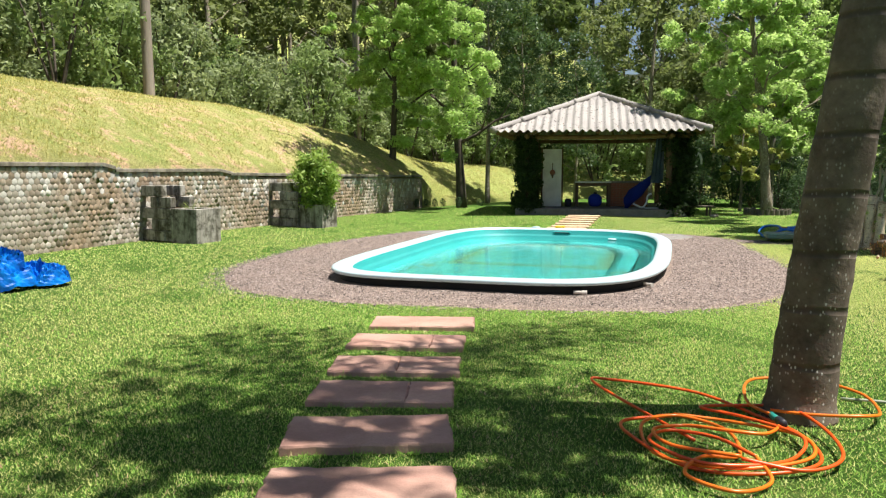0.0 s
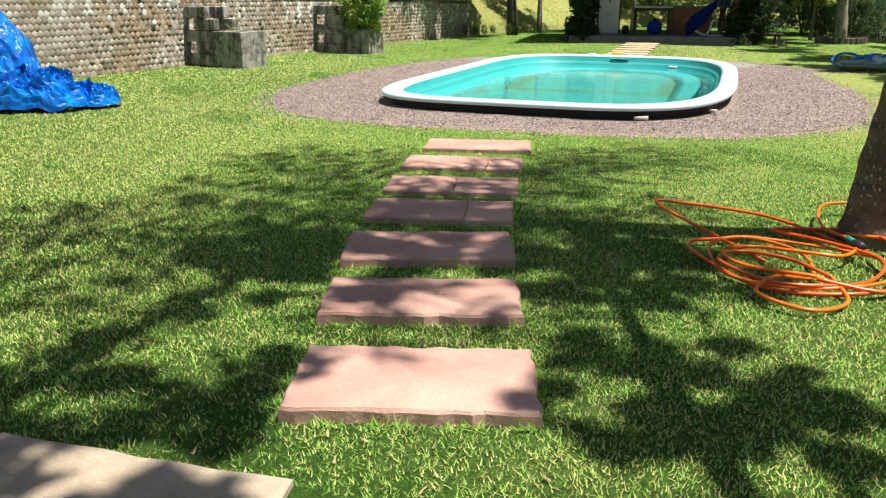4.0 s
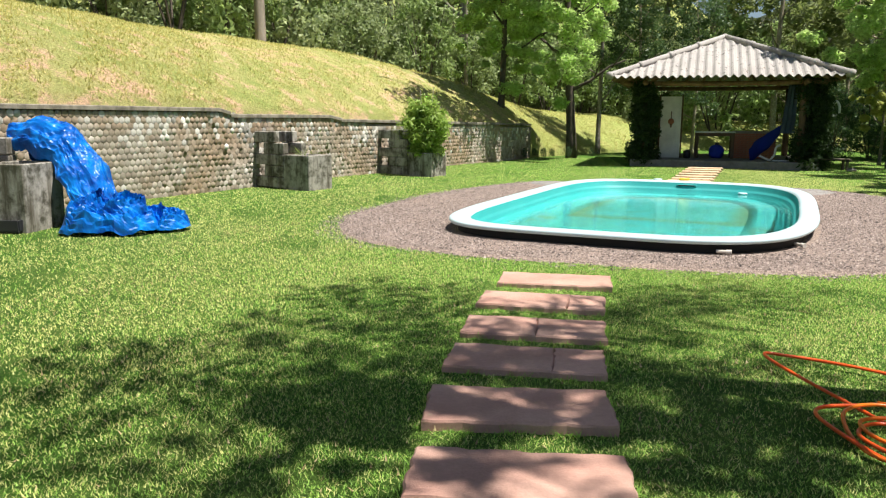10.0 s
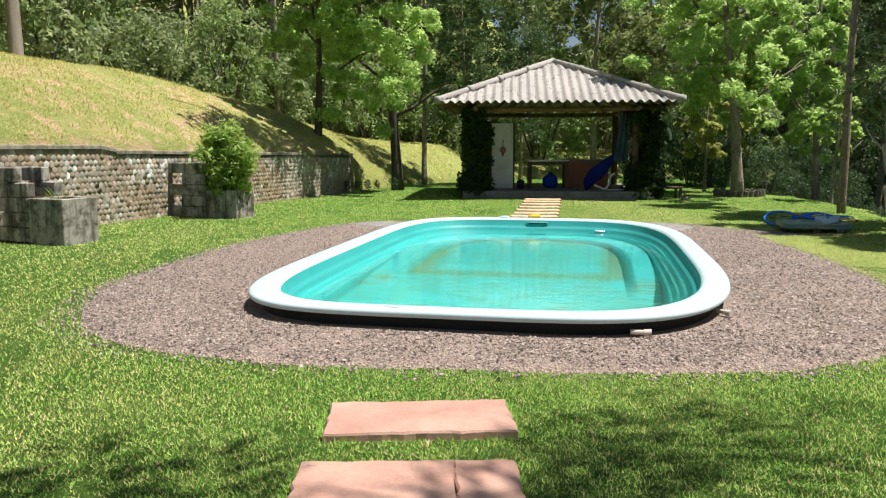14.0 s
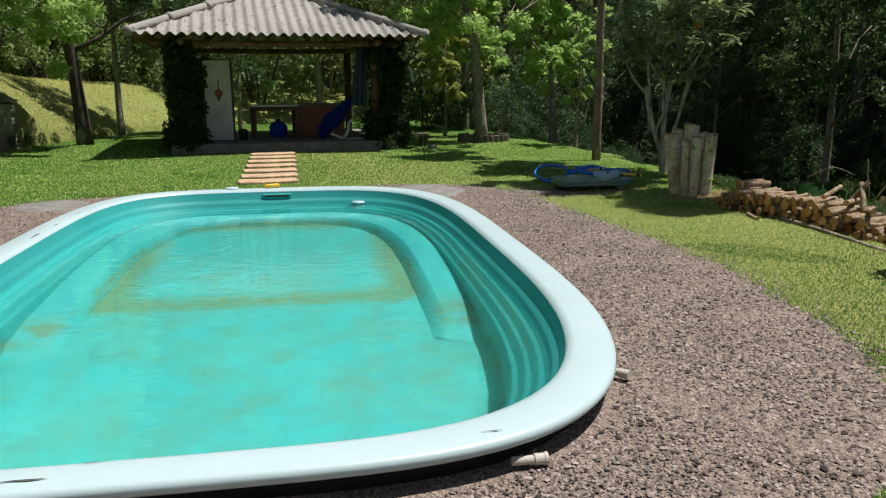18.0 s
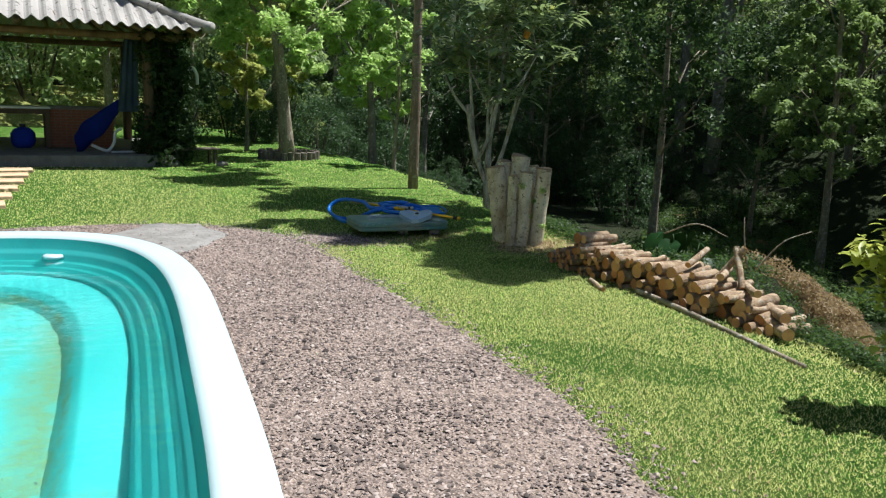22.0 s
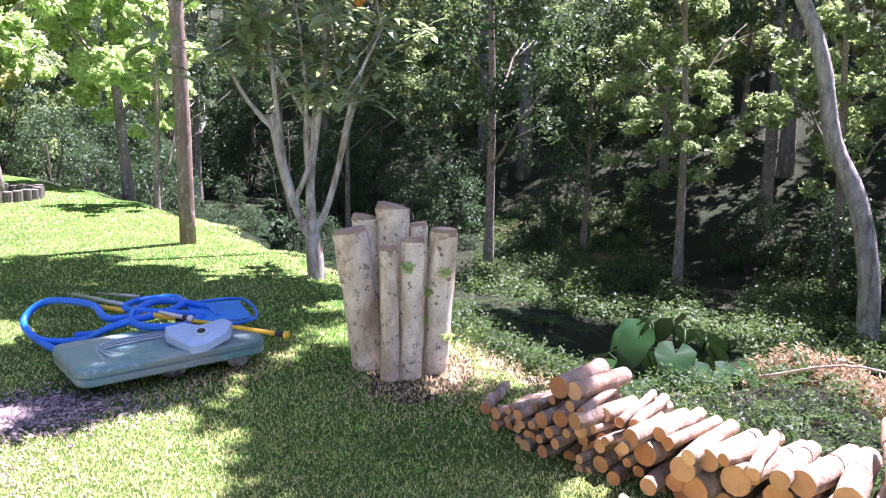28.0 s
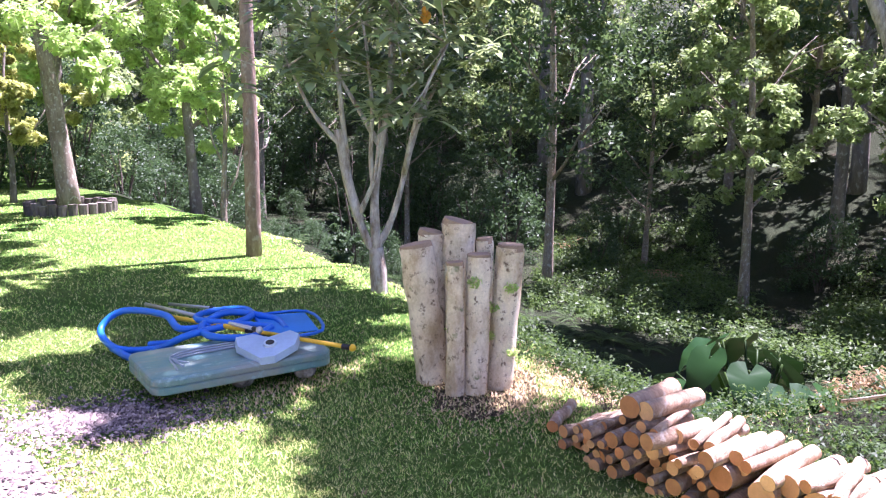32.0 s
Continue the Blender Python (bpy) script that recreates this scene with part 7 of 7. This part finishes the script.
bn = thing("low_bench", "low rough wooden bench beside the pavilion", "bench", (8.3, 25.15, 0), 8)
for k in range(3):
    bm = bmesh.new()
    box(bm, (1.1, 0.11, 0.035), pose(0, -0.13 + 0.13 * k, 0.33), 0.004)
    part("slat", bm, M_BARK_DARK, bn)
for x in (-0.45, 0.45):
    for y in (-0.12, 0.12):
        bm = bmesh.new()
        box(bm, (0.06, 0.06, 0.33), pose(x, y, 0.15), 0.004)
        part("leg", bm, M_BARK_DARK, bn)
# orange float at the pool's far rim
fl = thing("leaf_scoop", "small orange plastic float on the pool's rim", "pool float", (2.67, 17.42, 0.21), 10)
bm = bmesh.new()
tube(bm, [(-0.12, 0, 0.025), (-0.09, 0, 0.03), (0.09, 0, 0.03), (0.12, 0, 0.025)], [0.012, 0.028, 0.028, 0.012], 10)
part("body", bm, M_YEL, fl, smooth=True)
# dark post at the house's edge, where the walk begins
hp = thing("veranda_post", "dark brown varnished wooden veranda post", "post", (-1.02, 1.08, 0))
bm = bmesh.new()
box(bm, (0.14, 0.14, 3.2), pose(0, 0, 1.55), 0.01)
part("shaft", bm, M_POST, hp)
bm = bmesh.new()
box(bm, (0.2, 0.2, 0.12), pose(0, 0, 0.06), 0.012)
part("plinth", bm, M_PAVING, hp)


# paving before the house
def paving(points, seed):
    bm = bmesh.new()
    r = random.Random(seed)
    pts = []
    for (x0, y0), (x1, y1) in zip(points, points[1:] + points[:1]):
        n = max(2, int(math.hypot(x1 - x0, y1 - y0) / 0.12))
        for k in range(n):
            f = k / n
            pts.append((x0 + (x1 - x0) * f + r.uniform(-0.008, 0.008), y0 + (y1 - y0) * f + r.uniform(-0.008, 0.008)))
    top = [bm.verts.new((x, y, 0.035)) for x, y in pts]
    low = [bm.verts.new((x, y, -0.05)) for x, y in pts]
    for k in range(len(pts)):
        q = (k + 1) % len(pts)
        bm.faces.new((low[k], low[q], top[q], top[k]))
    bm.faces.new(top)
    bmesh.ops.recalc_face_normals(bm, faces=bm.faces)
    ob = tagged(part("paving_slab", bm, M_PAVING), "worn beige stone paving slab with grass in its joints", "paving slab", "house paving")


paving([(-1.68, 2.26), (-0.66, 2.06), (-0.74, 1.67), (-1.36, 1.80), (-1.62, 1.92)], 1)
paving([(-0.50, 1.94), (0.18, 1.70), (0.42, 1.58), (0.30, 0.9), (-0.65, 0.95), (-0.71, 1.60)], 2)
paving([(-1.38, 1.76), (-0.76, 1.63), (-0.70, 0.95), (-1.40, 0.95)], 3)
paving([(-2.6, 2.38), (-1.73, 2.28), (-1.66, 1.88), (-2.6, 1.95)], 4)

# ---- hexagonal blocks of the retaining wall ----
HEX = 0.069


def hex_ring(r, z):
    return [(r * math.cos(radians(60 * k + 30)), r * math.sin(radians(60 * k + 30)), z) for k in range(6)]


HV = np.array(hex_ring(HEX * 1.0, 0.0) + hex_ring(HEX * 0.985, 0.0035) + hex_ring(HEX * 0.93, 0.006))
HF = [(0, 1, 7, 6), (1, 2, 8, 7), (2, 3, 9, 8), (3, 4, 10, 9), (4, 5, 11, 10), (5, 0, 6, 11), (6, 7, 13, 12), (7, 8, 14, 13), (8, 9, 15, 14), (9, 10, 16, 15), (10, 11, 17, 16), (11, 6, 12, 17), (12, 13, 14, 15), (12, 15, 16, 17)]
hexes = []
for k in range(4):
    q = np.random.default_rng(k)
    hexes.append(fast("block", HV * np.array([1, 1, 1]) + q.normal(size=HV.shape) * 0.0016, HF))
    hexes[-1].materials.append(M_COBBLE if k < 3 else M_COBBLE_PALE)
lens = [0.0]
for a, b in zip(LINE[:WALL_N], LINE[1:WALL_N + 1]):
    lens.append(lens[-1] + (b - a).length)
total = lens[-1]


def wall_at(s):
    i = min(WALL_N - 1, max(0, int(np.searchsorted(lens, s) - 1)))
    f = (s - lens[i]) / (lens[i + 1] - lens[i])
    return LINE[i].lerp(LINE[i + 1], f), line_normal(i).lerp(line_normal(i + 1), f).normalized()


rest_v, rest_f = ([], []), ([], [])
stepx, stepz = HEX * 1.80, HEX * 1.57
near = 0
rw = np.random.default_rng(8)
row = 0
z = 0.02
while z < 1.6:
    s = (row % 2) * stepx / 2 + 1.0
    while s < total - 0.05:
        p, n = wall_at(s)
        if z < wall_top(p.y) - 0.125 and p.y > 6:
            out = 0.031 - rw.uniform(0, 0.004)
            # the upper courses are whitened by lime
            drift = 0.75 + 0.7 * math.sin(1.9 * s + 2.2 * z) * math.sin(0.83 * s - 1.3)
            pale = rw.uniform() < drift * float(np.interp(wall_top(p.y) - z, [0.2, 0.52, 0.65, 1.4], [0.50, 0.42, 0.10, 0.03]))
            tang = Vector((n.y, -n.x, 0))
            m = Matrix((tang.to_4d(), (0, 0, 1, 0), (-n).to_4d(), (0, 0, 0, 1))).transposed()
            m.translation = p + n * out + Vector((0, 0, z))
            m[3][3] = 1.0
            for j in range(3):
                m[3][j] = 0.0
            m = m @ Matrix.Rotation(rw.uniform(-0.12, 0.12), 4, "Z")
            if 12.2 < p.y < 14.2 and near < 300:
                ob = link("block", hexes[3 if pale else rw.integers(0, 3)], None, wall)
                ob.matrix_basis = m
                near += 1
            else:
                mm = np.array(m)
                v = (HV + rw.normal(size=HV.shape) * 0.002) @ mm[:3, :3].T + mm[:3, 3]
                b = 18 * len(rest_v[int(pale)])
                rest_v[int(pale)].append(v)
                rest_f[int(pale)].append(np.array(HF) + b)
        s += stepx
    row += 1
    z += stepz
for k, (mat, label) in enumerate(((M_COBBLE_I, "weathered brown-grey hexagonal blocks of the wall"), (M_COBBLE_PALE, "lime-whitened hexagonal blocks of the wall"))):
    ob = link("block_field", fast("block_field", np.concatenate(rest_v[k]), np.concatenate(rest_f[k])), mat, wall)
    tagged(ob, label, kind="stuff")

# ---- gravel stones ----
rg = np.random.default_rng(21)
n = 215000
x, y = rg.uniform(-3.6, 6.5, n), rg.uniform(8.0, 19.2, n)
# some stones stray over the edge into the grass
spread = 0.972 + 0.042 * np.abs(rg.normal(size=n))
keep = inside([(p.x, p.y) for p in outline], 1.4 + (x - 1.4) / spread, 13.4 + (y - 13.4) / spread) & ~in_pool(x, y, 0.02)
# thinner far from the walk
near_w = np.exp(-((np.clip(y - 9.5, 0, 20)) / 5.0)) + 0.35 + 0.4 * (x > 3.0)
keep &= rg.uniform(size=n) < near_w
x, y = x[keep], y[keep]
# a thin spill in the lawn beside the slab
a, r = rg.uniform(0, 6.28, 5200), np.abs(rg.normal(size=5200)) * 0.62
u, w = 0.62 * r * np.cos(a), 0.34 * r * np.sin(a)
x, y = np.concatenate([x, 6.66 + 0.80 * u + 0.6 * w]), np.concatenate([y, 16.40 - 0.6 * u + 0.80 * w])
n = len(x)
oct_v = np.array([(1, 0, 0), (0, 1, 0), (-1, 0, 0), (0, -1, 0), (0, 0, 1), (0, 0, -1)], float)
oct_f = np.array([(0, 1, 4), (1, 2, 4), (2, 3, 4), (3, 0, 4)])
size = rg.uniform(0.0055, 0.0118, n) * (1 + 0.25 * rg.normal(size=n).clip(-1, 2))
ax = rg.uniform(0.6, 1.5, (n, 3)) * size[:, None]
ax[:, 2] *= 0.75
jit = 1 + 0.3 * rg.normal(size=(n, 6, 1)).clip(-1.2, 1.2)
v = oct_v[None] * ax[:, None, :] * jit
w = rg.uniform(0, 6.28, n)
c, s = np.cos(w)[:, None], np.sin(w)[:, None]
v = np.stack([v[..., 0] * c - v[..., 1] * s + 0.3 * v[..., 2] * c, v[..., 0] * s + v[..., 1] * c, v[..., 2]], -1)
zz = 0.004 * rg.uniform(-1, 1, n) + land(x, y) + np.where(inside([(1.4 + (p.x - 1.4) * 0.985, 13.4 + (p.y - 13.4) * 0.985) for p in outline], x, y), 0.030, 0.004) + 0.3 * ax[:, 2]
v += np.stack([x, y, zz], -1)[:, None, :]
f = (oct_f[None] + 6 * np.arange(n)[:, None, None]).reshape(-1, 3)
tagged(link("gravel_stones", fast("gravel_stones", v.reshape(-1, 3), f), M_PEBBLE), "loose sharp grey-pink gravel stones", "gravel", kind="stuff")


# ---- grass ----
def grass(name, x, y, z, h, w, seed, mat, label):
    """Single bent blades, two triangles each."""
    r = np.random.default_rng(seed)
    n = len(x)
    a = r.uniform(0, 6.28, n)
    d = np.stack([np.cos(a), np.sin(a), np.zeros(n)], -1)
    s = np.stack([-d[:, 1], d[:, 0], np.zeros(n)], -1)
    hh = (h * r.uniform(0.5, 1.3, n))[:, None]
    ww = (w * r.uniform(0.7, 1.4, n))[:, None]
    p = np.stack([x, y, z], -1)
    up = np.array([0, 0, 1.0])
    lean = r.uniform(0.42, 1.4, n)[:, None]
    v = np.stack([p - s * ww, p + s * ww, p + d * hh * lean * 0.8 + up * hh * (1.05 - 0.45 * lean)], 1)
    me = fast(name, v.reshape(-1, 3), np.arange(3 * n).reshape(n, 3))
    return tagged(link(name, me, mat), label, "grass", kind="stuff")


rgr = np.random.default_rng(33)


STROLL = [(0.0, 0.3), (-0.5, 2.4), (-0.3, 5.0), (0.2, 6.8), (2.0, 8.6), (3.6, 10.2), (4.7, 12.3), (6.6, 14.2)]


def from_walk(x, y):
    """Metres from the line that is walked."""
    best = np.full(x.shape, 1e9)
    for (x0, y0), (x1, y1) in zip(STROLL, STROLL[1:]):
        f = np.clip(((x - x0) * (x1 - x0) + (y - y0) * (y1 - y0)) / ((x1 - x0) ** 2 + (y1 - y0) ** 2), 0, 1)
        best = np.minimum(best, np.hypot(x - x0 - f * (x1 - x0), y - y0 - f * (y1 - y0)))
    return best


def lawn_points(n, x0, x1, y0, y1, thin=None):
    x, y = rgr.uniform(x0, x1, n), rgr.uniform(y0, y1, n)
    if thin:
        k = rgr.uniform(size=n) < thin(from_walk(x, y))
        x, y = x[k], y[k]
        n = len(x)
    d = bank_far(x, y)
    wob = 0.10 * np.sin(x * 9 + y * 5) + 0.07 * np.sin(x * 21 - y * 17) + 0.12 * np.sin(x * 3.1 - y * 2.3)
    sp = 1.01 - 0.07 * np.abs(rgr.normal(size=n))
    k = ~inside([(p.x, p.y) for p in outline], 1.4 + (x + wob - 1.4) / sp, 13.4 + (y + wob - 13.4) / sp) & (d < 0.35)
    wx = np.interp(y, [q[1] for q in WALL], [q[0] for q in WALL])
    k &= x > wx - 0.02
    for sx, sy, sw, sd, rz, _ in STEPS:
        k &= ~((np.abs(x - sx) < sw / 2 - 0.01) & (np.abs(y - sy) < sd / 2 - 0.01))
    k &= ~((y < 2.05) & (x > -2.6) & (x < 0.4) & (y < 2.05 - 0.32 * np.clip(x + 0.66, 0, 5)))
    k &= ~((np.hypot((x - 8.4) / 0.75, (y - 14.95) / 0.6) < rgr.uniform(0.4, 1.2, n)) & (rgr.uniform(size=n) < 0.6))
    k &= ~((np.hypot((x - 6.66) / 0.5, (y - 16.4) / 0.36) < rgr.uniform(0.5, 1.2, n)) & (rgr.uniform(size=n) < 0.85))
    k &= ~((x > 2.25) & (x < 8.15) & (y > 25.4) & (y < 31.2))
    # worn spots
    t = np.sin(x * 1.7 + 0.6) * np.sin(y * 1.3 + 1.9) + 0.5 * np.sin(x * 4.1 + y * 2.3)
    k &= rgr.uniform(size=n) < np.where(t > 1.0, 0.45, 1.0)
    return x[k], y[k]


M_GRASS = leaf_material("lawn_blades", (0.075, 0.22, 0.022), (0.54, 0.79, 0.18), tint=(0.47, 0.78, 0.13), glow=0.42, rough=0.55)
M_GRASS_DRY_LIT = leaf_material("dry_sunlit_blades", (0.42, 0.47, 0.13), (0.90, 0.88, 0.38), tint=(0.80, 0.80, 0.28), glow=0.42, rough=0.6)
x, y = lawn_points(4700000, -8.8, 12.2, 1.5, 31.0, lambda d: 1 / (1 + (np.clip(d - 1.0, 0, 40) / 1.7) ** 1.75))
d = from_walk(x, y)
# pale blades for dry grass and sunlight, mostly along the bank and in drifts, lush ones elsewhere
t = 0.5 + 0.25 * np.sin(x * 1.3 + 0.5 * y) * np.sin(y * 0.9 - 0.3 * x) + 0.2 * np.sin(x * 3.7 - y * 2.9)
# fewer pale blades near the stump put its shade into the lawn's colour
bleached = rgr.uniform(size=len(x)) < np.clip(0.16 + 0.38 * t + 0.60 * step01(2.8, 5.0, x) * (1 - 0.9 * step01(6.0, 7.6, x) * step01(13.2, 14.4, y)) + 0.38 * step01(1.2, 4.2, -x), 0, 1)
for k, sd, mat, label in ((~bleached, 1, M_GRASS, "short mown green grass blades"), (bleached, 3, M_GRASS_DRY_LIT, "short dry yellow-green grass blades, paled for sunlight")):
    wide = 0.0029 + 0.00075 * np.clip(d[k] - 1.0, 0, 12)
    grass("lawn_grass", x[k], y[k], land(x[k], y[k]) - 0.004, 0.027 + 0.0012 * np.clip(d[k], 0, 12), wide, sd, mat, label)
# longer tufts along the slabs' edges
ex, ey = [], []
for sx, sy, sw, sd, rz, _ in STEPS:
    f = rgr.uniform(-0.5, 0.5, 900)
    side = rgr.integers(0, 4, 900)
    u = np.where(side < 2, f * sw, np.where(side == 2, -1, 1) * (sw / 2 + rgr.uniform(-0.005, 0.03, 900)))
    v = np.where(side < 2, np.where(side == 0, -1, 1) * (sd / 2 + rgr.uniform(-0.005, 0.03, 900)), f * sd)
    clump = np.sin(f * 23 + side * 2 + sx * 9) > -0.2
    a = radians(rz)
    ex.append((sx + u * math.cos(a) - v * math.sin(a))[clump])
    ey.append((sy + u * math.sin(a) + v * math.cos(a))[clump])
ex, ey = np.concatenate(ex), np.concatenate(ey)
grass("edge_grass", ex, ey, land(ex, ey) - 0.004, 0.062, 0.0034, 41, M_GRASS, "longer grass tufts along the edges of the stepping stones")
# dry straws and fallen leaf bits between the blades
x, y = lawn_points(42000, -4.5, 9.5, 2.0, 18.0)
t = np.sin(x * 2.1 + 0.4) * np.sin(y * 1.7) + 0.6 * np.sin(x * 5.3 - y * 3.1)
k = rgr.uniform(size=len(x)) < np.where(t > 0.5, 0.9, 0.25)
x, y = x[k], y[k]
# litter on the bare earth round the stump, the slab and down the bank
for cx_, cy_, sx_, sy_, n in ((8.5, 14.95, 0.34, 0.28, 2600), (9.1, 14.5, 0.35, 0.5, 2600), (7.75, 16.0, 0.4, 0.12, 700)):
    x, y = np.concatenate([x, rgr.normal(cx_, sx_, n)]), np.concatenate([y, rgr.normal(cy_, sy_, n)])
grass("dry_grass_bits", x, y, land(x, y) + 0.008, 0.03, 0.0045, 14, leaf_material("straw_bits", (0.30, 0.19, 0.09), (0.66, 0.52, 0.28), tint=(0.6, 0.5, 0.25), glow=0.2), "dry yellow grass and leaf bits in the lawn")
# coarse tufts on the slope
M_HAY = leaf_material("slope_blades", (0.25, 0.27, 0.06), (0.76, 0.64, 0.28), tint=(0.60, 0.58, 0.18), glow=0.35)
n = 150000
ii = rgr.uniform(15, len(LINE) - 2, n)
dd = rgr.uniform(0.2, 9.0, n)
i0 = ii.astype(int)
table = np.array([[tuple(on_slope(i, d)) for d in np.linspace(0.2, 9.0, 45)] for i in range(len(LINE))])
fj = (dd - 0.2) / 8.8 * 44
j0 = np.clip(fj.astype(int), 0, 43)
fi, fj = (ii - i0)[:, None], (fj - j0)[:, None]
p = (table[i0, j0] * (1 - fi) + table[i0 + 1, j0] * fi) * (1 - fj) + (table[i0, j0 + 1] * (1 - fi) + table[i0 + 1, j0 + 1] * fi) * fj
t = np.sin(p[:, 0] * 1.1) * np.sin(p[:, 1] * 0.9 + 1) + 0.6 * np.sin(p[:, 0] * 2.7 + p[:, 1] * 1.9)
p = p[(rgr.uniform(size=n) < np.where(t > 0.55, 0.25, 1.0))]
grass("slope_grass", p[:, 0], p[:, 1], p[:, 2] - 0.01, 0.085, 0.012, 9, M_HAY, "dry yellow-green grass tufts on the slope")
